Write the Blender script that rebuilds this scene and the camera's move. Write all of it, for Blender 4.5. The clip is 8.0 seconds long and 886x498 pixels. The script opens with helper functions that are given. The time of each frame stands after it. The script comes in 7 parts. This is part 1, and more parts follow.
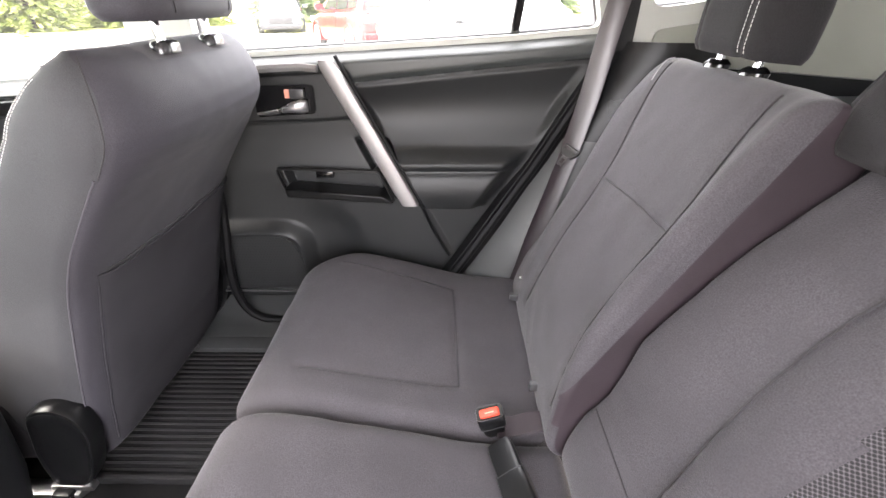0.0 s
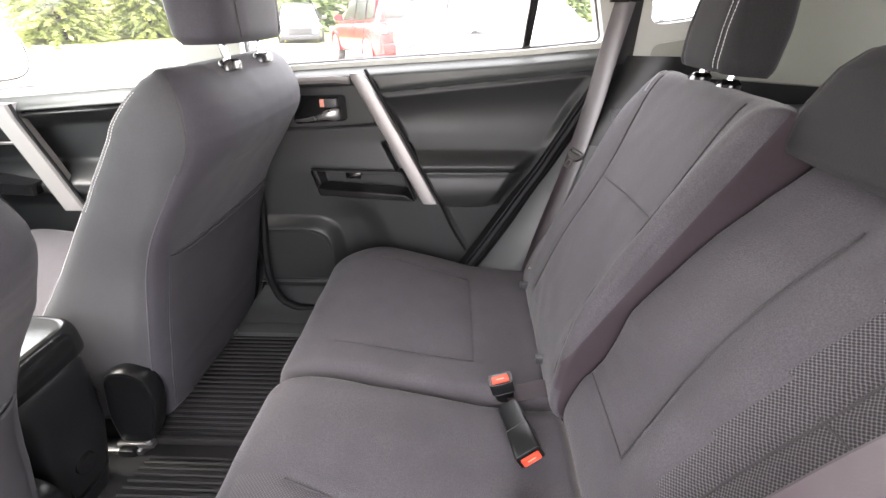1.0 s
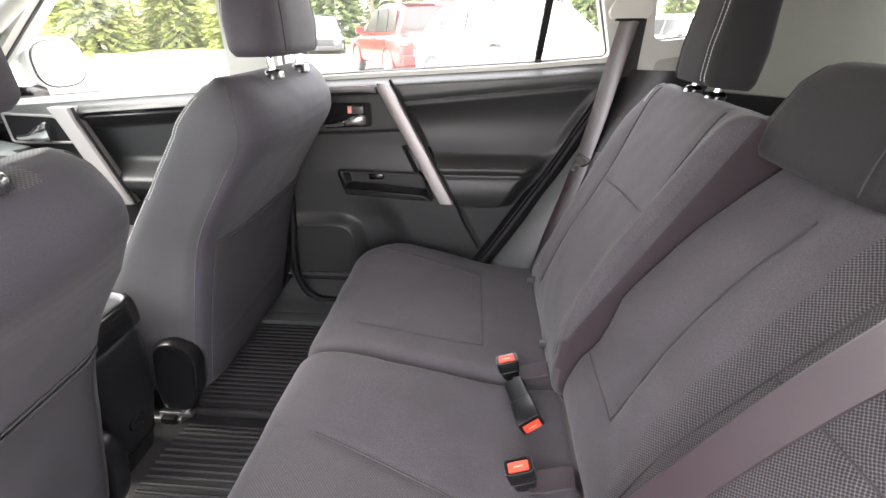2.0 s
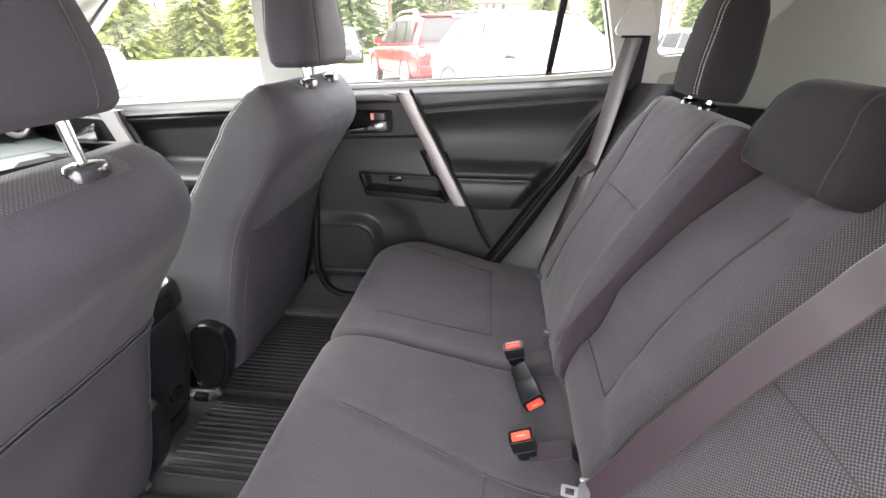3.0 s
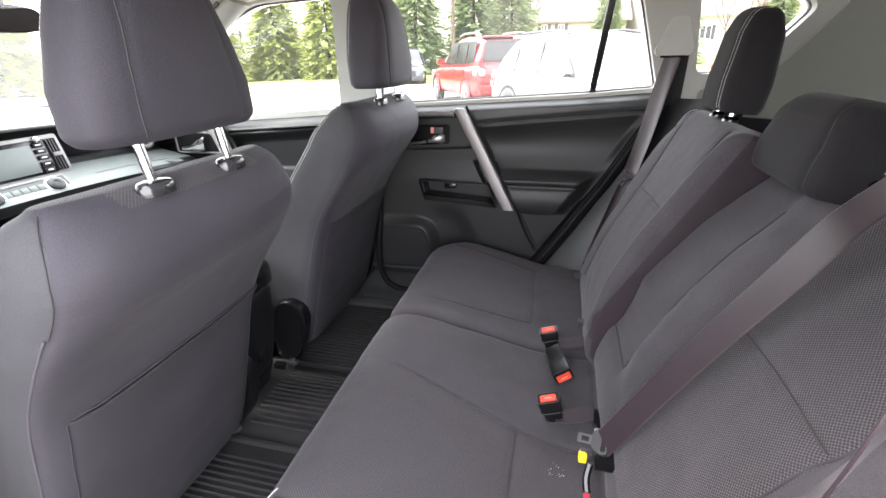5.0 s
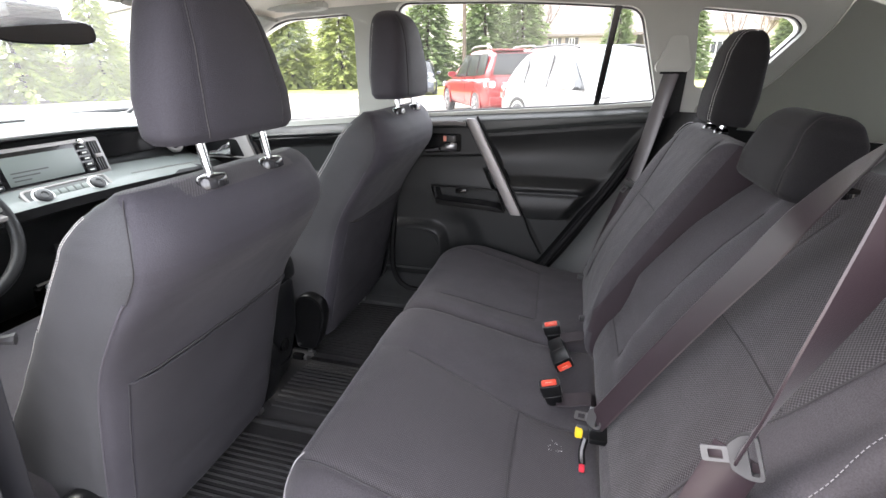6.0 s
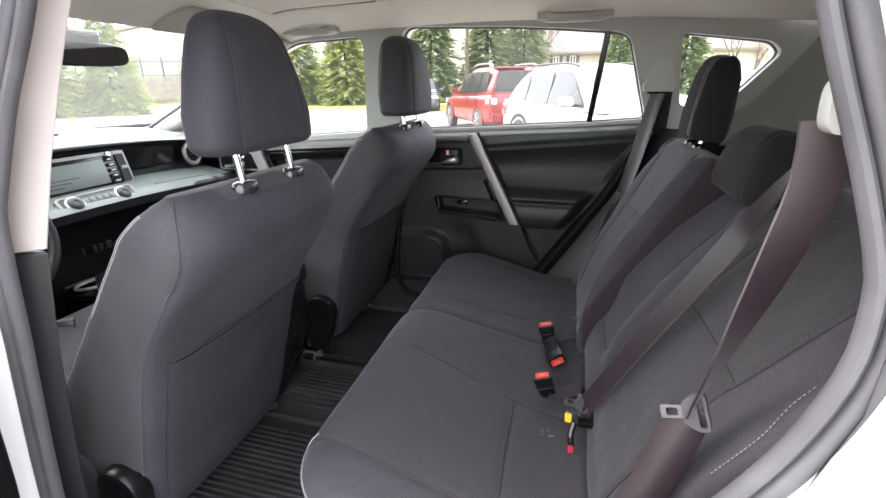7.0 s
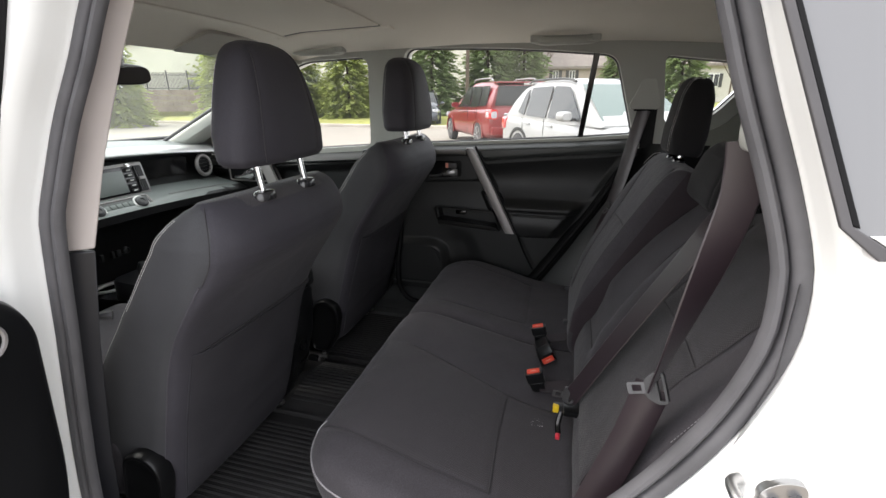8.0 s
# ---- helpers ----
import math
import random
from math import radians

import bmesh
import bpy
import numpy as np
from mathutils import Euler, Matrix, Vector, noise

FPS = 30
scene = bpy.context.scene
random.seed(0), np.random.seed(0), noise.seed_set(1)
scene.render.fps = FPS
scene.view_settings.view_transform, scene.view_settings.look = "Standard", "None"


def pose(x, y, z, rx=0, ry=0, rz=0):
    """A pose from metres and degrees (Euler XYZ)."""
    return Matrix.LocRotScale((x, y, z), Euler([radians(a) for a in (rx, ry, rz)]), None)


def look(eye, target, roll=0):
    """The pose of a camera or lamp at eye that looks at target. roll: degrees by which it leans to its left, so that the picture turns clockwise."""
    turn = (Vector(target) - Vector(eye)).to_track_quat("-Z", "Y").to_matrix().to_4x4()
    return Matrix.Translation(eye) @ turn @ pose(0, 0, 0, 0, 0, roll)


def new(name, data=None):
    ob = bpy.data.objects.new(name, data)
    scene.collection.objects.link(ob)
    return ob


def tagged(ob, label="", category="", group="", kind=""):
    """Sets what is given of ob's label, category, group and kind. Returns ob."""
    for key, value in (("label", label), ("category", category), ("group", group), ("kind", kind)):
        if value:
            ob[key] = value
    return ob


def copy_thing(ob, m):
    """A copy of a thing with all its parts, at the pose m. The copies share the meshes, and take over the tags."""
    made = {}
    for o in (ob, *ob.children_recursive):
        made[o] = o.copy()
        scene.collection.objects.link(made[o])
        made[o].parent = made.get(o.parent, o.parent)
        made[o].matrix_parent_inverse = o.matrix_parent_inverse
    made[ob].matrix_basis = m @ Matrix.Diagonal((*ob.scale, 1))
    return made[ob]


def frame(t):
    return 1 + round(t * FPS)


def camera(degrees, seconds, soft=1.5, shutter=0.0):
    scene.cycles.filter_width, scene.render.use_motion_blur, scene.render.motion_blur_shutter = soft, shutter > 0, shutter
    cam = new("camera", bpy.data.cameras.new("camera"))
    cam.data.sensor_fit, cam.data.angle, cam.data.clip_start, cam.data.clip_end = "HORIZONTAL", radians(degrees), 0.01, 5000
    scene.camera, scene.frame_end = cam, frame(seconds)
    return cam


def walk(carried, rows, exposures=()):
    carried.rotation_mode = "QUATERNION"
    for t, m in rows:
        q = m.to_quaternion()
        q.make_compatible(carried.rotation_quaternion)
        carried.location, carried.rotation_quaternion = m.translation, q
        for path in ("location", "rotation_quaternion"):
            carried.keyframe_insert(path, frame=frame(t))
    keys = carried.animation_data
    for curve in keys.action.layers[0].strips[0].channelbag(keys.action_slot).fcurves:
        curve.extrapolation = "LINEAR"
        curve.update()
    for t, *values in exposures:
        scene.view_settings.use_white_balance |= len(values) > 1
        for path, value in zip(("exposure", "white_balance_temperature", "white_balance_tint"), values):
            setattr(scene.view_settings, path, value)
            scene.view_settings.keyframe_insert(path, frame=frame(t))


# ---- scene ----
from mathutils.bvhtree import BVHTree

cam = camera(88.7, 8.0)
PATH = [
    (0, (0.008, -0.421, 1.283), (-0.026, 1.333, 0.322), -0.4),
    (0.5, (0.005, -0.475, 1.29), (-0.076, 1.283, 0.34), -1.0),
    (1, (0.003, -0.542, 1.306), (-0.093, 1.225, 0.374), -0.9),
    (1.5, (0.006, -0.597, 1.313), (-0.124, 1.178, 0.401), -0.8),
    (3, (0.013, -0.743, 1.326), (-0.2, 1.051, 0.47), 0.0),
    (3.5, (0.02, -0.785, 1.333), (-0.239, 1.011, 0.492), -0.1),
    (4, (0.035, -0.827, 1.336), (-0.294, 0.966, 0.513), -0.6),
    (4.5, (0.049, -0.873, 1.341), (-0.353, 0.915, 0.539), -1.1),
    (5, (0.061, -0.911, 1.337), (-0.398, 0.871, 0.552), -1.3),
    (6.5, (0.086, -1.061, 1.348), (-0.416, 0.738, 0.633), -0.5),
    (7, (0.102, -1.108, 1.353), (-0.407, 0.701, 0.67), -0.5),
    (7.5, (0.117, -1.157, 1.362), (-0.392, 0.664, 0.708), -0.3),
    (8, (0.132, -1.198, 1.367), (-0.383, 0.628, 0.734), -0.3),
]
EXPOSURES = [(0.0, 4.95, 6900, 16), (1.5, 4.58, 6900, 16), (3.5, 4.33, 6750, 16), (5.0, 3.95, 6600, 15), (6.5, 3.48, 6500, 14), (7.0, 3.21, 6500, 13), (7.5, 2.29, 6650, 11), (8.0, 2.17, 6700, 11)]
walk(cam, [(t, look(eye, target, roll)) for t, eye, target, roll in PATH], EXPOSURES)

# ---- world and light: a bright overcast day ----
world = bpy.data.worlds.new("overcast_sky")
scene.world = world
world.use_nodes = True
wn, wl = world.node_tree.nodes, world.node_tree.links
sky = wn.new("ShaderNodeTexSky")
sky.sky_type, sky.sun_disc = "NISHITA", False
sky.sun_elevation, sky.sun_rotation = radians(50), radians(258)
sky.air_density, sky.dust_density, sky.ozone_density = 1.0, 4.0, 1.0
veil = wn.new("ShaderNodeMix")
veil.data_type, veil.inputs["Factor"].default_value = "RGBA", 0.75
veil.inputs[7].default_value = (9.0, 9.2, 9.6, 1)
wl.new(sky.outputs[0], veil.inputs[6])
wl.new(veil.outputs[2], wn["Background"].inputs["Color"])
wn["Background"].inputs["Strength"].default_value = 0.10
sun = new("sun", bpy.data.lights.new("sun", "SUN"))
sun.data.energy, sun.data.angle, sun.data.color = 0.7, radians(35), (1.0, 0.98, 0.95)
sun.matrix_world = look((-4.6, -1.0, 5.6), (0, 0, 0))


# ---- materials ----
def material(name, colour, rough=0.5, metal=0.0, grain=(), bump=0.0, bump_scale=300.0, stain=0.0, stain_scale=4.0, sheen=0.0,
             coat=0.0, second=None, kind="noise", stretch=(1, 1, 1), specular=0.5):
    """A surface with fine grain (bump) and broad stains; second is the colour the grain mixes in."""
    m = bpy.data.materials.new(name)
    m.use_nodes = True
    n, l = m.node_tree.nodes, m.node_tree.links
    b = n["Principled BSDF"]
    b.inputs["Roughness"].default_value, b.inputs["Metallic"].default_value = rough, metal
    b.inputs["Specular IOR Level"].default_value = specular
    b.inputs["Sheen Weight"].default_value, b.inputs["Sheen Roughness"].default_value = sheen, 0.4
    b.inputs["Coat Weight"].default_value, b.inputs["Coat Roughness"].default_value = coat, 0.05
    co = n.new("ShaderNodeTexCoord")
    mp = n.new("ShaderNodeMapping")
    mp.inputs["Scale"].default_value = stretch
    l.new(co.outputs["Object"], mp.inputs["Vector"])
    if kind == "knit":
        # holes of a knitted mesh, laid out along the cloth: y across, slope along it
        fine = n.new("ShaderNodeTexVoronoi")
        fine.voronoi_dimensions = "2D"
        fine.inputs["Randomness"].default_value = 0.10
        mp.inputs["Scale"].default_value = (1, 1, 1)
        along = n.new("ShaderNodeVectorMath")
        along.operation = "DOT_PRODUCT"
        along.inputs[1].default_value = stretch
        sep, com = n.new("ShaderNodeSeparateXYZ"), n.new("ShaderNodeCombineXYZ")
        l.new(co.outputs["Object"], along.inputs[0])
        l.new(co.outputs["Object"], sep.inputs[0])
        plus, minus = n.new("ShaderNodeMath"), n.new("ShaderNodeMath")
        minus.operation = "SUBTRACT"
        for q in (plus, minus):
            l.new(sep.outputs[1], q.inputs[0])
            l.new(along.outputs["Value"], q.inputs[1])
        l.new(plus.outputs[0], com.inputs[0])
        l.new(minus.outputs[0], com.inputs[1])
    else:
        fine = n.new("ShaderNodeTexNoise")
        fine.inputs["Detail"].default_value = 3
    fine.inputs["Scale"].default_value = bump_scale
    l.new(com.outputs[0] if kind == "knit" else mp.outputs[0], fine.inputs["Vector"])
    broad = n.new("ShaderNodeTexNoise")
    broad.inputs["Scale"].default_value, broad.inputs["Detail"].default_value = stain_scale, 5
    l.new(co.outputs["Object"], broad.inputs["Vector"])
    dark = tuple(c * (1 - stain) for c in colour)
    mix = n.new("ShaderNodeMix")
    mix.data_type = "RGBA"
    mix.inputs[6].default_value, mix.inputs[7].default_value = (*dark, 1), (*colour, 1)
    ramp = n.new("ShaderNodeMapRange")
    ramp.inputs[1].default_value, ramp.inputs[2].default_value = 0.35, 0.65
    l.new(broad.outputs[0], ramp.inputs[0])
    l.new(ramp.outputs[0], mix.inputs["Factor"])
    last = mix.outputs[2]
    if second:
        mix2 = n.new("ShaderNodeMix")
        mix2.data_type = "RGBA"
        mix2.inputs[7].default_value = (*second, 1)
        r2 = n.new("ShaderNodeMapRange")
        r2.inputs[1].default_value, r2.inputs[2].default_value = 0.3, 0.7
        l.new(fine.outputs[0], r2.inputs[0])
        l.new(r2.outputs[0], mix2.inputs["Factor"])
        l.new(last, mix2.inputs[6])
        last = mix2.outputs[2]
    l.new(last, b.inputs["Base Color"])
    rr = n.new("ShaderNodeMapRange")
    rr.inputs[3].default_value, rr.inputs[4].default_value = max(0.02, rough - 0.06), min(1, rough + 0.06)
    l.new(broad.outputs[0], rr.inputs[0])
    l.new(rr.outputs[0], b.inputs["Roughness"])
    if bump:
        bp = n.new("ShaderNodeBump")
        bp.inputs["Strength"].default_value, bp.inputs["Distance"].default_value = bump, 0.001
        l.new(fine.outputs[0], bp.inputs["Height"])
        l.new(bp.outputs[0], b.inputs["Normal"])
    return m


def pane(name, tint=(1, 1, 1), gloss=0.05, rough=0.0, haze=0.0):
    """Thin window glass: clear with a slight reflection and a whitish translucent haze mixed in."""
    m = bpy.data.materials.new(name)
    m.use_nodes = True
    n, l = m.node_tree.nodes, m.node_tree.links
    n.remove(n["Principled BSDF"])
    clear, shine, both = n.new("ShaderNodeBsdfTransparent"), n.new("ShaderNodeBsdfGlossy"), n.new("ShaderNodeMixShader")
    clear.inputs[0].default_value = (*tint, 1)
    shine.inputs["Roughness"].default_value = rough
    both.inputs[0].default_value = gloss
    l.new(clear.outputs[0], both.inputs[1])
    l.new(shine.outputs[0], both.inputs[2])
    film_, over = n.new("ShaderNodeBsdfTranslucent"), n.new("ShaderNodeMixShader")
    film_.inputs[0].default_value = (0.8, 0.8, 0.78, 1)
    over.inputs[0].default_value = haze
    l.new(both.outputs[0], over.inputs[1])
    l.new(film_.outputs[0], over.inputs[2])
    l.new(over.outputs[0], n["Material Output"].inputs[0])
    return m


FABRIC = material("charcoal_fabric", (0.066, 0.0605, 0.0685), 0.85, bump=0.7, bump_scale=520, stain=0.22, stain_scale=13, sheen=0.10, second=(0.037, 0.0345, 0.0375), specular=0.25)
MESHCLOTH = material("knit_mesh_fabric", (0.015, 0.0138, 0.015), 0.8, bump=1.0, bump_scale=205, kind="knit", stain=0.1, sheen=0.15, second=(0.106, 0.097, 0.106), specular=0.3, stretch=(0.58, 0, 0.9))
MESHSEAT = material("knit_mesh_fabric", (0.030, 0.0275, 0.030), 0.8, bump=0.8, bump_scale=205, kind="knit", stain=0.1, sheen=0.15, second=(0.080, 0.073, 0.080), specular=0.3, stretch=(1.0, 0, -0.18))
BACKCLOTH = material("seat_back_fabric", (0.0415, 0.0390, 0.0480), 0.72, bump=0.55, bump_scale=620, stain=0.22, stain_scale=9, second=(0.028, 0.0265, 0.032), sheen=0.05, specular=0.28)
# paler, greener copy of the back cloth: window light on the bolsters as colour
LITBACK = material("seat_bolster_fabric", (0.050, 0.0505, 0.0545), 0.75, bump=0.5, bump_scale=620, stain=0.2, stain_scale=9, second=(0.037, 0.0375, 0.041), sheen=0.05, specular=0.28)
# darker than the back cloth: shade on the lower back is in this colour
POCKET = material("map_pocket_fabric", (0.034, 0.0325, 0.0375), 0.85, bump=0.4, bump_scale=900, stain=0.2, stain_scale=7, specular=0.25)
HEADCLOTH = material("dark_headrest_fabric", (0.018, 0.017, 0.0188), 0.85, bump=0.6, bump_scale=560, stain=0.18, stain_scale=11, sheen=0.06, second=(0.012, 0.0113, 0.0124), specular=0.2)
SEALBLACK = material("black_door_rubber", (0.004, 0.004, 0.0045), 0.55, bump=0.15, bump_scale=300, specular=0.15)
DASHGREY = material("grey_dash_vinyl", (0.165, 0.180, 0.176), 0.45, bump=0.35, bump_scale=900, stain=0.08)
THREAD = material("white_thread", (0.50, 0.49, 0.48), 0.7)
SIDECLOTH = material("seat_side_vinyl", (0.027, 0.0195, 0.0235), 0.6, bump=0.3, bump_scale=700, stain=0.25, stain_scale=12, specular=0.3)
SEAMDARK = material("seam_thread", (0.029, 0.027, 0.029), 0.9)
PIPE = material("seam_piping", (0.060, 0.056, 0.066), 0.8, sheen=0.04, specular=0.25)
PLASTIC = material("black_plastic", (0.006, 0.0062, 0.0067), 0.30, bump=0.12, bump_scale=700, stain=0.15, stain_scale=5, specular=0.24)
LIDBLACK = material("armrest_vinyl", (0.010, 0.0105, 0.011), 0.20, bump=0.06, bump_scale=500, specular=0.6)
ARCHGREY = material("grey_arch_plastic", (0.040, 0.042, 0.042), 0.38, bump=0.15, bump_scale=600, stain=0.1)
HANDLE = material("satin_dark_chrome", (0.22, 0.22, 0.225), 0.28, metal=0.8)
SOFT = material("soft_door_vinyl", (0.0145, 0.0152, 0.0158), 0.45, bump=0.3, bump_scale=900, stain=0.1, stain_scale=4, specular=0.36)
# greyer than the door vinyl: sky reflected in the sloping band, as base colour
SILLVINYL = material("grey_sill_vinyl", (0.045, 0.049, 0.048), 0.38, bump=0.2, bump_scale=900, stain=0.08, specular=0.36)
DASHSILVER = material("bright_satin_dash_trim", (0.62, 0.62, 0.61), 0.32, metal=0.6)
CONSOLE = material("moulded_console_plastic", (0.009, 0.0095, 0.0105), 0.30, bump=0.1, bump_scale=700, stain=0.15, specular=0.5)
VISOR = material("visor_cloth", (0.42, 0.40, 0.365), 0.9, bump=0.4, bump_scale=1100, stain=0.06)
COLLAR = material("dark_collar_plastic", (0.022, 0.022, 0.024), 0.16, specular=0.7)
GLOSSY = material("gloss_black_plastic", (0.006, 0.006, 0.0065), 0.15)
SATIN = material("satin_silver_trim", (0.25, 0.238, 0.234), 0.45, metal=0.5, bump=0.1, bump_scale=600)
CHROME = material("chrome", (0.85, 0.85, 0.86), 0.12, metal=1.0)
STEEL = material("steel", (0.42, 0.42, 0.42), 0.38, metal=1.0, bump=0.1, bump_scale=500)
BEIGE = material("grey_beige_trim", (0.405, 0.412, 0.382), 0.6, bump=0.2, bump_scale=700, stain=0.04)
PILLAR = material("pinkish_beige_trim", (0.41, 0.37, 0.352), 0.6, bump=0.15, bump_scale=700, stain=0.04)
PILLARLOW = material("dark_pillar_plastic", (0.016, 0.0165, 0.020), 0.42, bump=0.15, bump_scale=700, stain=0.12)
# pillar trim in a darker tone: the shade behind the quarter window as colour
SHADETRIM = material("grey_green_trim", (0.255, 0.262, 0.230), 0.6, bump=0.2, bump_scale=700, stain=0.05)
LINER = material("headliner_cloth", (0.84, 0.80, 0.72), 0.95, bump=0.5, bump_scale=1200, stain=0.06, stain_scale=3, second=(0.79, 0.745, 0.67))
TONGUE = material("brushed_tongue_steel", (0.13, 0.13, 0.135), 0.4, metal=1.0, bump=0.1, bump_scale=500)
GRIP = material("grey_tongue_plastic", (0.034, 0.034, 0.036), 0.38)
PALEPIPE = material("pale_piping", (0.30, 0.29, 0.30), 0.7)
WEB = material("belt_webbing", (0.021, 0.0122, 0.0163), 0.36, bump=0.18, bump_scale=1400, sheen=0.10, specular=0.9, stretch=(0.3, 0.3, 1), stain=0.12, stain_scale=12)
TYRE = material("tyre_rubber", (0.035, 0.035, 0.036), 0.7, bump=0.2, bump_scale=100)
RUBBER = material("rubber_seal", (0.085, 0.083, 0.089), 0.6, bump=0.2, bump_scale=300, stain=0.3, stain_scale=10)
MAT = material("rubber_mat", (0.029, 0.0285, 0.029), 0.5, bump=0.3, bump_scale=500, stain=0.35, stain_scale=9, specular=0.28)
CARPET = material("black_carpet", (0.013, 0.013, 0.0135), 0.95, bump=1.0, bump_scale=600, stain=0.3)
WHITE = material("white_car_paint", (0.74, 0.745, 0.73), 0.3, coat=0.8, stain=0.03)
RED = material("red_car_paint", (0.17, 0.005, 0.007), 0.3, coat=0.5, stain=0.03)
DARKPAINT = material("dark_grey_paint", (0.04, 0.045, 0.055), 0.3, metal=0.4, coat=1.0)
ORANGE = material("red_button", (0.62, 0.055, 0.025), 0.45, stain=0.1, stain_scale=60)
PALERED = material("faded_red_mark", (0.75, 0.30, 0.22), 0.5)
YELLOW = material("yellow_tag", (0.75, 0.52, 0.02), 0.5)
REDTAG = material("red_tag", (0.55, 0.03, 0.05), 0.5)
SCREEN = material("grey_screen", (0.13, 0.15, 0.14), 0.35)
PRINT = material("pale_print", (0.65, 0.65, 0.63), 0.5)
ASPHALT = material("worn_asphalt", (0.255, 0.226, 0.193), 0.9, bump=0.6, bump_scale=40, stain=0.35, stain_scale=0.25, second=(0.265, 0.24, 0.205))
LAWN = material("lawn", (0.24, 0.27, 0.06), 0.95, bump=1.0, bump_scale=25, stain=0.45, stain_scale=0.4, second=(0.27, 0.25, 0.075))
KERB = material("kerb_concrete", (0.42, 0.38, 0.33), 0.9, bump=0.5, bump_scale=60, stain=0.2, stain_scale=1)
NEEDLE = material("spruce_needles", (0.30, 0.35, 0.12), 0.8, stain=0.4, stain_scale=1.2, second=(0.34, 0.37, 0.14), bump_scale=5, specular=0.2)
NEEDLE_B = material("blue_spruce_needles", (0.17, 0.23, 0.11), 0.8, stain=0.4, stain_scale=1.2, second=(0.24, 0.30, 0.15), bump_scale=5, specular=0.2)
for nm, leaf in (("spruce_needles", (0.40, 0.46, 0.12)), ("blue_spruce_needles", (0.25, 0.33, 0.12))):
    # thin needles let light through
    nt = bpy.data.materials[nm].node_tree
    thru, both = nt.nodes.new("ShaderNodeBsdfTranslucent"), nt.nodes.new("ShaderNodeMixShader")
    thru.inputs[0].default_value = (*leaf, 1)
    both.inputs[0].default_value = 0.5
    nt.links.new(nt.nodes["Principled BSDF"].outputs[0], both.inputs[1])
    nt.links.new(thru.outputs[0], both.inputs[2])
    nt.links.new(both.outputs[0], nt.nodes["Material Output"].inputs[0])
BARK = material("bark", (0.10, 0.075, 0.055), 0.95, bump=1.0, bump_scale=30, stain=0.4)
STUCCO = material("beige_siding", (0.38, 0.32, 0.27), 0.9, bump=0.3, bump_scale=60, stain=0.1, stain_scale=0.6)
PALEWALL = material("cream_siding", (0.50, 0.48, 0.43), 0.9, bump=0.3, bump_scale=60, stain=0.1, stain_scale=0.6)
ROOFING = material("roof_shingle", (0.22, 0.19, 0.17), 0.95, bump=0.8, bump_scale=12, stain=0.3)
STONE = material("retaining_wall_block", (0.24, 0.19, 0.15), 0.95, bump=0.8, bump_scale=20, stain=0.35, stain_scale=1.5)
IRON = material("black_iron", (0.02, 0.02, 0.02), 0.5)
TINTGLASS = material("grey_tinted_glass", (0.050, 0.053, 0.055), 0.12, specular=0.35)
CARGLASS = material("dark_car_glass", (0.02, 0.022, 0.022), 0.12, specular=0.35)
CARWHITE = material("parked_white_paint", (0.31, 0.31, 0.305), 0.35, coat=0.4, stain=0.04)
WEATHER = material("grey_weatherstrip", (0.062, 0.059, 0.062), 0.6, bump=0.2, bump_scale=300, stain=0.2, stain_scale=12)
QGLASS = material("dark_quarter_glass", (0.10, 0.10, 0.104), 0.05, coat=1.0)
# mirror metal darkened so its colour holds the dim cabin's reflection
DARKMIRROR = material("dimming_mirror", (0.10, 0.10, 0.11), 0.03, metal=1.0)
GREENGLASS = material("pale_windshield_glass", (0.12, 0.155, 0.145), 0.12, specular=0.3)
LAMPRED = material("tail_lamp", (0.5, 0.02, 0.02), 0.2, coat=1.0)
LAMPCLEAR = material("lamp_lens", (0.38, 0.38, 0.40), 0.15, coat=1.0)
GLASS = pane("window_glass", (0.95, 0.96, 0.955), gloss=0.03, haze=0.008)
SCREENGLASS = pane("dusty_windshield_glass", (0.87, 0.94, 0.89), haze=0.05)
PRIVACY = pane("grey_privacy_glass", (0.18, 0.185, 0.185))


# ---- building tools ----
def part(name, bm, mat, parent=None, label="", smooth=True, angle=38):
    me = bpy.data.meshes.new(name)
    bmesh.ops.recalc_face_normals(bm, faces=bm.faces)
    bm.to_mesh(me)
    bm.free()
    for m in (mat if isinstance(mat, (list, tuple)) else [mat]):
        me.materials.append(m)
    if smooth:
        me.polygons.foreach_set("use_smooth", [True] * len(me.polygons))
        me.set_sharp_from_angle(angle=radians(angle))
    ob = new(name, me)
    if parent:
        ob.parent = parent
    if label:
        tagged(ob, label)
    return ob


def thing(name, label, category, group="", kind="", at=(0, 0, 0)):
    ob = new(name)
    ob.location = at
    ob.empty_display_size = 0.1
    return tagged(ob, label, category, group, kind)


def under(ob, parent):
    """Parents ob while it stays where it is."""
    ob.parent = parent
    ob.matrix_parent_inverse = Matrix.Translation(parent.location).inverted()
    return ob


def V(*a):
    return Vector(a)


def loft(rings, caps=True, closed=True, bm=None):
    bm = bm or bmesh.new()
    rows = [[bm.verts.new(p) for p in r] for r in rings]
    n = len(rows[0])
    for a, b in zip(rows, rows[1:]):
        for i in range(n if closed else n - 1):
            j = (i + 1) % n
            bm.faces.new((a[i], a[j], b[j], b[i]))
    if caps and closed:
        bm.faces.new(rows[0][::-1])
        bm.faces.new(rows[-1])
    return bm


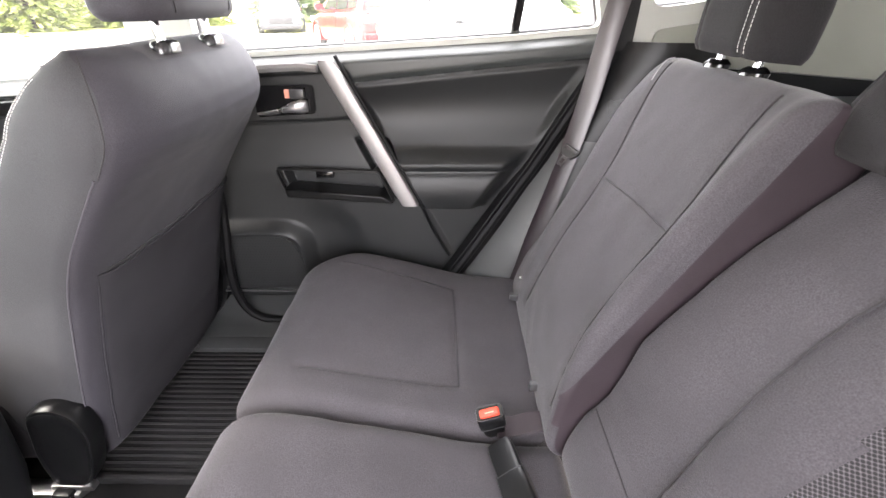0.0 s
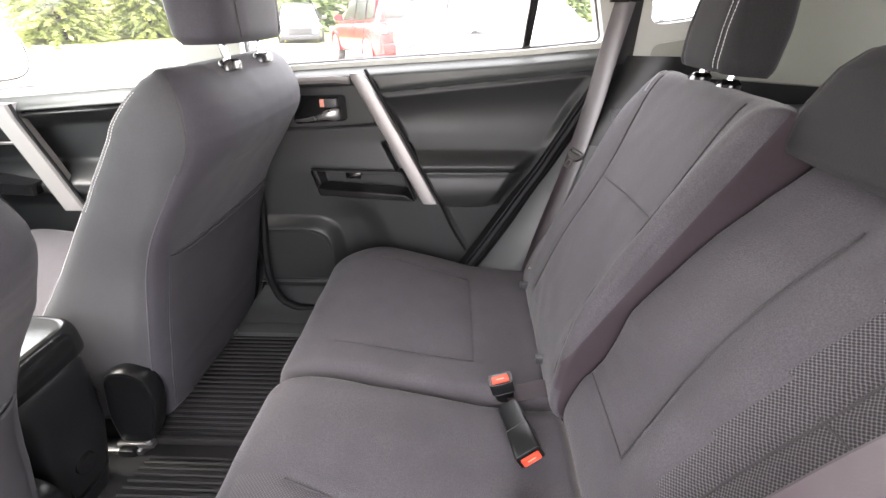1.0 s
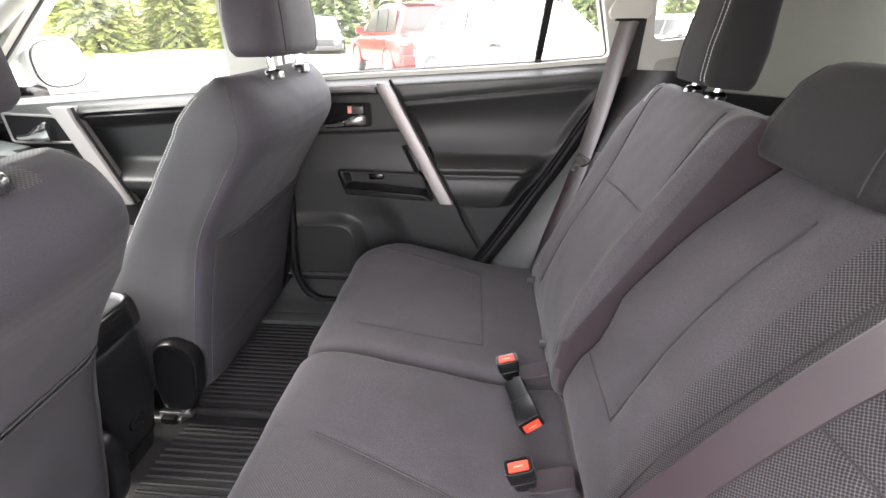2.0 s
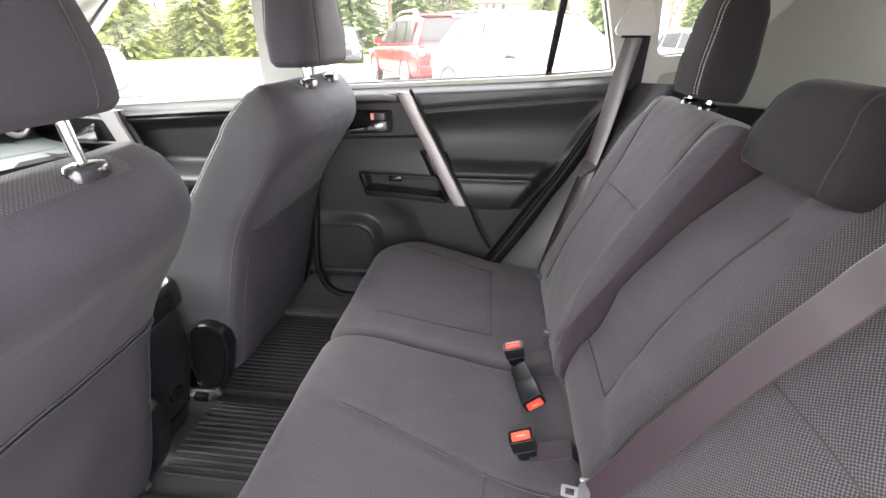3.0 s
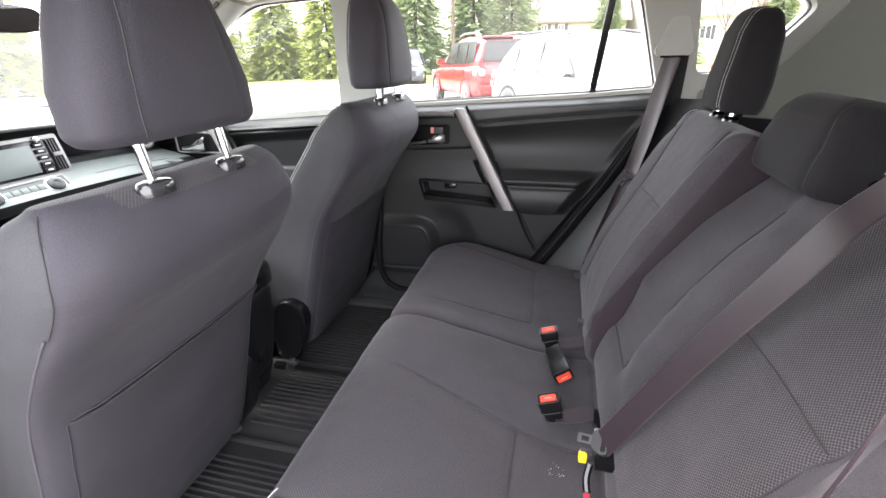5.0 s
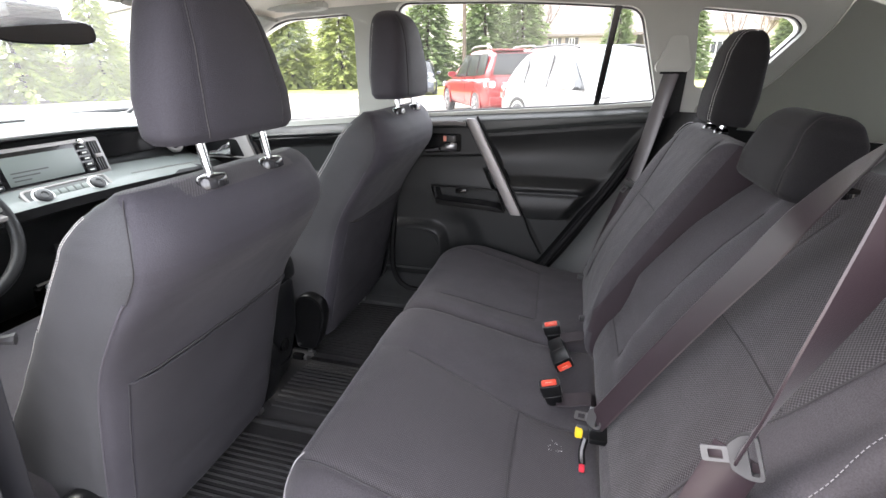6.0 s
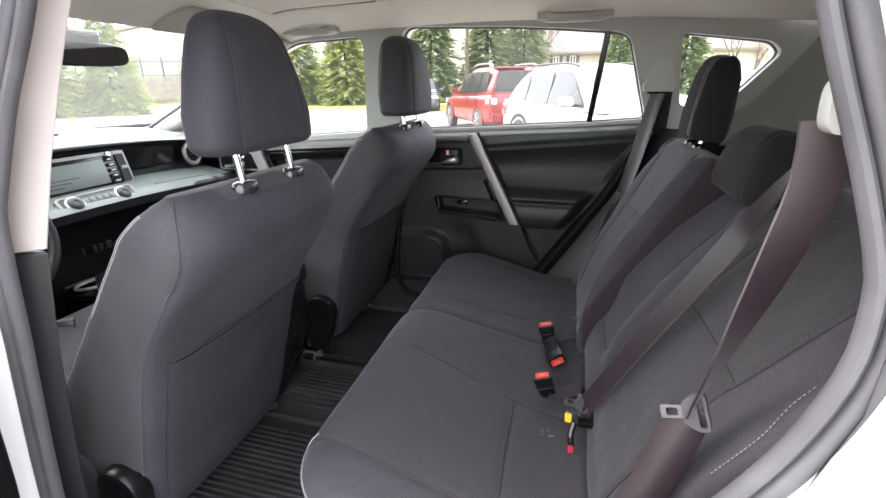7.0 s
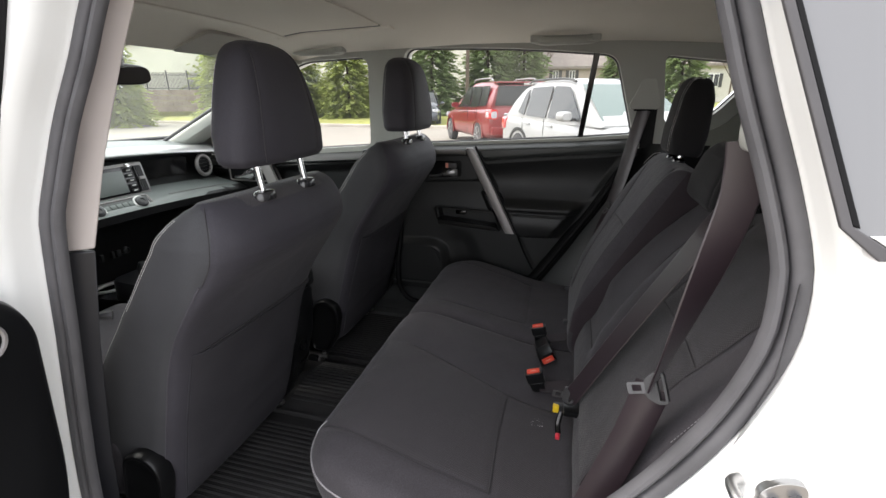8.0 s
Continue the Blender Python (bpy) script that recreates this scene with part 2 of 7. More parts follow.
def oval(c, u, v, a, b, n=32, p=2.0):
    """A superellipse ring round c with half axes a along u and b along v."""
    c, u, v = Vector(c), Vector(u), Vector(v)
    out = []
    for i in range(n):
        t = 2 * math.pi * i / n
        ct, st = math.cos(t), math.sin(t)
        out.append(c + u * (a * math.copysign(abs(ct) ** (2 / p), ct)) + v * (b * math.copysign(abs(st) ** (2 / p), st)))
    return out


def smooth_path(pts, step=0.01, closed=False):
    """Catmull-Rom through pts, sampled at about step."""
    pts = [Vector(p) for p in pts]
    n, out = len(pts), []
    for i in range(n if closed else n - 1):
        if closed:
            a, b, c, d = pts[i - 1], pts[i], pts[(i + 1) % n], pts[(i + 2) % n]
        else:
            a, b, c, d = pts[max(i - 1, 0)], pts[i], pts[i + 1], pts[min(i + 2, n - 1)]
        k = max(1, int((c - b).length / step))
        for j in range(k):
            t = j / k
            out.append(0.5 * ((2 * b) + (c - a) * t + (2 * a - 5 * b + 4 * c - d) * t * t + (3 * b - a - 3 * c + d) * t ** 3))
    if not closed:
        out.append(pts[-1])
    return out


def tube(pts, r, n=8, closed=False, bm=None, flat=1.0, side=None):
    """A round (or, with flat, squashed) tube along pts."""
    pts = [Vector(p) for p in pts]
    rings = []
    ref = Vector(side) if side else None
    for i, p in enumerate(pts):
        if closed:
            d = (pts[(i + 1) % len(pts)] - pts[i - 1]).normalized()
        else:
            d = (pts[min(i + 1, len(pts) - 1)] - pts[max(i - 1, 0)]).normalized()
        if ref is None:
            ref = d.orthogonal()
        u = (ref - d * ref.dot(d)).normalized()
        if not side:
            ref = u
        rr = r[i] if isinstance(r, (list, tuple)) else r
        rings.append(oval(p, u, d.cross(u), rr, rr * flat, n))
    if closed:
        rings.append(rings[0])
        out = loft(rings, caps=False, bm=bm)
        bmesh.ops.remove_doubles(out, verts=out.verts, dist=1e-6)
        return out
    return loft(rings, bm=bm)


def ribbon(pts, sides, width=0.047, thick=0.0014, bm=None):
    """Flat webbing along pts; sides gives the width's direction at each point."""
    rings = []
    for i, (p, s) in enumerate(zip(pts, sides)):
        p, s = Vector(p), Vector(s).normalized()
        d = (Vector(pts[min(i + 1, len(pts) - 1)]) - Vector(pts[max(i - 1, 0)])).normalized()
        s = (s - d * s.dot(d)).normalized()
        nrm = d.cross(s)
        h, k = s * width / 2, nrm * thick
        rings.append([p - h, p - h * 0.92 - k, p + h * 0.92 - k, p + h, p + h * 0.92 + k, p - h * 0.92 + k])
    return loft(rings, bm=bm)


def box(x0, x1, y0, y1, z0, z1, bevel=0.0, seg=2, bm=None):
    bm = bm or bmesh.new()
    r = bmesh.ops.create_cube(bm, size=1, matrix=Matrix.Translation(((x0 + x1) / 2, (y0 + y1) / 2, (z0 + z1) / 2)) @ Matrix.Diagonal((x1 - x0, y1 - y0, z1 - z0, 1)))
    if bevel:
        es = list({e for v in r["verts"] for e in v.link_edges})
        bmesh.ops.bevel(bm, geom=es, offset=bevel, segments=seg, affect="EDGES", profile=0.6)
    return bm


def step(a, b, x):
    t = max(0.0, min(1.0, (x - a) / (b - a)))
    return t * t * (3 - 2 * t)


def turned(bm, m):
    bmesh.ops.transform(bm, matrix=m, verts=bm.verts)
    return bm


def rounded(poly, r, n=5):
    """A 2D polygon with its corners rounded by r (one number, or one a corner)."""
    out, k = [], len(poly)
    for i, p in enumerate(poly):
        rr = r[i] if isinstance(r, (list, tuple)) else r
        p, a, b = Vector(p), Vector(poly[i - 1]), Vector(poly[(i + 1) % k])
        u, w = a - p, b - p
        q = min(rr, u.length * 0.48, w.length * 0.48)
        if q < 1e-5:
            out.append(p)
            continue
        s, e = p + u.normalized() * q, p + w.normalized() * q
        for j in range(n + 1):
            t = j / n
            out.append(s * (1 - t) ** 2 + p * 2 * t * (1 - t) + e * t * t)
    return [(q.x, q.y) for q in out]


def sheet(outer, holes, place, thick, cell=0.0):
    """A flat plate with holes, drawn in 2D and laid into the world by place(u, v); thick is the vector to its other face."""
    bm = bmesh.new()
    edges = []
    for loop in [outer, *holes]:
        vs = [bm.verts.new((u, v, 0)) for u, v in loop]
        edges += [bm.edges.new((vs[i], vs[(i + 1) % len(vs)])) for i in range(len(vs))]
    bmesh.ops.triangle_fill(bm, edges=edges, use_beauty=True)
    top = list(bm.faces)
    ex = bmesh.ops.extrude_face_region(bm, geom=top)
    moved = [g for g in ex["geom"] if isinstance(g, bmesh.types.BMVert)]
    t = Vector(thick)
    keep = {v: (v.co.x, v.co.y) for v in bm.verts}
    ms = set(moved)
    for v, (a, b) in keep.items():
        v.co = Vector(place(a, b)) + (t if v in ms else Vector())
    return bm


def bevelled(ob, width, seg=2, angle=50):
    m = ob.modifiers.new("edge", "BEVEL")
    m.width, m.segments, m.limit_method, m.angle_limit = width, seg, "ANGLE", radians(angle)
    m.harden_normals = False
    return ob


def upholster(bm, seams, wobble=0.0012, depth=0.004, width=0.007):
    """Presses seams into a soft shape. seams: polylines near the surface. Returns the seam lines as they lie in it."""
    bmesh.ops.recalc_face_normals(bm, faces=bm.faces)
    bm.normal_update()
    tree = BVHTree.FromBMesh(bm)
    lines = []
    for s in seams:
        line = []
        for p in smooth_path(s, 0.008):
            q, nrm, _, _ = tree.find_nearest(p)
            line.append((q, nrm))
        lines.append(line)
    co = np.array([v.co for v in bm.verts])
    push = np.zeros(len(co))
    for line in lines:
        a = np.array([q for q, _ in line])
        lo, hi = a.min(0) - 0.03, a.max(0) + 0.03
        near = np.where(((co > lo) & (co < hi)).all(1))[0]
        if len(near):
            d = np.sqrt(((co[near][:, None, :] - a[None]) ** 2).sum(2)).min(1)
            push[near] = np.maximum(push[near], depth * np.exp(-(d / width) ** 2))
    vs = list(bm.verts)
    nr = [v.normal.copy() for v in vs]
    for i, v in enumerate(vs):
        w = wobble * (noise.noise(v.co * 9) + 0.6 * noise.noise(v.co * 23))
        v.co += nr[i] * (w - push[i])
    return [[q + nrm * (0.0005 - 0.6 * depth) for q, nrm in line] for line in lines]


def padded(profile, y0, y1, r, step=0.009, taper=None, r1=None):
    """A stuffed shape: the closed outline profile (x, z) carried from y0 to y1 with ends rounded by r and r1."""
    r1 = r1 or r
    pts = [V(p.x, 0, p.z) for p in smooth_path([(x, 0, z) for x, z in profile], step, closed=True)]
    n = len(pts)
    area = sum(pts[i].x * pts[(i + 1) % n].z - pts[(i + 1) % n].x * pts[i].z for i in range(n))
    sgn = 1 if area > 0 else -1
    nr = []
    for i in range(n):
        d = pts[(i + 2) % n] - pts[i - 2]
        nr.append(V(d.z, 0, -d.x).normalized() * sgn)
    k = 8
    ease = [1 - math.cos(math.pi / 2 * i / k) for i in range(k)]
    mid = max(2, int((y1 - y0 - r - r1) / step))
    ys = [y0 + r * e for e in ease] + [y0 + r + (y1 - y0 - r - r1) * i / mid for i in range(mid + 1)] + [y1 - r1 * e for e in ease[::-1]]
    rings = []
    for y in ys:
        d0, d1 = y - y0, y1 - y
        inset = 0
        if d0 < r:
            inset = r - math.sqrt(max(0, r * r - (r - d0) ** 2))
        elif d1 < r1:
            inset = r1 - math.sqrt(max(0, r1 * r1 - (r1 - d1) ** 2))
        shift = taper(y) if taper else None
        ring = []
        for p, q in zip(pts, nr):
            a = p - q * inset
            a.y = y
            if shift:
                a = shift(a)
            ring.append(a)
        rings.append(ring)
    return loft(rings)


def stitches(line, off, mat, parent, gap=0.0052, r=0.0005, name="stitching", half=0.0020):
    """A row of short stitches beside a line."""
    bm = bmesh.new()
    acc = 0.0
    for a, b in zip(line, line[1:]):
        n_ = max(1, int((b - a).length / 0.0004))
        for k in range(n_):
            acc += (b - a).length / n_
            if acc >= gap:
                acc = 0.0
                c, d = a.lerp(b, (k + 1) / n_), (b - a).normalized()
                tube([c - d * half + off, c + d * half + off], r, 4, bm=bm)
    return part(name, bm, mat, parent, "row of white stitches")


# ---- the car's shell ----
def tumble(z):
    """How far the cabin's side stands from the middle at height z."""
    return 0.742 - 0.19 * (z - 1.20) if z > 1.20 else 0.742


def right_side(x, z, off=0.0):
    return V(x, tumble(z) + off, z)


def left_side(x, z, off=0.0):
    return V(x, -tumble(z) - off, z)


FRONT_WINDOW = rounded([(-1.66, 1.095), (-0.756, 1.163), (-0.718, 1.532), (-1.03, 1.520), (-1.16, 1.47)], [0.02, 0.02, 0.05, 0.05, 0.05])
REAR_WINDOW = rounded([(-0.60, 1.173), (0.15, 1.2125), (0.351, 1.229), (0.262, 1.513), (0.046, 1.533), (-0.151, 1.547), (-0.556, 1.559)], [0.02, 0.02, 0.02, 0.045, 0.1, 0.1, 0.05])
QUARTER_WINDOW = rounded([(0.456, 1.266), (0.600, 1.281), (0.728, 1.440), (0.692, 1.475), (0.422, 1.508)], [0.03, 0.06, 0.05, 0.05, 0.03])
SIDE = [(-1.78, 1.055), (-0.75, 1.125), (0.385, 1.205), (0.42, 1.02), (1.20, 1.02), (1.12, 1.30), (0.92, 1.50), (0.60, 1.585), (-0.20, 1.615), (-0.9, 1.60), (-1.12, 1.545), (-1.35, 1.44), (-1.72, 1.22)]


def cabin_side(name, place, holes, sign):
    ob = part(name, sheet(SIDE, holes, place, (0, 0.035 * sign, 0)), BEIGE)
    bevelled(ob, 0.012, 3)
    return tagged(ob, "pale grey-beige pillar and window surround trim", "pillar trim", kind="structure")


cabin_side("wall_right", right_side, [FRONT_WINDOW, REAR_WINDOW, QUARTER_WINDOW], 1)
# outer skin behind the trim, white, with the same openings
outer = part("body_side_right", sheet([(-1.9, 0.30), (1.7, 0.30), (1.6, 1.0), (1.16, 1.36), (0.95, 1.54), (0.60, 1.61), (-0.9, 1.64), (-1.75, 1.24)], [FRONT_WINDOW, REAR_WINDOW, QUARTER_WINDOW],
             lambda x, z: right_side(x, z, 0.06), (0, 0.03, 0)), WHITE)
tagged(outer, "white painted outer side of the car", "car body", kind="structure")


def glass(name, loop, place, off, mat, label):
    ob = part(name, sheet(loop, [], lambda x, z: place(x, z, off), (0, 0.003, 0)), mat, smooth=False)
    ob.visible_shadow = False
    return tagged(ob, label, "window glass", kind="structure")


glass("window_1", FRONT_WINDOW, right_side, 0.045, GLASS, "clear front side window glass")
glass("window_2", REAR_WINDOW, right_side, 0.045, GLASS, "clear rear door window glass")
glass("window_3", QUARTER_WINDOW, right_side, 0.045, GLASS, "small rear quarter window glass")


def gasket(name, loop, place, off, r=0.006):
    pts = [place(x, z, off) for x, z in loop]
    return tagged(part(name, tube(pts, r, 6, closed=True), RUBBER), "black rubber window seal", "window seal", kind="structure")


gasket("trim", FRONT_WINDOW, right_side, 0.036)
gasket("trim", REAR_WINDOW, right_side, 0.036)
gasket("trim", QUARTER_WINDOW, right_side, 0.036, 0.005)
bar = part("window_divider", sheet([(0.146, 1.20), (0.166, 1.20), (0.206, 1.56), (0.184, 1.56)], [], lambda x, z: right_side(x, z, 0.018), (0, 0.03, 0)), GLOSSY)
tagged(bevelled(bar, 0.003), "black upright divider bar in the rear door window", "window divider", kind="structure")

# added panel over the pale trim; its dark colour stands for shade
SHADED_PANEL = rounded([(0.47, 1.03), (1.18, 1.03), (1.10, 1.30), (0.91, 1.485), (0.815, 1.515), (0.790, 1.445), (0.645, 1.247), (0.47, 1.222)], [0.02, 0.02, 0.03, 0.03, 0.02, 0.06, 0.08, 0.02])
rp = part("shaded_trim_panel", sheet(SHADED_PANEL, [], lambda x, z: right_side(x, z, -0.012), (0, 0.010, 0)), SHADETRIM)
tagged(bevelled(rp, 0.006, 3), "added trim panel, darkened for the shade behind the quarter window", "trim panel", kind="structure")

# roof: cloth headliner inside, white skin outside


def roof_ring(x, drop, half, z, n=25):
    out = []
    for i in range(n):
        a = -1 + 2 * i / (n - 1)
        out.append(V(x, half * a, z - drop * abs(a) ** 3.2))
    return out


def roof_sheet(off, mat, name, label):
    rows = []
    for i in range(31):
        x = -1.20 + 2.22 * i / 30
        z = np.interp(x, [-1.20, -1.05, -0.85, -0.3, 0.3, 0.8, 1.02], [1.525, 1.585, 1.612, 1.628, 1.622, 1.59, 1.55])
        rows.append(roof_ring(x, 0.065, 0.665, float(z) + off))
    bm = loft(rows, closed=False)
    ex = bmesh.ops.extrude_face_region(bm, geom=list(bm.faces))
    bmesh.ops.translate(bm, vec=(0, 0, 0.012), verts=[g for g in ex["geom"] if isinstance(g, bmesh.types.BMVert)])
    return tagged(part(name, bm, mat), label, name.replace("_", " "), kind="structure")


roof_sheet(0, LINER, "ceiling", "pale grey cloth headliner")
roof_sheet(0.035, WHITE, "roof_skin", "white painted roof skin")

# sunroof shade: a cloth panel in a low frame, with a dark gap along each side


def liner_z(x, y):
    z = float(np.interp(x, [-1.20, -1.05, -0.85, -0.3, 0.3, 0.8, 1.02], [1.525, 1.585, 1.612, 1.628, 1.622, 1.59, 1.55]))
    return z - 0.065 * abs(y / 0.665) ** 3.2


shade = thing("sunroof_shade", "sliding cloth sunroof shade in the headliner", "sunroof shade", at=(-0.6, 0, 1.62))
XS = np.linspace(-0.925, -0.545, 14)
under(part("panel", loft([[V(x, y, liner_z(x, y) - 0.004) for y in np.linspace(-0.40, 0.40, 15)] + [V(x, y, liner_z(x, y) - 0.0005) for y in np.linspace(0.40, -0.40, 15)] for x in XS]), LINER), shade)
for sg in (-1, 1):
    under(part("side_gap", loft([[V(x, sg * y, liner_z(x, y) - o) for y, o in ((0.403, 0.0), (0.403, 0.003), (0.416, 0.003), (0.416, 0.0))] for x in XS]), PLASTIC, None, "dark gap beside the shade"), shade)
    under(part("edge_strip", loft([[V(x, sg * y, liner_z(x, y) - o) for y, o in ((0.414, 0.0), (0.418, 0.007), (0.430, 0.008), (0.452, 0.006), (0.475, 0.0))] for x in np.linspace(-0.96, -0.51, 14)]), LINER), shade)
under(part("edge_strip", loft([[V(-0.925 - dx, y, liner_z(-0.925 - dx, y) - o) for dx, o in ((0.0, 0.0), (0.003, 0.007), (0.016, 0.007), (0.045, 0.0))] for y in np.linspace(-0.43, 0.43, 15)]), LINER), shade)

# floor, bulkhead, cargo area
tagged(part("floor", box(-1.75, 0.45, -0.80, 0.80, 0.36, 0.40), CARPET), "black carpeted car floor", "floor", kind="structure")
tagged(part("wall_front", box(-1.80, -1.76, -0.80, 0.80, 0.36, 1.12), CARPET), "dark bulkhead under the dashboard", "bulkhead", kind="structure")
tagged(part("cargo_floor", box(0.45, 1.45, -0.72, 0.72, 0.66, 0.70), CARPET), "black carpeted cargo floor", "cargo floor", kind="structure")
cargo_r = part("wall_cargo_right", sheet([(0.30, 0.66), (1.35, 0.66), (1.22, 1.10), (0.42, 1.16)], [], lambda x, z: V(x, 0.70 - 0.05 * (x - 0.3), z), (0, 0.03, 0)), PLASTIC)
tagged(cargo_r, "black plastic cargo side trim", "cargo trim", kind="structure")
cargo_l = part("wall_cargo_left", sheet([(0.42, 0.66), (1.35, 0.66), (1.22, 1.10), (0.42, 1.16)], [], lambda x, z: V(x, -0.70 + 0.05 * (x - 0.3), z), (0, -0.03, 0)), PLASTIC)
tagged(cargo_l, "black plastic cargo side trim", "cargo trim", kind="structure")
cover = thing("cargo_cover", "dark roller cargo cover behind the rear seat", "cargo cover", at=(0.66, 0, 1.10))
under(part("fabric", box(0.62, 1.18, -0.64, 0.64, 1.085, 1.091), PLASTIC), cover)
under(part("roller", tube([(0.60, -0.66, 1.08), (0.60, 0.66, 1.08)], 0.03, 14), PLASTIC), cover)

TAIL = [(-0.70, 0.66), (0.70, 0.66), (0.70, 1.10), (0.62, 1.52), (-0.62, 1.52), (-0.70, 1.10)]
TAIL_WINDOW = rounded([(-0.56, 1.16), (0.56, 1.16), (0.50, 1.46), (-0.50, 1.46)], 0.06)


def tail_place(y, z):
    return V(1.30 - 0.62 * max(0, z - 1.06), y, z)


tail = part("tailgate", sheet(TAIL, [TAIL_WINDOW], tail_place, (0.05, 0, 0)), BEIGE)
tagged(bevelled(tail, 0.015, 3), "tailgate with pale inner trim and rear window", "tailgate", kind="structure")
tg = part("window_4", sheet(TAIL_WINDOW, [], lambda y, z: tail_place(y, z) + V(0.03, 0, 0), (0.004, 0, 0)), PRIVACY, smooth=False)
tg.visible_shadow = False
tagged(tg, "tinted tailgate glass", "window glass", kind="structure")

# windshield and its pillars


def shield(u, v):
    """u across, v from the foot to the top of the windshield."""
    bow = 0.10 * (1 - u * u)
    return V(-1.72 - bow + 0.62 * v, u * (0.68 - 0.08 * v), 1.19 + 0.335 * v)


wsbm = loft([[shield(-1 + i / 10, j / 8) for i in range(21)] for j in range(9)], closed=False)
wsob = part("windshield", wsbm, SCREENGLASS)
wsob.visible_shadow = False
tagged(wsob, "curved clear windshield", "windshield", kind="structure")
pill = part("a_pillar_trim", loft([oval(shield(1, v) + V(0.03, 1 * (0.03 - 0.5 * k), -0.02), (0.9, 0.1, -0.4), (0, 1, 0.1), 0.050 - 0.012 * v, 0.035 + 0.5 * k, 16, 2.6) for v, k in ((-0.12, 0.13), (0.05, 0.115), (0.2, 0.09), (0.4, 0.055), (0.6, 0.025), (0.8, 0.0), (1.05, 0.0))]), BEIGE)
tagged(pill, "pale grey windshield pillar trim", "pillar trim", kind="structure")
pill2 = part("a_pillar_trim", loft([oval(shield(-1, v) + V(0.03, -1 * (0.03 - 0.5 * k), -0.02), (0.9, -0.1, -0.4), (0, 1, -0.1), 0.050 - 0.012 * v, 0.035 + 0.5 * k, 16, 2.6) for v, k in ((-0.12, 0.13), (0.05, 0.115), (0.2, 0.09), (0.4, 0.055), (0.6, 0.025), (0.8, 0.0), (1.05, 0.0))]), BEIGE)
tagged(pill2, "pale grey windshield pillar trim", "pillar trim", kind="structure")
tagged(part("windshield_seal", tube([shield(-1 + i / 10, 0.0) + V(0.008, 0, 0.004) for i in range(21)], 0.008, 6), RUBBER), "black windshield edge band", "window seal", kind="structure")
tagged(part("windshield_seal", tube([shield(0.98, v / 10) + V(0.012, -max(0.0, 0.125 - 0.17 * v / 10), -0.008) for v in range(11)], 0.007, 6), RUBBER), "black windshield edge band", "window seal", kind="structure")
hood = part("hood", loft([[V(x, y, 1.12 - 0.05 * (y / 0.7) ** 2 - 0.16 * max(0, (-1.9 - x)) ** 1.5) for y in np.linspace(-0.78, 0.78, 13)] for x in np.linspace(-1.85, -2.75, 10)], closed=False), WHITE)
tagged(hood, "white painted hood", "hood", kind="structure")

# ---- left side: B-pillar, door opening, quarter panel ----
OPENING = [(-0.49, 1.55), (-0.519, 1.496), (-0.546, 1.425), (-0.580, 1.35), (-0.607, 1.271), (-0.637, 1.16), (-0.675, 0.95), (-0.71, 0.70), (-0.715, 0.56), (-0.69, 0.46), (-0.63, 0.42),
           (-0.30, 0.41), (-0.12, 0.43), (-0.02, 0.52), (0.07, 0.66), (0.17, 0.79), (0.265, 0.915), (0.325, 1.02), (0.357, 1.12), (0.359, 1.19), (0.352, 1.236), (0.332, 1.302), (0.314, 1.352), (0.297, 1.402), (0.282, 1.45), (0.262, 1.50), (0.215, 1.545), (0.14, 1.565),
           (-0.20, 1.575), (-0.44, 1.57)]
OPEN2D = [(p.x, p.z) for p in smooth_path([(x, 0, z) for x, z in OPENING], 0.02, closed=True)]


def grown(loop, d):
    n, out = len(loop), []
    for i, p in enumerate(loop):
        a, b = Vector(loop[i - 3]), Vector(loop[(i + 3) % n])
        t = (b - a).normalized()
        out.append((p[0] - t.y * d * GROW, p[1] + t.x * d * GROW))
    return out


_a = sum(OPEN2D[i][0] * OPEN2D[(i + 1) % len(OPEN2D)][1] - OPEN2D[(i + 1) % len(OPEN2D)][0] * OPEN2D[i][1] for i in range(len(OPEN2D)))
GROW = -1 if _a > 0 else 1


def y_left(z, base):
    return -(base - 0.19 * max(0, z - 1.2) + 0.10 * max(0, 1.0 - z) * (1 if base > 0.76 else 0.3))


def loop3(loop, base):
    return [V(x, y_left(z, base), z) for x, z in loop]


# the rubber seal: a fat bead with a flat lip
seal = thing("door_seal", "thick dark grey rubber seal round the open doorway", "door seal", at=(0, -0.73, 0.42))
under(part("bead", loft([loop3(grown(OPEN2D, d), b) for d, b in ((-0.016, 0.716), (-0.0165, 0.722), (-0.0185, 0.7265), (-0.022, 0.7285), (-0.0265, 0.7275), (-0.030, 0.722), (-0.0305, 0.716), (-0.028, 0.711))], caps=False), RUBBER), seal)
under(part("lip", loft([loop3(grown(OPEN2D, d), b) for d, b in ((0.002, 0.722), (0.0015, 0.7275), (-0.001, 0.7305), (-0.006, 0.7315), (-0.011, 0.7300), (-0.014, 0.7265), (-0.0155, 0.718), (-0.016, 0.708))], caps=False), RUBBER), seal)
# painted jamb from the seal out to the body skin
skin_loop = grown(OPEN2D, 0.012)
jamb_bm = loft([loop3(grown(OPEN2D, d), b) for d, b in ((-0.006, 0.722), (-0.002, 0.722), (0.001, 0.726), (0.003, 0.740), (0.004, 0.762), (0.006, 0.780), (0.012, 0.788))], caps=False)
tagged(part("door_jamb", jamb_bm, WHITE), "white painted door jamb round the doorway", "door jamb", kind="structure")
LQW = [(0.346, 1.264), (0.372, 1.248), (0.70, 1.270), (0.80, 1.42), (0.755, 1.50), (0.262, 1.50)]
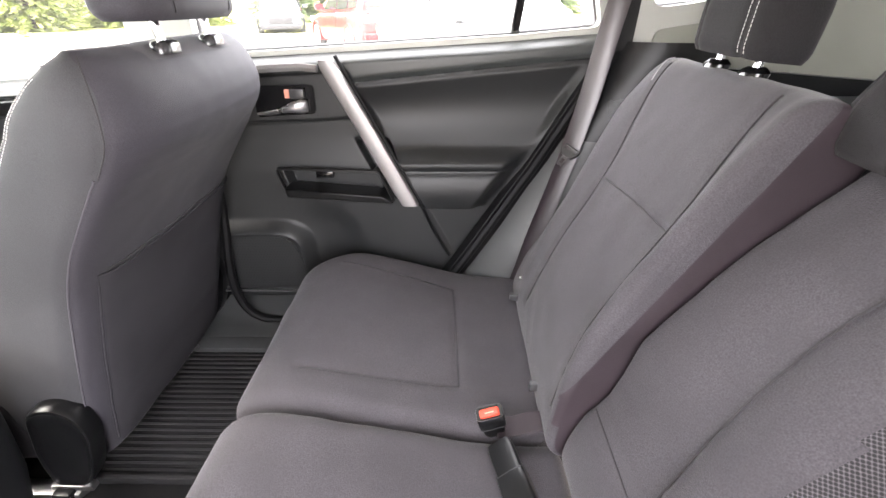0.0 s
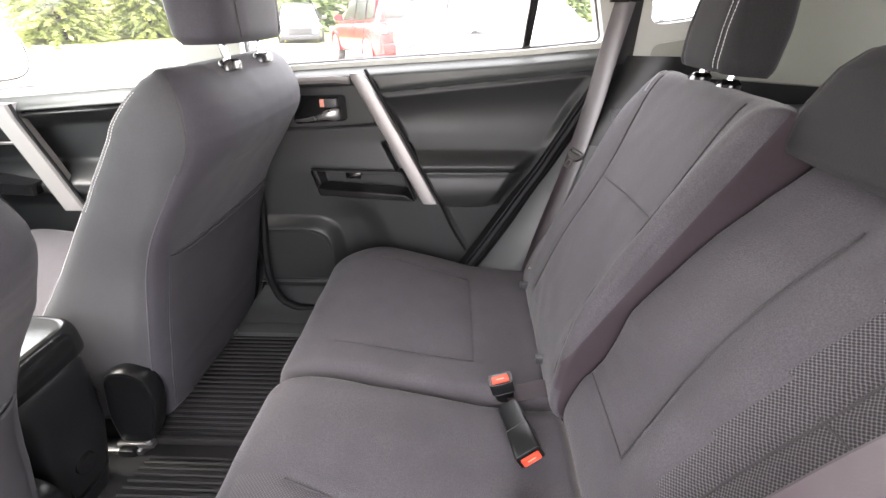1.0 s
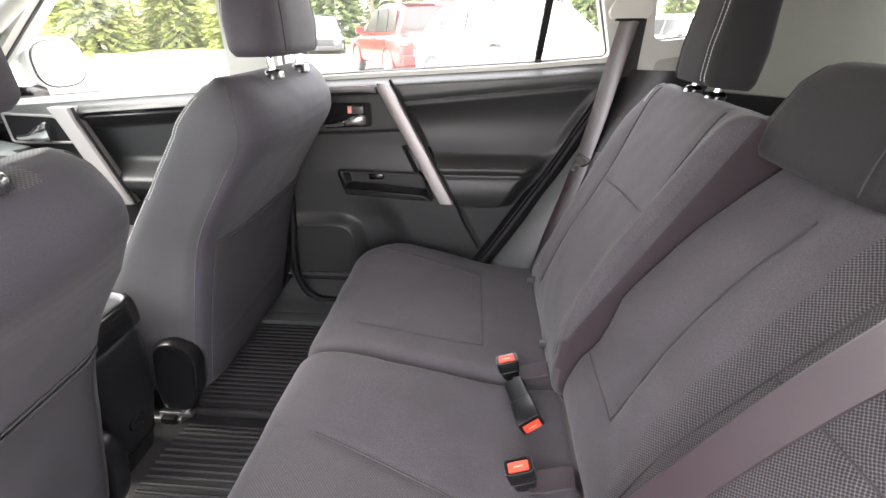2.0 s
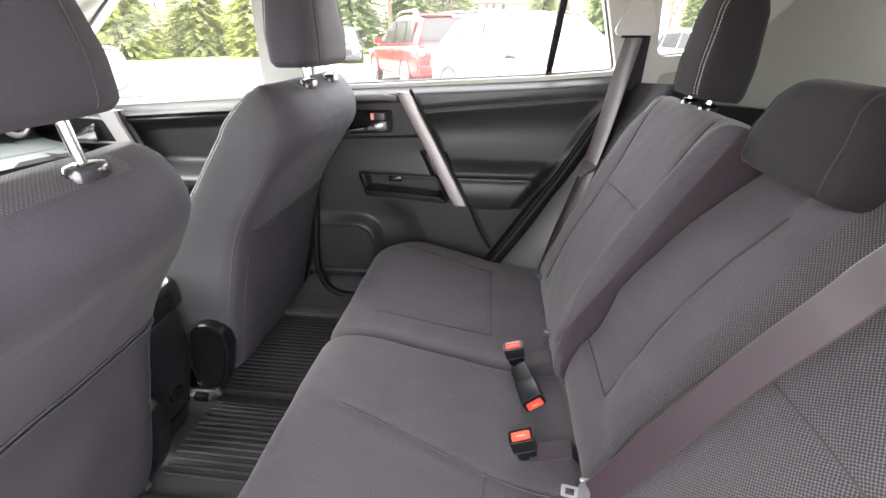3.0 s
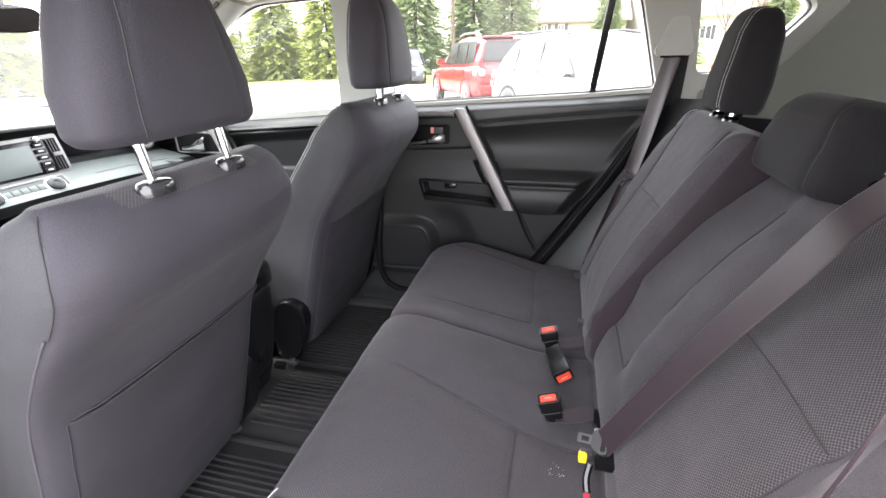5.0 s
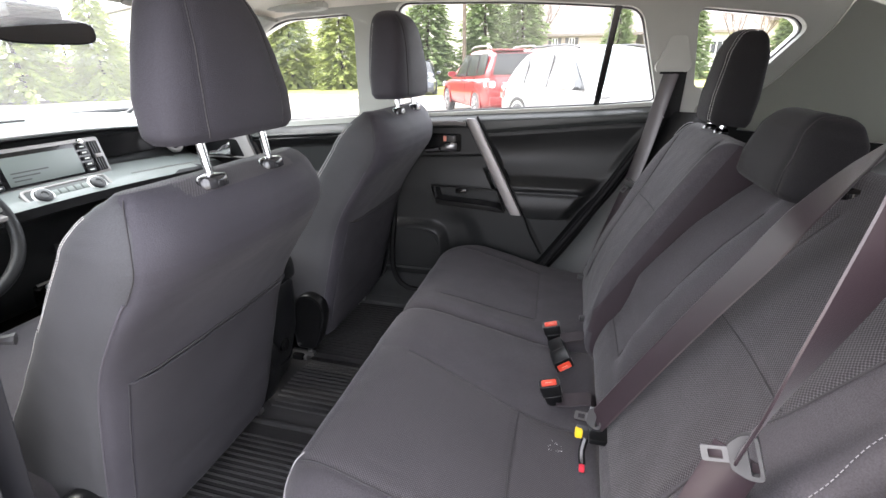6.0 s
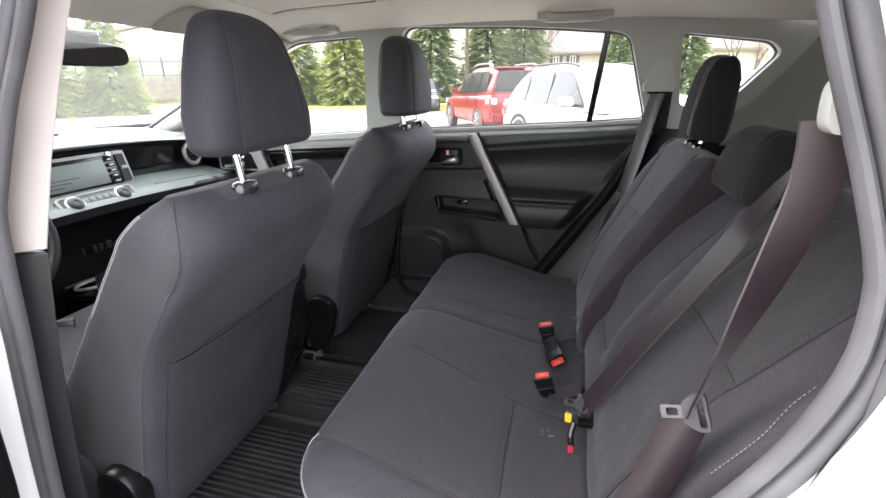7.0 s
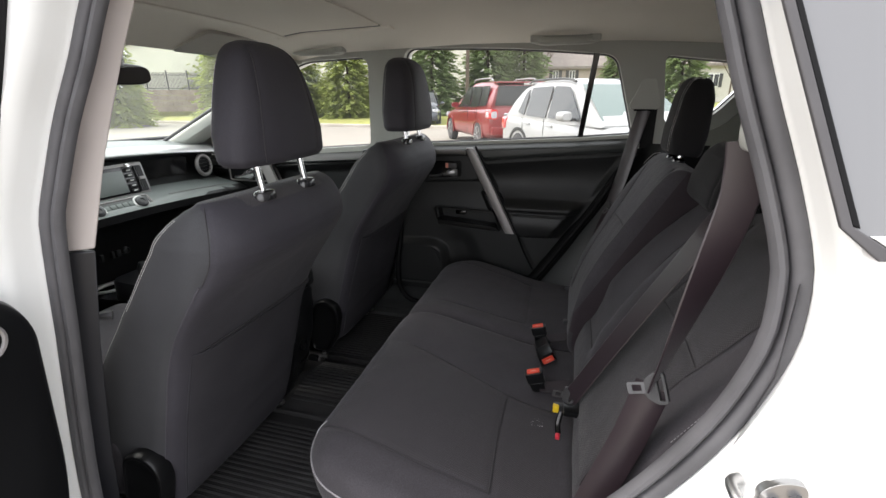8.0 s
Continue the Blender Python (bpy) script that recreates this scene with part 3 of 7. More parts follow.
LF = [(-1.66, 1.095), (-0.86, 1.16), (-0.74, 1.532), (-1.03, 1.52), (-1.16, 1.47)]
left_skin = part("body_side_left", sheet([(-1.9, 0.28), (-0.2, 0.28), (0.25, 0.30), (1.70, 0.40), (1.62, 1.0), (1.16, 1.36), (0.95, 1.54), (0.60, 1.62), (-0.9, 1.65), (-1.75, 1.24)], [skin_loop, LF],
                 lambda x, z: V(x, y_left(z, 0.788) - (0.05 * max(0, 1 - ((z - 0.95) / 0.3) ** 2) * min(1, max(0, (x - 0.42) / 0.25))), z), (0, 0.004, 0)), WHITE)
tagged(left_skin, "white painted rear quarter and body side", "car body", kind="structure")
lq = part("window_5", sheet(LQW, [], lambda x, z: V(x, y_left(z, 0.793), z), (0, 0.005, 0)), QGLASS, smooth=False)
tagged(lq, "dark tinted rear quarter window reflecting the sky", "window glass", kind="structure")
for strip, base, mat, label, cat in (([(0.255, 1.50), (0.263, 1.50), (0.3475, 1.270), (0.379, 1.2505), (0.70, 1.2725), (0.70, 1.267), (0.368, 1.2445), (0.340, 1.268)], 0.798, WEATHER, "grey rubber frame of the quarter window", "window seal"),
                                     ([(0.263, 1.50), (0.2685, 1.50), (0.354, 1.268), (0.3475, 1.270)], 0.796, SEALBLACK, "black edge band of the quarter window", "window seal"),
                                     ([(0.361, 1.2625), (0.3745, 1.254), (0.70, 1.275), (0.70, 1.286)], 0.797, WHITE, "bright strip under the quarter window", "trim")):
    tagged(bevelled(part("trim", sheet(strip, [], lambda x, z: V(x, y_left(z, base), z), (0, 0.006, 0)), mat, smooth=False), 0.0012), label, cat, kind="structure")
lf = part("window_6", sheet(LF, [], lambda x, z: V(x, y_left(z, 0.80), z), (0, 0.004, 0)), GLASS, smooth=False)
lf.visible_shadow = False
tagged(lf, "front left door window glass", "window glass", kind="structure")
tagged(part("trim", tube([V(x - 0.012, y_left(z, 0.795), z) for x, z in ((-0.54, 1.56), (-0.557, 1.486), (-0.571, 1.42), (-0.588, 1.352), (-0.606, 1.28), (-0.64, 1.16))], 0.011, 8), SEALBLACK), "black rubber strip between the side doors", "door seal", kind="structure")
lever_ = thing("belt_lever", "small dark lever on the B-pillar", "lever", at=(-0.665, -0.66, 0.995))
under(part("arm", tube([(-0.69, -0.672, 0.997), (-0.672, -0.655, 0.996), (-0.655, -0.640, 0.993)], [0.004, 0.006, 0.009], 8), GRIP), lever_)
# inner trims on the left: B-pillar, C-pillar
LFI = rounded([(-1.66, 1.095), (-0.86, 1.16), (-0.74, 1.532), (-1.03, 1.520), (-1.16, 1.47)], 0.03)
LQI = rounded([(0.478, 1.270), (0.612, 1.285), (0.752, 1.440), (0.715, 1.475), (0.445, 1.508)], [0.03, 0.06, 0.05, 0.05, 0.03])
b_up = part("b_pillar_trim", loft([[V(xi, yi, z), V(xi - 0.036, yi - 0.028, z), V(xi - 0.125, yi - 0.030, z), V(xi - 0.105, yi + 0.012, z)]
                                   for xi, yi, z in ((-0.462, -0.598, 1.575), (-0.492, -0.610, 1.504), (-0.522, -0.623, 1.429), (-0.550, -0.637, 1.348), (-0.577, -0.651, 1.263), (-0.607, -0.673, 1.135))]), PILLAR)
tagged(bevelled(b_up, 0.003), "pale upper B-pillar trim", "pillar trim", kind="structure")
b_low = part("b_pillar_trim", loft([[V(xi, -0.672, z), V(xi - 0.036, -0.702, z), V(xi - 0.17, -0.706, z), V(xi - 0.15, -0.655, z)]
                                    for xi, z in ((-0.608, 1.132), (-0.655, 0.95), (-0.705, 0.70), (-0.74, 0.42))]), PILLARLOW)
tagged(bevelled(b_low, 0.003), "black lower B-pillar trim", "pillar trim", kind="structure")
LEFT_TRIM = [(0.36, 0.95), (0.55, 0.9), (1.20, 1.02), (1.12, 1.30), (0.92, 1.50), (0.60, 1.585), (0.27, 1.60), (0.325, 1.45), (0.395, 1.26), (0.405, 1.13)]
c_left = part("wall_left", sheet(LEFT_TRIM, [LQI], lambda x, z: left_side(x, z, -0.045), (0, -0.03, 0)), BEIGE)
tagged(bevelled(c_left, 0.01, 2), "pale grey-beige rear pillar trim on the door side", "pillar trim", kind="structure")
f_left = part("wall_left_front", sheet([(-1.78, 1.02), (-0.72, 1.02), (-0.53, 1.60), (-0.9, 1.60), (-1.12, 1.545), (-1.35, 1.44), (-1.72, 1.22)], [LFI], lambda x, z: left_side(x, z, -0.03), (0, -0.03, 0)), PLASTIC)
tagged(f_left, "front door frame on the driver's side", "pillar trim", kind="structure")
tagged(part("door_panel_left_front", box(-1.75, -0.72, -0.76, -0.70, 0.42, 1.10, 0.02), PLASTIC), "black front door panel, driver's side", "door panel", kind="structure")
# wheel-arch trim beside the left seat
arch = part("wheel_arch_trim", loft([[V(x + 0.02 * k, -0.735 + 0.035 * k, z) for k in range(4)] for x, z in [(-0.02, 0.50), (0.07, 0.64), (0.17, 0.77), (0.265, 0.89), (0.32, 1.0), (0.345, 1.1), (0.345, 1.2)]], closed=False), PLASTIC)
tagged(arch, "black plastic wheel arch trim", "wheel arch trim", kind="structure")
tagged(part("sill", box(-0.72, 0.0, -0.84, -0.66, 0.36, 0.425, 0.012), PLASTIC), "black door sill scuff plate", "door sill", kind="structure")

striker = thing("door_striker", "steel door striker loop on the painted jamb", "door striker", at=(0.36, -0.8, 0.99))
PLATE = rounded([(0.330, 0.972), (0.372, 0.972), (0.366, 1.028), (0.344, 1.026), (0.329, 1.012)], [0.008, 0.008, 0.012, 0.012, 0.006])
under(bevelled(part("plate", sheet(PLATE, [], lambda x, z: V(x, -0.796, z), (0, 0.010, 0)), STEEL), 0.002), striker)
under(part("loop", tube(smooth_path([(0.343, -0.790, 0.998), (0.335, -0.812, 1.000), (0.318, -0.818, 1.003), (0.309, -0.806, 1.006), (0.308, -0.786, 1.008), (0.318, -0.776, 1.006)], 0.004), 0.0055, 10), STEEL), striker)
for bx, bz in ((0.358, 1.012), (0.342, 1.004), (0.355, 0.982)):
    under(part("bolt", tube([(bx, -0.794, bz), (bx, -0.802, bz)], 0.0055, 6), TONGUE), striker)

# open rear door on the near side: seen at its hinge end
door = thing("open_rear_door", "open white rear door with a black inner panel", "car door", at=(-0.66, -0.86, 0.45))
under(part("skin", box(-0.80, -0.735, -1.80, -0.83, 0.42, 1.18, 0.02), WHITE), door)
PANEL = rounded([(-1.74, 0.46), (-0.865, 0.50), (-0.80, 0.80), (-0.782, 1.06), (-0.815, 1.115), (-1.74, 1.14)], [0.03, 0.05, 0.05, 0.03, 0.03, 0.03])
under(part("inner_panel", loft([[V(x, -1.26 + (y + 1.26) * k, 0.80 + (z - 0.80) * k) for y, z in PANEL] for x, k in ((-0.735, 0.97), (-0.66, 0.985), (-0.62, 1.0), (-0.607, 0.99), (-0.60, 0.97))]), PLASTIC), door)
under(part("window_frame", sheet(rounded([(-1.80, 1.15), (-0.745, 1.15), (-0.695, 1.50), (-0.80, 1.58), (-1.70, 1.58)], 0.03), [rounded([(-1.74, 1.18), (-0.80, 1.18), (-0.755, 1.48), (-0.84, 1.54), (-1.67, 1.54)], 0.03)], lambda y, z: V(-0.69 + 0.22 * (z - 1.15), y, z), (-0.03, 0, 0)), GLOSSY), door)
under(part("speaker_ring", tube(oval((-0.598, -0.855, 1.06), (0, 1, 0), (0, 0, 1), 0.026, 0.026, 20), 0.0035, 6, closed=True), SATIN), door)


# ---- front seats ----
SEAT_Z = [0.46, 0.52, 0.60, 0.70, 0.80, 0.872, 0.90, 0.95, 1.0, 1.03, 1.045, 1.06, 1.075, 1.095, 1.12, 1.15, 1.17, 1.185, 1.197, 1.205]
SEAT_REAR = [-0.680, -0.660, -0.640, -0.614, -0.586, -0.563, -0.550, -0.520, -0.484, -0.458, -0.443, -0.426, -0.414, -0.407, -0.405, -0.411, -0.420, -0.432, -0.448, -0.470]
SEAT_DEPTH_Z = [1.12, 1.144, 1.17, 1.19, 1.205]
SEAT_DEPTH = [0.183, 0.160, 0.125, 0.085, 0.035]
SEAT_HALF_Z = [0.46, 0.52, 0.60, 0.84, 0.96, 1.06, 1.12, 1.15, 1.17, 1.185, 1.197, 1.205]
SEAT_HALF = [0.92, 0.95, 0.965, 0.97, 1.0, 1.0, 0.995, 0.975, 0.945, 0.905, 0.86, 0.80]


def seat_rear(z):
    """Where the rear face stands at height z, its bends eased."""
    w = min(0.022, 0.6 * (1.205 - z))
    return sum(k * float(np.interp(z + d * w, SEAT_Z, SEAT_REAR)) for d, k in ((-1, 0.25), (0, 0.5), (1, 0.25)))


def seat_depth(z):
    """From the rear face to the front edge of the bolsters, which run forward in one long curve."""
    front = -0.670 + 0.742 * (z - 1.0) - 0.178 * (z - 1.0) ** 2
    low = min(0.285, seat_rear(z) - front)
    top = float(np.interp(z, SEAT_DEPTH_Z, SEAT_DEPTH))
    k = step(1.09, 1.15, z)
    return low * (1 - k) + top * k


def seat_section(z):
    """Half the plan of a seat back at height z: (distance ahead of the rear face, part of the half width)."""
    t = seat_depth(z)
    s, c = step(1.0, 1.08, z), min(1.0, t / 0.15)
    low = [(0, 0), (0.001, 0.45), (0.005, 0.78), (0.012, 0.91), (0.024, 0.975), (0.046, 1.0)]
    high = [(0, 0), (0.003, 0.45), (0.013, 0.72), (0.032, 0.88), (0.056, 0.965), (0.085, 1.0)]
    rear = [((a[0] * (1 - s) + b[0] * s) * c, a[1] * (1 - s) + b[1] * s) for a, b in zip(low, high)]
    return rear + [(max(0.55 * t, rear[-1][0] + 0.004), 1.0), (0.82 * t, 0.985), (t - 0.012 * c, 0.95), (t, 0.87), (t - 0.010 * c, 0.78), (t - 0.032 * c, 0.6), (t - 0.044 * c, 0.3), (t - 0.046 * c, 0)]


def seam_u(z):
    """How far ahead of the rear face the seam between back panel and bolster runs."""
    return float(np.interp(z, [0.95, 1.0, 1.04, 1.09, 1.14, 1.18, 1.198], [0.030, 0.032, 0.042, 0.046, 0.042, 0.034, 0.026]))


def seat_ring(z, n=70):
    """The plan of the seat back at height z as n points a side, one of them on the seam."""
    half = smooth_path([(u, v * 0.25, 0) for u, v in seat_section(z)], 0.004)
    run = np.cumsum([0] + [(b - a).length for a, b in zip(half, half[1:])])
    turn = float(np.interp(seam_u(z), np.maximum.accumulate([p.x for p in half[:len(half) // 2]]), run[:len(half) // 2]))
    at = np.concatenate([np.linspace(0, turn, 37), np.linspace(turn, run[-1], n - 36)[1:]])
    us, vs = np.interp(at, run, [p.x for p in half]), np.interp(at, run, [p.y for p in half])
    side = [(u, v / 0.25) for u, v in zip(us, vs)]
    return side + [(u, -v) for u, v in side[-2:0:-1]]


def front_seat(yc, dz, label, dx=0.0, half=0.25, hb_x=0.0, deep=0.0, gap=0.0, rails=(-0.21, 0.212)):
    """A front seat seen from behind; yc is its middle, half its half width, dx and dz move its back."""
    seat = thing("front_seat", label, "car seat", "front seats", at=(-0.9, yc, 0.40))

    def spot_on(z, u, v):
        """The place at height z, u ahead of the rear face and v of the half width to the side."""
        w = half * float(np.interp(z, SEAT_HALF_Z, SEAT_HALF))
        return V(seat_rear(z) - u + dx, yc + v * w, z + dz - gap * step(1.10, 1.205, z))

    zs = [0.462, 0.466, 0.474] + list(np.linspace(0.485, 0.99, 70)) + list(np.linspace(0.995, 1.10, 34)) + list(np.linspace(1.105, 1.18, 18)) + [1.185, 1.190, 1.194, 1.198, 1.201, 1.2035, 1.205]
    rings = []
    for i, z in enumerate(zs):
        k = (0.94, 0.975, 0.993)[i] if i < 3 else 1.0
        rings.append([spot_on(z, 0.1 + (u - 0.1) * k, v * k) for u, v in seat_ring(z)])
    bm, ring_n = loft(rings), len(rings[0])
    bm.faces.index_update()
    bmesh.ops.smooth_vert(bm, verts=bm.verts, factor=0.4, use_axis_x=True, use_axis_y=True, use_axis_z=True)
    seams = []
    for sg in (-1, 1):
        seams.append([spot_on(z, seam_u(z), sg * 0.985) for z in (1.05, 1.0, 0.93, 0.86, 0.78, 0.68, 0.58, 0.50)])
        seams.append([spot_on(z, seam_u(z), sg * 0.95) for z in (1.05, 1.09, 1.14, 1.18, 1.198)])
    seams.append([spot_on(0.585, 0, -0.7), spot_on(0.60, 0, 0.0), spot_on(0.60, 0, 0.85)])
    lines = upholster(bm, seams, 0.0016, 0.0035, 0.006)
    for f in bm.faces:
        c = f.calc_center_median()
        if c.z > 1.18 + dz - gap and f.normal.z > 0.70 and abs(c.y - yc) < 0.13:
            f.material_index = 1
        elif 36 * 2 <= 2 * (f.index % ring_n) + 1 <= 2 * (ring_n - 36) and f.index < ring_n * (len(zs) - 1):
            f.material_index = 2
    back = under(part("backrest", bm, [BACKCLOTH, MESHSEAT, LITBACK]), seat)
    for k in (0, 2):
        under(part("piping", tube([p + V(0.001, 0, 0) for p in lines[k]], 0.0016, 6), PIPE, None, "raised piping along the back's edge"), seat)
    for k in (1, 3):
        under(part("seam", tube(lines[k], 0.0010, 5), SEAMDARK), seat)
    tree = BVHTree.FromPolygons([v.co for v in back.data.vertices], [p.vertices for p in back.data.polygons])
    # map pocket: a thin pad on the lower back, open along its hem
    rows = []
    for i in range(44):
        z = 0.470 + 0.404 * i / 43
        row = []
        for j in range(44):
            g = j / 43
            v = -0.86 + 1.805 * g
            e = min(1.0, g * 9, (1 - g) * 9, (i + 2) / 6) ** 0.5
            q, nrm, _, _ = tree.find_nearest(spot_on(z, -0.01, v))
            row.append(q + nrm * (-0.0015 + e * (0.005 + 0.005 * step(0.80, 0.874, z)) + 0.0012 * e * noise.noise(V(z * 7, v * 3 + yc, 0))))
        rows.append(row)
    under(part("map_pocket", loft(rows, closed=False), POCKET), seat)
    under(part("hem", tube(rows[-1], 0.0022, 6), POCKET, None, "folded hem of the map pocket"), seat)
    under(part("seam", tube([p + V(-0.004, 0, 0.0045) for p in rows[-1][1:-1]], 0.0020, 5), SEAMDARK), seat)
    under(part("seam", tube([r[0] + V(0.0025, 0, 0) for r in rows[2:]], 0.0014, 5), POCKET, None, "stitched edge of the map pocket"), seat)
    # white stitching down the front edge of the bolsters
    for sg in (-1, 1):
        for v, o, z1, z0 in ((0.975, 0.020, 1.178, 0.985), (0.945, 0.010, 1.178, 0.985), (0.955, 0.012, 0.985, 0.72)):
            ln = []
            for z in np.linspace(z1, z0, 50):
                q, nrm, _, _ = tree.find_nearest(spot_on(float(z), seat_depth(float(z)) - o, sg * v))
                ln.append(q + nrm * 0.0008)
            for _ in range(4):
                ln = ln[:1] + [(a + b * 2 + c) / 4 for a, b, c in zip(ln, ln[1:], ln[2:])] + ln[-1:]
            under(stitches(ln, V(0, 0, 0), THREAD, None), seat)
    # seat cushion
    cb = padded([(-1.30, 0.60), (-1.34, 0.66), (-1.30, 0.715), (-1.15, 0.705), (-0.95, 0.67), (-0.80, 0.665), (-0.76, 0.60), (-0.78, 0.48), (-1.0, 0.46), (-1.28, 0.48)], yc - half, yc + half, 0.05, 0.02)
    bmesh.ops.translate(cb, vec=(0, 0, dz), verts=cb.verts)
    under(part("cushion", cb, FABRIC), seat)
    # recliner covers: a raised rim round a shallow dish
    for sg in (-1, 1):
        outline = rounded([(-0.765, 0.447), (-0.700, 0.447), (-0.674, 0.490), (-0.648, 0.590), (-0.660, 0.636), (-0.700, 0.656), (-0.745, 0.640), (-0.770, 0.52)], [0.015, 0.02, 0.05, 0.05, 0.035, 0.035, 0.04, 0.05])
        mx, mz = -0.725, 0.53
        cv = loft([[V(mx + (x - mx) * k + dx, yc + sg * (half - 0.018 + o), mz + (z - mz) * k + dz) for x, z in outline] for k, o in ((0.98, 0.0), (1.0, 0.008), (1.0, 0.030), (0.975, 0.036), (0.93, 0.037), (0.88, 0.033), (0.70, 0.030))])
        under(part("recliner_cover", cv, PLASTIC, None, "black plastic recliner cover with a raised rim"), seat)
    for ry in rails:
        under(part("rail", box(-1.30, -0.725, yc + ry - 0.018, yc + ry + 0.018, 0.402, 0.432, 0.004), STEEL), seat)
        under(part("rail_cap", box(-0.775, -0.735, yc + ry - 0.026, yc + ry + 0.026, 0.402, 0.440, 0.008), PLASTIC), seat)
        under(part("bracket", box(-0.785, -0.700, yc + ry - 0.009, yc + ry + 0.009, 0.431, 0.445, 0.003), STEEL), seat)
        under(part("bolt", tube([(-0.716, yc + ry, 0.446), (-0.716, yc + ry, 0.455)], 0.008, 6), STEEL), seat)
    # headrest on two posts
    hz, rr = [1.232, 1.245, 1.30, 1.37, 1.42, 1.448, 1.464, 1.472], []
    hw2 = [0.135, 0.150, 0.147, 0.125, 0.105, 0.090, 0.071, 0.040]
    hx = [-0.464, -0.464, -0.466, -0.470, -0.474, -0.478, -0.482, -0.484]
    ht = [0.038, 0.048, 0.052, 0.050, 0.045, 0.038, 0.028, 0.015]
    for z in list(np.linspace(1.232, 1.44, 40)) + [1.446, 1.452, 1.458, 1.463, 1.467, 1.470, 1.472]:
        w, xx, t = (float(np.interp(z, hz, c)) for c in (hw2, hx, ht))
        xx, t = xx + hb_x, t + deep * min(1, t / 0.04)
        rr.append(oval((xx, yc, z + dz + gap * max(0.0, (1.40 - z) / 0.168)), (1, 0, 0), (0, 1, 0), t, w, 72, 3.2))
    hb = loft(rr)
    for _ in range(3):
        bmesh.ops.smooth_vert(hb, verts=hb.verts, factor=0.5, use_axis_x=True, use_axis_y=True, use_axis_z=True)
    hs = [[V(-0.40 + hb_x + deep, yc + sg * 0.092, 1.235 + dz), V(-0.40 + hb_x + deep, yc + sg * 0.095, 1.30 + dz), V(-0.41 + hb_x + deep, yc + sg * 0.082, 1.40 + dz), V(-0.44 + hb_x, yc + sg * 0.066, 1.468 + dz)] for sg in (-1, 1)]
    hl = upholster(hb, hs, 0.0008, 0.0025, 0.006)
    head = under(part("head_restraint", hb, BACKCLOTH, None, "smooth charcoal headrest with stitched edges"), seat)
    for ln in hl:
        s_ = part("seam", tube(ln, 0.0012, 5), SEAMDARK)
        s_.parent = head
    for sg in (-1, 1):
        ln = smooth_path([V(-0.515, yc + sg * 0.135, 1.245 + dz), V(-0.518, yc + sg * 0.14, 1.30 + dz), V(-0.52, yc + sg * 0.128, 1.37 + dz), V(-0.52, yc + sg * 0.10, 1.44 + dz)], 0.004)
        hv = BVHTree.FromPolygons([v.co for v in head.data.vertices], [p.vertices for p in head.data.polygons])
        st = stitches([hv.find_nearest(p + V(0.012 + hb_x - deep * 0.5, 0, 0))[0] for p in ln], V(0, 0, 0), THREAD, None)
        st.parent = head
        py = yc + sg * 0.0745
        p_ = part("post", tube([(-0.448 + hb_x, py, 1.185 + dz - gap), (-0.462 + hb_x, py, 1.27 + dz)], 0.0068, 14), CHROME, None, "chrome headrest post")
        p_.parent = head
        cb2 = loft([oval((-0.448 + hb_x, py, z + dz - gap), (1, 0, 0), (0, 1, 0), a, b, 24, 2.4) for z, a, b in ((1.190, 0.017, 0.027), (1.201, 0.017, 0.027), (1.206, 0.0145, 0.023), (1.208, 0.011, 0.013))])
        c_ = part("collar", cb2, COLLAR, None, "dark satin headrest guide collar")
        c_.parent = head
    return seat


front_seat(-0.366, 0.0, "charcoal fabric driver's seat seen from behind", gap=0.012)
front_seat(0.398, 0.026, "charcoal fabric front passenger seat seen from behind", 0.020, 0.270, 0.022, 0.012, rails=(-0.262, 0.151))


# ---- rear seat, in two pieces ----
def rear_profile_cushion():
    return [(-0.355, 0.47), (-0.372, 0.55), (-0.378, 0.62), (-0.365, 0.665), (-0.325, 0.693), (-0.25, 0.695), (-0.12, 0.668), (0.03, 0.634), (0.13, 0.622), (0.185, 0.618), (0.20, 0.57), (0.19, 0.47), (0.0, 0.44), (-0.25, 0.44)]


def back_profile(lean):
    """The rear backrest's outline; lean moves its top back."""
    base = [(0.166, 0.640), (0.164, 0.70), (0.182, 0.78), (0.218, 0.88), (0.270, 0.985), (0.325, 1.08), (0.372, 1.155), (0.400, 1.185), (0.432, 1.188), (0.475, 1.165), (0.490, 1.12), (0.42, 0.95), (0.33, 0.78), (0.27, 0.65), (0.20, 0.62)]
    return [(x + lean * max(0, z - 0.66), z - 0.06 * lean * max(0, z - 0.66)) for x, z in base]


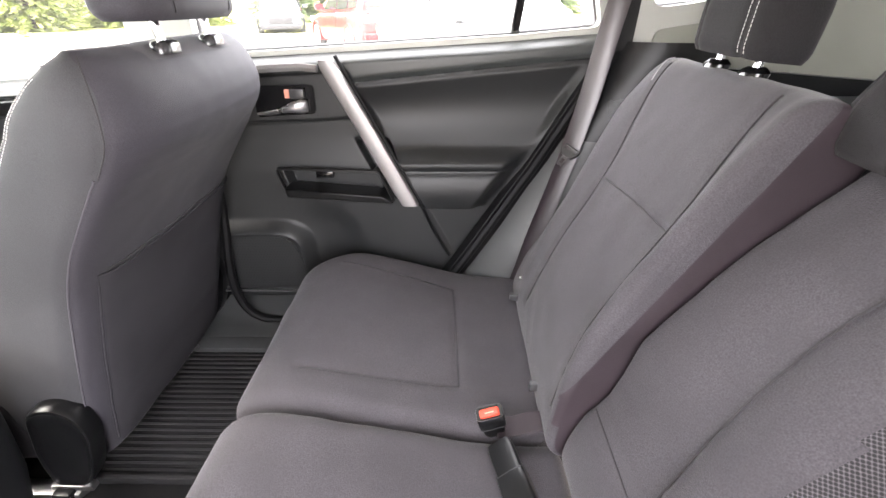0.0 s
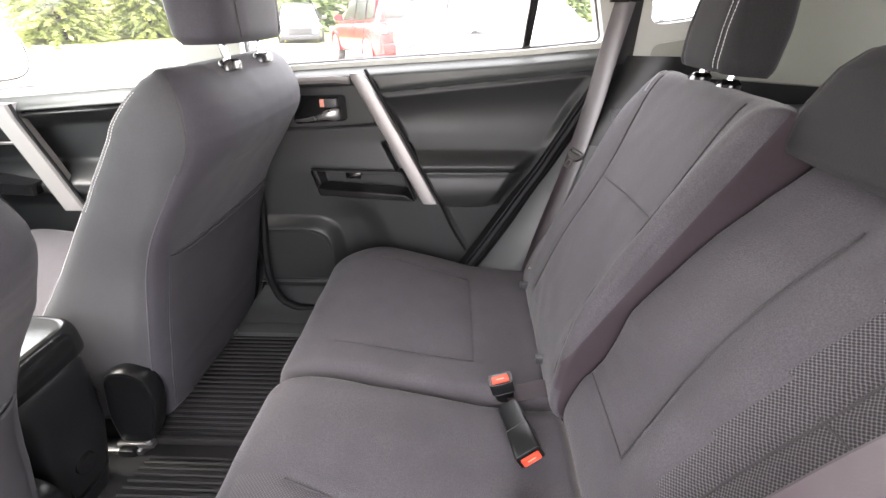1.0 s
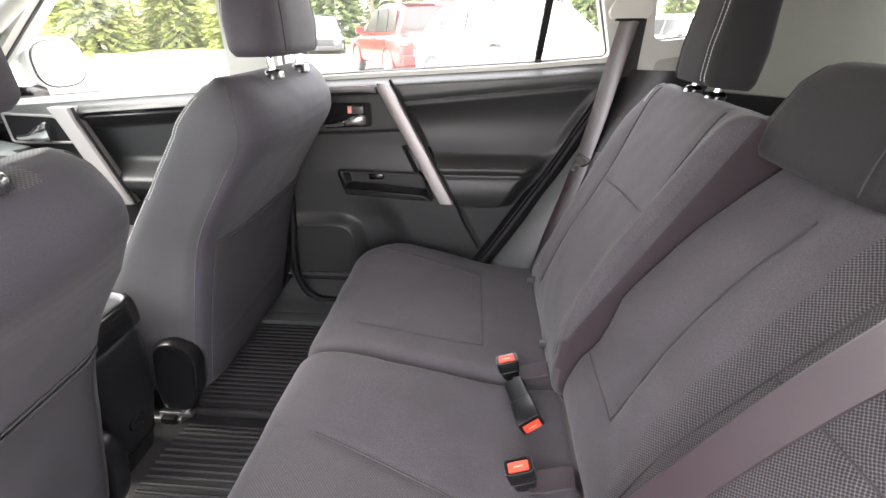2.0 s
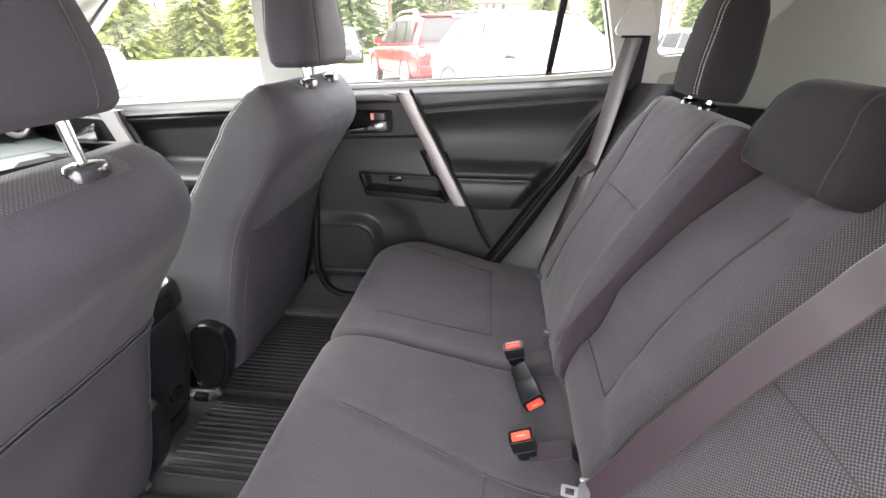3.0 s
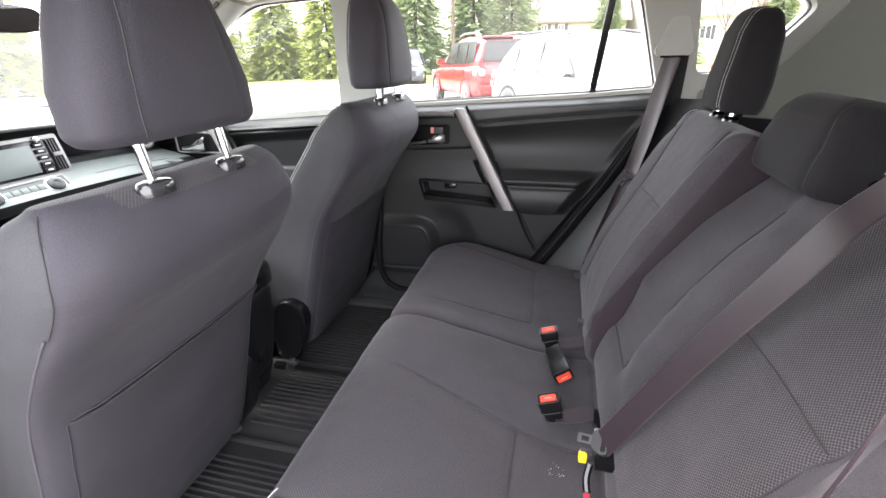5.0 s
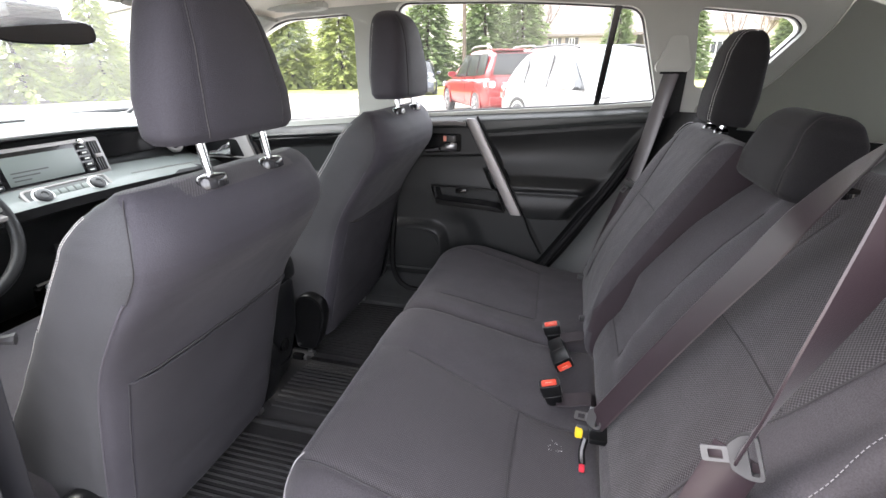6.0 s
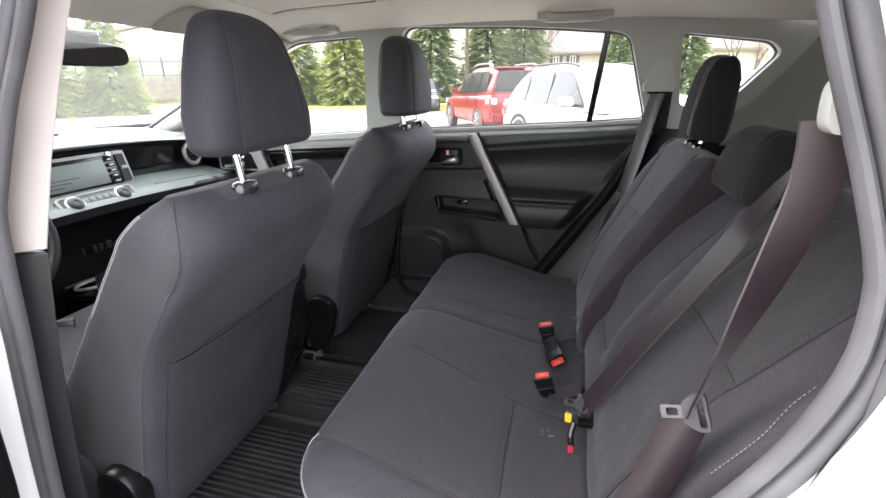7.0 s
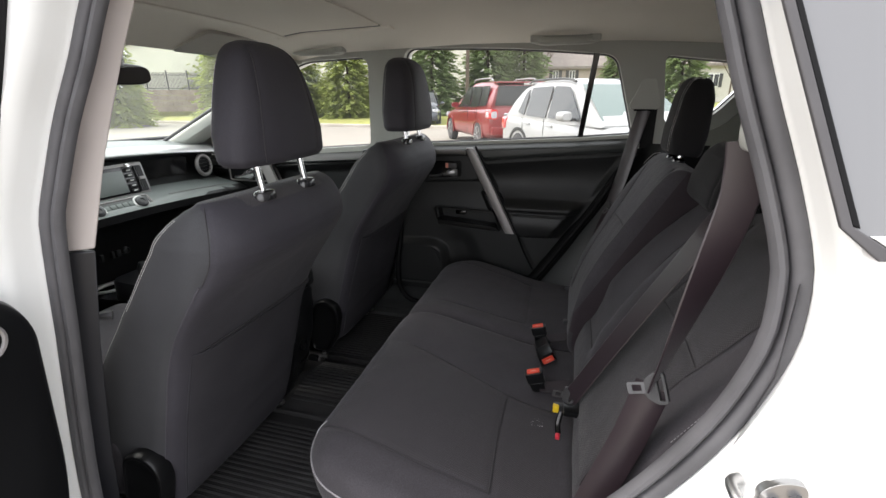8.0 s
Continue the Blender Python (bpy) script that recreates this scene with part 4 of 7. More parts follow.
def rear_headrest(name, c, hw_, hh, depth, tilt, parent, white, square=3.4, inset=0.60):
    """A headrest centred on c, leaning back by tilt degrees."""
    m = Matrix.Translation(c) @ pose(0, 0, 0, 0, tilt, 0)
    rr = []
    zs = [-hh + 2 * hh * i / 40 for i in range(41)]
    for z in zs:
        f = (z + hh) / (2 * hh)
        w = hw_ * float(np.interp(f, [0, 0.06, 0.35, 0.75, 0.92, 0.98, 1], [0.95, 1.0, 0.98, 0.82, 0.68, 0.57, 0.44]))
        t = depth * float(np.interp(f, [0, 0.06, 0.3, 0.75, 0.92, 0.98, 1], [0.8, 0.95, 1.0, 0.9, 0.68, 0.5, 0.3]))
        rr.append([m @ p for p in oval((0, 0, z), (1, 0, 0), (0, 1, 0), t, w, 72, square)])
    bm = loft(rr)
    for _ in range(2):
        bmesh.ops.smooth_vert(bm, verts=bm.verts, factor=0.5, use_axis_x=True, use_axis_y=True, use_axis_z=True)
    hs = [[m @ V(-depth, s * hw_ * inset, -hh), m @ V(-depth - 0.01, s * hw_ * inset, 0), m @ V(-depth, s * hw_ * inset * 0.86, hh * 0.8), m @ V(0, s * hw_ * inset * 0.72, hh + 0.01)] for s in (-1, 1)]
    ln = upholster(bm, hs, 0.0008, 0.0025, 0.006)
    head = under(part(name, bm, HEADCLOTH), parent)
    for l_ in ln:
        if white and l_ is ln[0]:
            hv = BVHTree.FromPolygons([v.co for v in head.data.vertices], [p.vertices for p in head.data.polygons])
            for o in (V(0, 0.006, 0), V(0.003, -0.006, 0)):
                row = [hv.find_nearest(p + o) for p in l_]
                s_ = stitches([q + nrm * 0.0009 for q, nrm, _, _ in row], V(0, 0, 0), THREAD, None)
                s_.parent = head
        s_ = part("seam", tube(l_, 0.0012, 5), SEAMDARK)
        s_.parent = head
    return head, m


right = thing("rear_seat", "narrow charcoal fabric rear seat on the passenger side", "car seat", "rear bench", at=(0, 0.39, 0.40))
bm = padded(rear_profile_cushion(), 0.118, 0.665, 0.035, 0.008,
            taper=lambda y: (lambda a: V(a.x + 0.10 * max(0, (a.y - 0.55) / 0.115) ** 2 * max(0, min(1, (0.0 - a.x) / 0.35)), a.y, a.z - 0.012 * max(0, (a.y - 0.56) / 0.1) ** 2)))
lines = upholster(bm, [[V(-0.27, 0.585, 0.70), V(-0.1, 0.565, 0.67), V(0.015, 0.545, 0.64)], [V(0.015, 0.545, 0.64), V(0.02, 0.40, 0.64), V(0.025, 0.215, 0.64)], [V(-0.27, 0.20, 0.70), V(-0.1, 0.205, 0.67), V(0.025, 0.215, 0.64)]], 0.002, 0.004, 0.008)
under(part("cushion", bm, FABRIC), right)
for l_ in lines:
    under(part("seam", tube(l_, 0.0013, 5), SEAMDARK), right)
def right_bend(y):
    def bend(a):
        up = max(0, min(1, (a.z - 0.72) / 0.15))
        front = 1 if a.x < 0.17 + 0.85 * (a.z - 0.66) + 0.06 else 0
        wing = 0.018 * max(0.0, min(1.0, (a.z - 0.92) / 0.16)) * max(0, min(1, (a.y - (0.355 + 0.55 * max(0, a.z - 1.0))) / 0.10)) ** 1.3 * max(0, min(1, (0.585 - a.y) / 0.03 + 0.6))
        lip = 0.016 * math.exp(-((a.y - 0.084) / 0.024) ** 2)
        drop = 0.05 * max(0, (a.y - 0.46) / 0.15) ** 2 * max(0, (a.z - 1.0) / 0.18)
        edge = float(np.interp(a.z, [0.64, 0.72, 0.80, 0.90, 0.98, 1.06, 1.12], [0.0, 0.018, 0.040, 0.052, 0.054, 0.045, 0.035])) * max(0.0, min(1.0, (a.y - 0.43) / 0.11)) ** 1.5
        return V(a.x - (wing + lip) * up * front + edge * front, a.y, a.z - drop)
    return bend


bm = padded(back_profile(0.0), 0.068, 0.578, 0.014, 0.008, taper=right_bend, r1=0.04)
lines = upholster(bm, [[V(0.27, 0.345, 1.012), V(0.275, 0.23, 1.020), V(0.27, 0.108, 1.028)],
                       [V(0.395, 0.142, 1.19), V(0.34, 0.124, 1.10), V(0.27, 0.108, 1.02), V(0.18, 0.100, 0.82), V(0.14, 0.095, 0.72)],
                       [V(0.40, 0.462, 1.19), V(0.34, 0.41, 1.10), V(0.27, 0.36, 1.0), V(0.18, 0.36, 0.84), V(0.14, 0.375, 0.73)]], 0.002, 0.004, 0.008)
bm.normal_update()
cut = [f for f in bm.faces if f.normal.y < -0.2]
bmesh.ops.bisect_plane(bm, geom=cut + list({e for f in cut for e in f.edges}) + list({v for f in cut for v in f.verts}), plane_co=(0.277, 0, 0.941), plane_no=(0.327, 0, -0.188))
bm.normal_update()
# inner side face gets a darker cloth: its shade is put into the colour
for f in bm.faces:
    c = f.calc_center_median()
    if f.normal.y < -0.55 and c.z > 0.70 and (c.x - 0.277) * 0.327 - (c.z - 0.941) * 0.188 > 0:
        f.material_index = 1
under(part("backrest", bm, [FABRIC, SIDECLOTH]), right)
for l_ in lines:
    under(part("seam", tube(l_, 0.0013, 5), SEAMDARK), right)
under(part("piping", tube(smooth_path([(0.362, 0.430, 1.158), (0.378, 0.445, 1.176), (0.395, 0.460, 1.188), (0.415, 0.475, 1.190)], 0.006), 0.0010, 6), PALEPIPE, None, "pale piping at the shoulder"), right)
head, _ = rear_headrest("head_restraint", V(0.448, 0.306, 1.312), 0.094, 0.106, 0.050, 6, right, True, 4.2, 0.66)
for sg in (-1, 1):
    p_ = part("post", tube([(0.425, 0.306 + sg * 0.050, 1.17), (0.44, 0.306 + sg * 0.050, 1.24)], 0.0065, 12), CHROME)
    p_.parent = head
    c_ = part("collar", loft([oval((0.428 + 0.3 * (z - 1.19), 0.306 + sg * 0.050, z), (1, 0, 0), (0, 1, 0), a, b, 20, 2.4) for z, a, b in ((1.178, 0.016, 0.024), (1.194, 0.016, 0.024), (1.200, 0.011, 0.013))]), GLOSSY)
    c_.parent = head

def corner(y):
    """How far the cushion's front draws back towards its rounded outer corner."""
    return 0.17 * (1 - math.sqrt(max(0.0, 1 - (max(0.0, -0.44 - y) / 0.18) ** 2)))


left = thing("rear_seat", "wide charcoal rear seat with knit mesh inserts", "car seat", "rear bench", at=(0, -0.26, 0.40))
bm = padded(rear_profile_cushion(), -0.618, 0.112, 0.04, 0.008,
            taper=lambda y: (lambda a: V(a.x + (corner(a.y) + 0.10 * step(-0.25, -0.50, a.y) * max(0, (0.65 - a.z) / 0.15) ** 1.4) * max(0, min(1, (0.0 - a.x) / 0.35)), a.y, a.z + 0.006 * math.exp(-((a.y + 0.02) / 0.1) ** 2) - 0.02 * max(0, (-0.50 - a.y) / 0.14) ** 2)))
cs = [[V(-0.35, -0.475, 0.68), V(-0.24, -0.495, 0.70), V(-0.1, -0.505, 0.67), V(0.03, -0.51, 0.64)],
      [V(0.03, -0.51, 0.64), V(0.022, -0.35, 0.64), V(0.022, -0.19, 0.64)],
      [V(-0.26, -0.12, 0.70), V(-0.16, -0.145, 0.68), V(-0.05, -0.175, 0.66), V(0.022, -0.195, 0.64), V(0.10, -0.21, 0.63), V(0.15, -0.215, 0.62)]]
lines = upholster(bm, cs, 0.002, 0.004, 0.008)
for f in bm.faces:
    c = f.calc_center_median()
    if c.z > 0.60 and -0.335 < c.x < 0.145 and -0.50 < c.y < -0.115 - 0.25 * max(0, c.x + 0.26) and f.normal.z > 0.3:
        f.material_index = 1
lc = under(part("cushion", bm, [FABRIC, MESHSEAT]), left)
for l_ in lines:
    under(part("seam", tube(l_, 0.0018, 5), SEAMDARK), left)
tree = BVHTree.FromPolygons([v.co for v in lc.data.vertices], [p.vertices for p in lc.data.polygons])
ln = [tree.find_nearest(p)[0] + tree.find_nearest(p)[1] * 0.001 for p in smooth_path([V(-0.352, -0.462, 0.690)] + [V(-0.382 + corner(y), y, 0.664 + 0.10 * (y + 0.47)) for y in (-0.475, -0.50, -0.53, -0.555, -0.58, -0.60, -0.612)] + [V(-0.16, -0.63, 0.645), V(-0.05, -0.63, 0.63)], 0.006)]
under(part("piping", tube(ln, 0.0016, 6), PALEPIPE, None, "pale piping round the cushion's front corner"), left)


def left_taper(y):
    def bend(a):
        edge = float(np.interp(a.z, [0.75, 0.85, 0.95, 1.10], [-0.114, -0.098, -0.083, -0.072]))     # where the middle seat ends
        mid = 1 / (1 + math.exp(-(a.y - edge) / 0.008))       # 1 in the middle seat, 0 in the left one
        up = max(0, min(1, (a.z - 0.74) / 0.08))
        front = 1 if a.x < 0.19 + 0.90 * (a.z - 0.66) + 0.06 else 0
        bulge = 0.018 * math.exp(-((a.y - edge + 0.055) / 0.045) ** 2)
        side = 0.022 * max(0, (-0.50 - a.y) / 0.12) ** 2
        dip = 0.012 * math.exp(-((a.y + 0.33) / 0.13) ** 2)
        drop = (0.03 * mid + 0.05 * max(0, (-0.48 - a.y) / 0.14) ** 2) * max(0, (a.z - 1.02) / 0.16)
        fwd = 0.030 * step(-0.15, 0.055, a.y) * max(0, min(1, (a.z - 0.78) / 0.10))
        return V(a.x - fwd * front + (mid * 0.014 * max(0, min(1, 1 - (a.z - 0.75) / 0.34)) * up - (1 - mid) * bulge * up - side * up + dip * up) * front, a.y, a.z - drop)
    return bend


LEAN_BACK = 0.21
bm = padded([(x + 0.02, z) for x, z in back_profile(LEAN_BACK)], -0.620, 0.062, 0.04, 0.008, taper=left_taper, r1=0.012)
bs = [[V(0.34, -0.215, 0.958), V(0.345, -0.36, 0.962), V(0.34, -0.49, 0.965)],
      [V(0.46, -0.215, 1.15), V(0.33, -0.225, 1.0), V(0.30, -0.225, 0.955), V(0.23, -0.225, 0.83), V(0.15, -0.23, 0.71)],
      [V(0.45, -0.505, 1.12), V(0.33, -0.50, 1.0), V(0.30, -0.495, 0.955), V(0.23, -0.505, 0.83), V(0.15, -0.51, 0.71)],
      [V(0.42, -0.070, 1.10), V(0.37, -0.074, 1.05), V(0.32, -0.081, 0.951), V(0.247, -0.104, 0.81), V(0.215, -0.113, 0.760)],
      [V(0.215, -0.112, 0.760), V(0.213, -0.03, 0.762), V(0.213, 0.055, 0.762)]]
lines = upholster(bm, bs, 0.002, 0.004, 0.008)
for f in bm.faces:
    c = f.calc_center_median()
    if c.z > 0.70 and -0.498 < c.y < -0.194 + 0.10 * (c.z - 0.75) and f.normal.x < -0.2:
        f.material_index = 1
lb = under(part("backrest", bm, [FABRIC, MESHCLOTH]), left)
for l_ in lines:
    under(part("seam", tube(l_, 0.0014, 5), SEAMDARK), left)
wl_ = smooth_path([V(0.385, -0.590, 1.04), V(0.363, -0.597, 1.010), V(0.343, -0.610, 0.985), V(0.327, -0.615, 0.955), V(0.300, -0.612, 0.905)], 0.005)
tree = BVHTree.FromPolygons([v.co for v in lb.data.vertices], [p.vertices for p in lb.data.polygons])
wl_ = [tree.find_nearest(p)[0] + tree.find_nearest(p)[1] * 0.0015 for p in wl_]
for _ in range(6):
    wl_ = [wl_[0]] + [(wl_[i - 1] + wl_[i] + wl_[i + 1]) / 3 for i in range(1, len(wl_) - 1)] + [wl_[-1]]
under(stitches([p + V(-0.001, 0, 0.0008) for p in wl_], V(0, 0, 0), PALEPIPE, None, 0.0062, 0.0005, "stitching", 0.0020), left)
head, _ = rear_headrest("head_restraint", V(0.484, -0.036, 1.194), 0.128, 0.073, 0.060, 12, left, False, 6, 0.84)
for sg in (-1, 1):
    p_ = part("post", tube([(0.49, -0.02 + sg * 0.055, 1.06), (0.495, -0.02 + sg * 0.055, 1.13)], 0.0065, 12), CHROME)
    p_.parent = head
under(part("release_bezel", loft([oval((0.512, -0.150, z), (1, 0, 0), (0, 1, 0), a, b, 20, 3) for z, a, b in ((1.140, 0.022, 0.05), (1.158, 0.022, 0.05), (1.163, 0.017, 0.042))]), GLOSSY, None, "gloss black release lever bezel"), left)
under(part("release_lever", loft([oval((0.512, -0.150, z), (1, 0, 0), (0, 1, 0), a, b, 16, 2) for z, a, b in ((1.160, 0.010, 0.016), (1.172, 0.010, 0.016), (1.178, 0.005, 0.01))]), CHROME), left)


# ---- right rear door ----
def sill_z(x):
    return 1.1815 + 0.0515 * (x + 0.5) + 0.005 * step(0.1, 0.35, x)


def strip_x(z):
    return -0.286 + 0.522 * (1.178 - z)


def groove_z(x):
    """The seam under the padded top band of the door."""
    return 1.134 + 0.092 * x


def door_y(x, z):
    h = sill_z(x) - z
    y = 0.760 - 0.056 * step(0.0, 0.040, h)
    r = step(-0.004, 0.012, x - strip_x(z) - 0.022)
    gap = rear_edge(z) - x
    end = step(0.012, 0.075, gap)
    # behind the slanted strip: padded band, seam, dished cloth, armrest shelf, crease and armrest pad
    d = groove_z(x) - z
    y += r * (0.012 * math.exp(-(d / 0.008) ** 2) + 0.007 * step(-0.004, 0.010, d))
    u = max(0.0, min(1.0, (d - 0.006) / (groove_z(x) - 0.006 - 0.955)))
    y += r * 0.022 * math.sin(math.pi * min(1.0, u * 1.05)) * step(0.0, 0.03, gap) * (1 if u < 0.95 else 0)
    shelf = step(0.965, 0.922, z) - 0.13 * math.exp(-((z - 0.903) / 0.009) ** 2)
    pad = step(0.795, 0.803, z) * (0.80 + 0.20 * math.sin(math.pi * max(0.0, min(1.0, (z - 0.80) / 0.10))))
    y -= r * end * 0.046 * shelf * (pad if z < 0.905 else 1.0)
    # ahead of it: dish round the handle, a step under it, a flat panel
    lft = 1 - r
    y += lft * 0.012 * step(0.045, 0.060, h) * (1 - step(0.0, 0.012, 1.022 + 0.05 * (x + 0.484) - z))
    y += lft * 0.014 * step(0.0, 0.008, 1.022 + 0.05 * (x + 0.484) - z) * (1 - step(0.03, 0.14, 1.022 - z))
    y += 0.010 * step(0.82, 0.74, z) * step(-0.44, -0.34, x) * (1 - step(-0.04, 0.04, x + 0.30 - 0.42 * (0.80 - z)))
    # grip slot beside the strip's foot
    y += 0.030 * lft * step(0.0, 0.006, x - strip_x(z) + 0.056) * step(0.985, 0.96, z) * step(0.855, 0.875, z)
    # pull pocket: a slanted recess
    top_, low_ = 0.905 - 0.027 * (x + 0.435), 0.852 - 0.090 * (x + 0.42)
    inside = step(0.0, 0.008, x + 0.432 - 0.25 * (0.913 - z)) * step(0.0, 0.008, -0.180 + 0.30 * (0.905 - z) - x) * step(0.0, 0.006, top_ - z) * step(0.0, 0.006, z - low_)
    y += 0.040 * inside
    # speaker box with a sunk grille, and the bin below it
    d = (max(0, (x + 0.52) / 0.125) ** 4 + max(0, (z - 0.60) / 0.135) ** 4) ** 0.25
    y -= 0.030 * (1 - step(0.92, 1.22, d)) * step(0.535, 0.550, z)
    y += 0.004 * (1 - step(0.90, 0.93, d)) * step(0.552, 0.556, z)
    y += 0.022 * step(0.547, 0.535, z)
    return y


def rear_edge(z):
    """Where the door panel ends towards the rear at height z."""
    return float(np.interp(z, [0.42, 0.50, 0.639, 0.906, 1.14, 1.25], [-0.16, -0.09, 0.012, 0.198, 0.332, 0.385]))


DOOR = thing("rear_door", "closed rear passenger door with black vinyl panel and silver strip", "car door", at=(-0.2, 0.72, 0.45))
bm = bmesh.new()
rows = []
for i in range(250):
    f = i / 249
    row = []
    for j in range(280):
        g = j / 279
        z0 = 0.46 + (sill_z(-0.68 + 1.04 * g) - 0.46) * f
        x = -0.68 + (rear_edge(z0) + 0.68) * g
        z = 0.46 + (sill_z(x) - 0.46) * f
        row.append(V(x, door_y(x, z), z))
    rows.append(row)
dbm = loft(rows, closed=False)
for f in dbm.faces:
    c = f.calc_center_median()
    if c.z > (groove_z(c.x) if c.x > strip_x(c.z) else 1.135):
        f.material_index = 1
under(part("door_panel", dbm, [SOFT, SILLVINYL], None, "black textured door panel with padded armrest"), DOOR)


def on_door(x, z, off=-0.003):
    return V(x, door_y(x, z) + off, z)


# slanted satin strip with a bowed face, its rounded head running forward into the grip edge
bm = loft([[V(strip_x(z) + w * a, 0.676 - 0.012 * step(1.0, 0.85, z) + dy, z) for a, dy in ((-1.0, 0.02), (-1.0, 0.002), (-0.86, -0.003), (-0.4, -0.0055), (0.4, -0.0055), (0.86, -0.003), (1.0, 0.002), (1.0, 0.02))]
           for z, w in [(1.168, 0.013), (1.160, 0.018), (1.145, 0.0215), (1.0, 0.0225), (0.85, 0.0225), (0.816, 0.021)]])
under(part("silver_strip", bm, SATIN, None, "satin silver slanted trim strip"), DOOR)
under(part("strip_edge", tube(smooth_path([V(strip_x(z) + 0.027, 0.690 - 0.012 * step(1.0, 0.85, z), z) for z in (1.175, 1.1, 1.0, 0.9, 0.82)] + [V(-0.04, 0.692, 0.735), V(0.004, 0.690, 0.655)], 0.01), 0.0045, 8), SEALBLACK, None, "black gap beside the strip"), DOOR)
under(part("grip_edge", loft([[V(x, y + a, z + b) for a, b in ((0.012, 0.007), (0.0, 0.008), (-0.003, 0.0), (0.0, -0.008), (0.012, -0.007))] for x, y, z in ((-0.62, 0.702, 1.134), (-0.50, 0.700, 1.142), (-0.40, 0.696, 1.148), (-0.34, 0.688, 1.151), (-0.30, 0.680, 1.148))]), SATIN, None, "satin upper edge of the handle area"), DOOR)
# door handle in its dished bezel
hd = part("handle_bezel", sheet(rounded([(-0.468, 1.034), (-0.322, 1.042), (-0.322, 1.110), (-0.468, 1.108)], 0.012), [], lambda x, z: V(x, 0.706, z), (0, 0.01, 0)), GLOSSY, None, "dark handle recess")
under(bevelled(hd, 0.003), DOOR)
under(part("door_handle", loft([oval((x, 0.692 + dy, z), (0, 1, 0), (0, 0, 1), a, b, 14, 2.5) for x, z, a, b, dy in ((-0.462, 1.044, 0.003, 0.003, 0.004), (-0.43, 1.047, 0.005, 0.005, 0.0), (-0.40, 1.053, 0.006, 0.006, -0.003), (-0.375, 1.061, 0.007, 0.012, -0.003), (-0.350, 1.062, 0.007, 0.017, 0.0), (-0.338, 1.062, 0.005, 0.014, 0.005))]), HANDLE, None, "satin chrome inner door handle"), DOOR)
under(part("lock_button", box(-0.376, -0.342, 0.690, 0.704, 1.080, 1.102, 0.003), GRIP), DOOR)
under(part("lock_mark", box(-0.388, -0.377, 0.692, 0.702, 1.081, 1.101, 0.001), PALERED, None, "pale red lock mark"), DOOR)
# rim and ledge of the pull pocket
PRIM = rounded([(-0.438, 0.910), (-0.176, 0.902), (-0.142, 0.822), (-0.420, 0.846)], [0.012, 0.012, 0.006, 0.008])
under(part("pocket_rim", tube([V(x, 0.684, z) for x, z in PRIM], 0.0042, 6, closed=True), PLASTIC, None, "black rim of the pull pocket"), DOOR)
under(bevelled(part("pocket_ledge", loft([[V(x, y, z) for x, z in ((-0.420, 0.862), (-0.168, 0.842), (-0.140, 0.820), (-0.414, 0.838))] for y in (0.73, 0.664)]), PLASTIC, None, "raised lower ledge of the pocket"), 0.004), DOOR)
under(part("window_switch", box(-0.345, -0.300, 0.706, 0.728, 0.876, 0.894, 0.003), GLOSSY), DOOR)
# speaker grille with its rim, and the lip of the bin under it
arc_ = [(-0.655, 0.721), (-0.58, 0.724), (-0.50, 0.723), (-0.455, 0.714), (-0.428, 0.690), (-0.412, 0.65), (-0.405, 0.60), (-0.404, 0.553)]
under(part("speaker_ring", tube(smooth_path([on_door(x, z, -0.0005) for x, z in arc_], 0.012), 0.0022, 6), SOFT), DOOR)
bm = bmesh.new()
for i in range(-15, 16):
    for j in range(-8, 15):
        x, z = -0.535 + i * 0.0085 + (0.004 if j % 2 else 0), 0.62 + j * 0.0085
        if x > -0.655 and (max(0, (x + 0.52) / 0.108) ** 4 + max(0, (z - 0.60) / 0.118) ** 4) < 1 and z > 0.558:
            y = door_y(x, z) - 0.0006
            bmesh.ops.create_circle(bm, cap_ends=True, segments=6, radius=0.0016, matrix=Matrix.Translation((x, y, z)) @ pose(0, 0, 0, 90, 0, 0))
g_ = under(part("speaker_grille", bm, CARPET, None, "perforated speaker grille"), DOOR)
g_["kind"] = "stuff"
under(part("bin_lip", tube([V(x, 0.668, 0.547) for x in np.linspace(-0.645, -0.40, 20)], 0.0035, 8), ARCHGREY, None, "pale grey lip of the door bin"), DOOR)
# rubber seals along the door's rear edge: two beads on a black band
band = loft([[V(rear_edge(z) + o, yy - 0.045 * step(0.95, 0.6, z), z) for o, yy in ((-0.012, 0.722), (0.002, 0.704), (0.030, 0.700), (0.052, 0.712))] for z in np.linspace(1.18, 0.44, 30)], closed=False)
tagged(part("door_seal", band, SEALBLACK), "black rubber band along the door's edge", "door seal", kind="structure")
for off, yy, r in ((0.018, 0.697, 0.012),):
    tagged(part("door_seal", tube(smooth_path([V(rear_edge(z) + off, yy - 0.045 * step(0.95, 0.6, z), z) for z in np.linspace(1.16, 0.44, 24)], 0.02), r, 8), SEALBLACK), "black rubber door seal", "door seal", kind="structure")
tagged(part("door_seal", tube(smooth_path([V(-0.60, 0.682, 1.00), V(-0.588, 0.668, 0.88), V(-0.594, 0.660, 0.76), V(-0.606, 0.655, 0.66), V(-0.608, 0.652, 0.57), V(-0.590, 0.652, 0.50), V(-0.552, 0.655, 0.462), V(-0.48, 0.660, 0.450), V(-0.2, 0.662, 0.445)], 0.02), 0.012, 8), SEALBLACK), "black rubber door seal", "door seal", kind="structure")
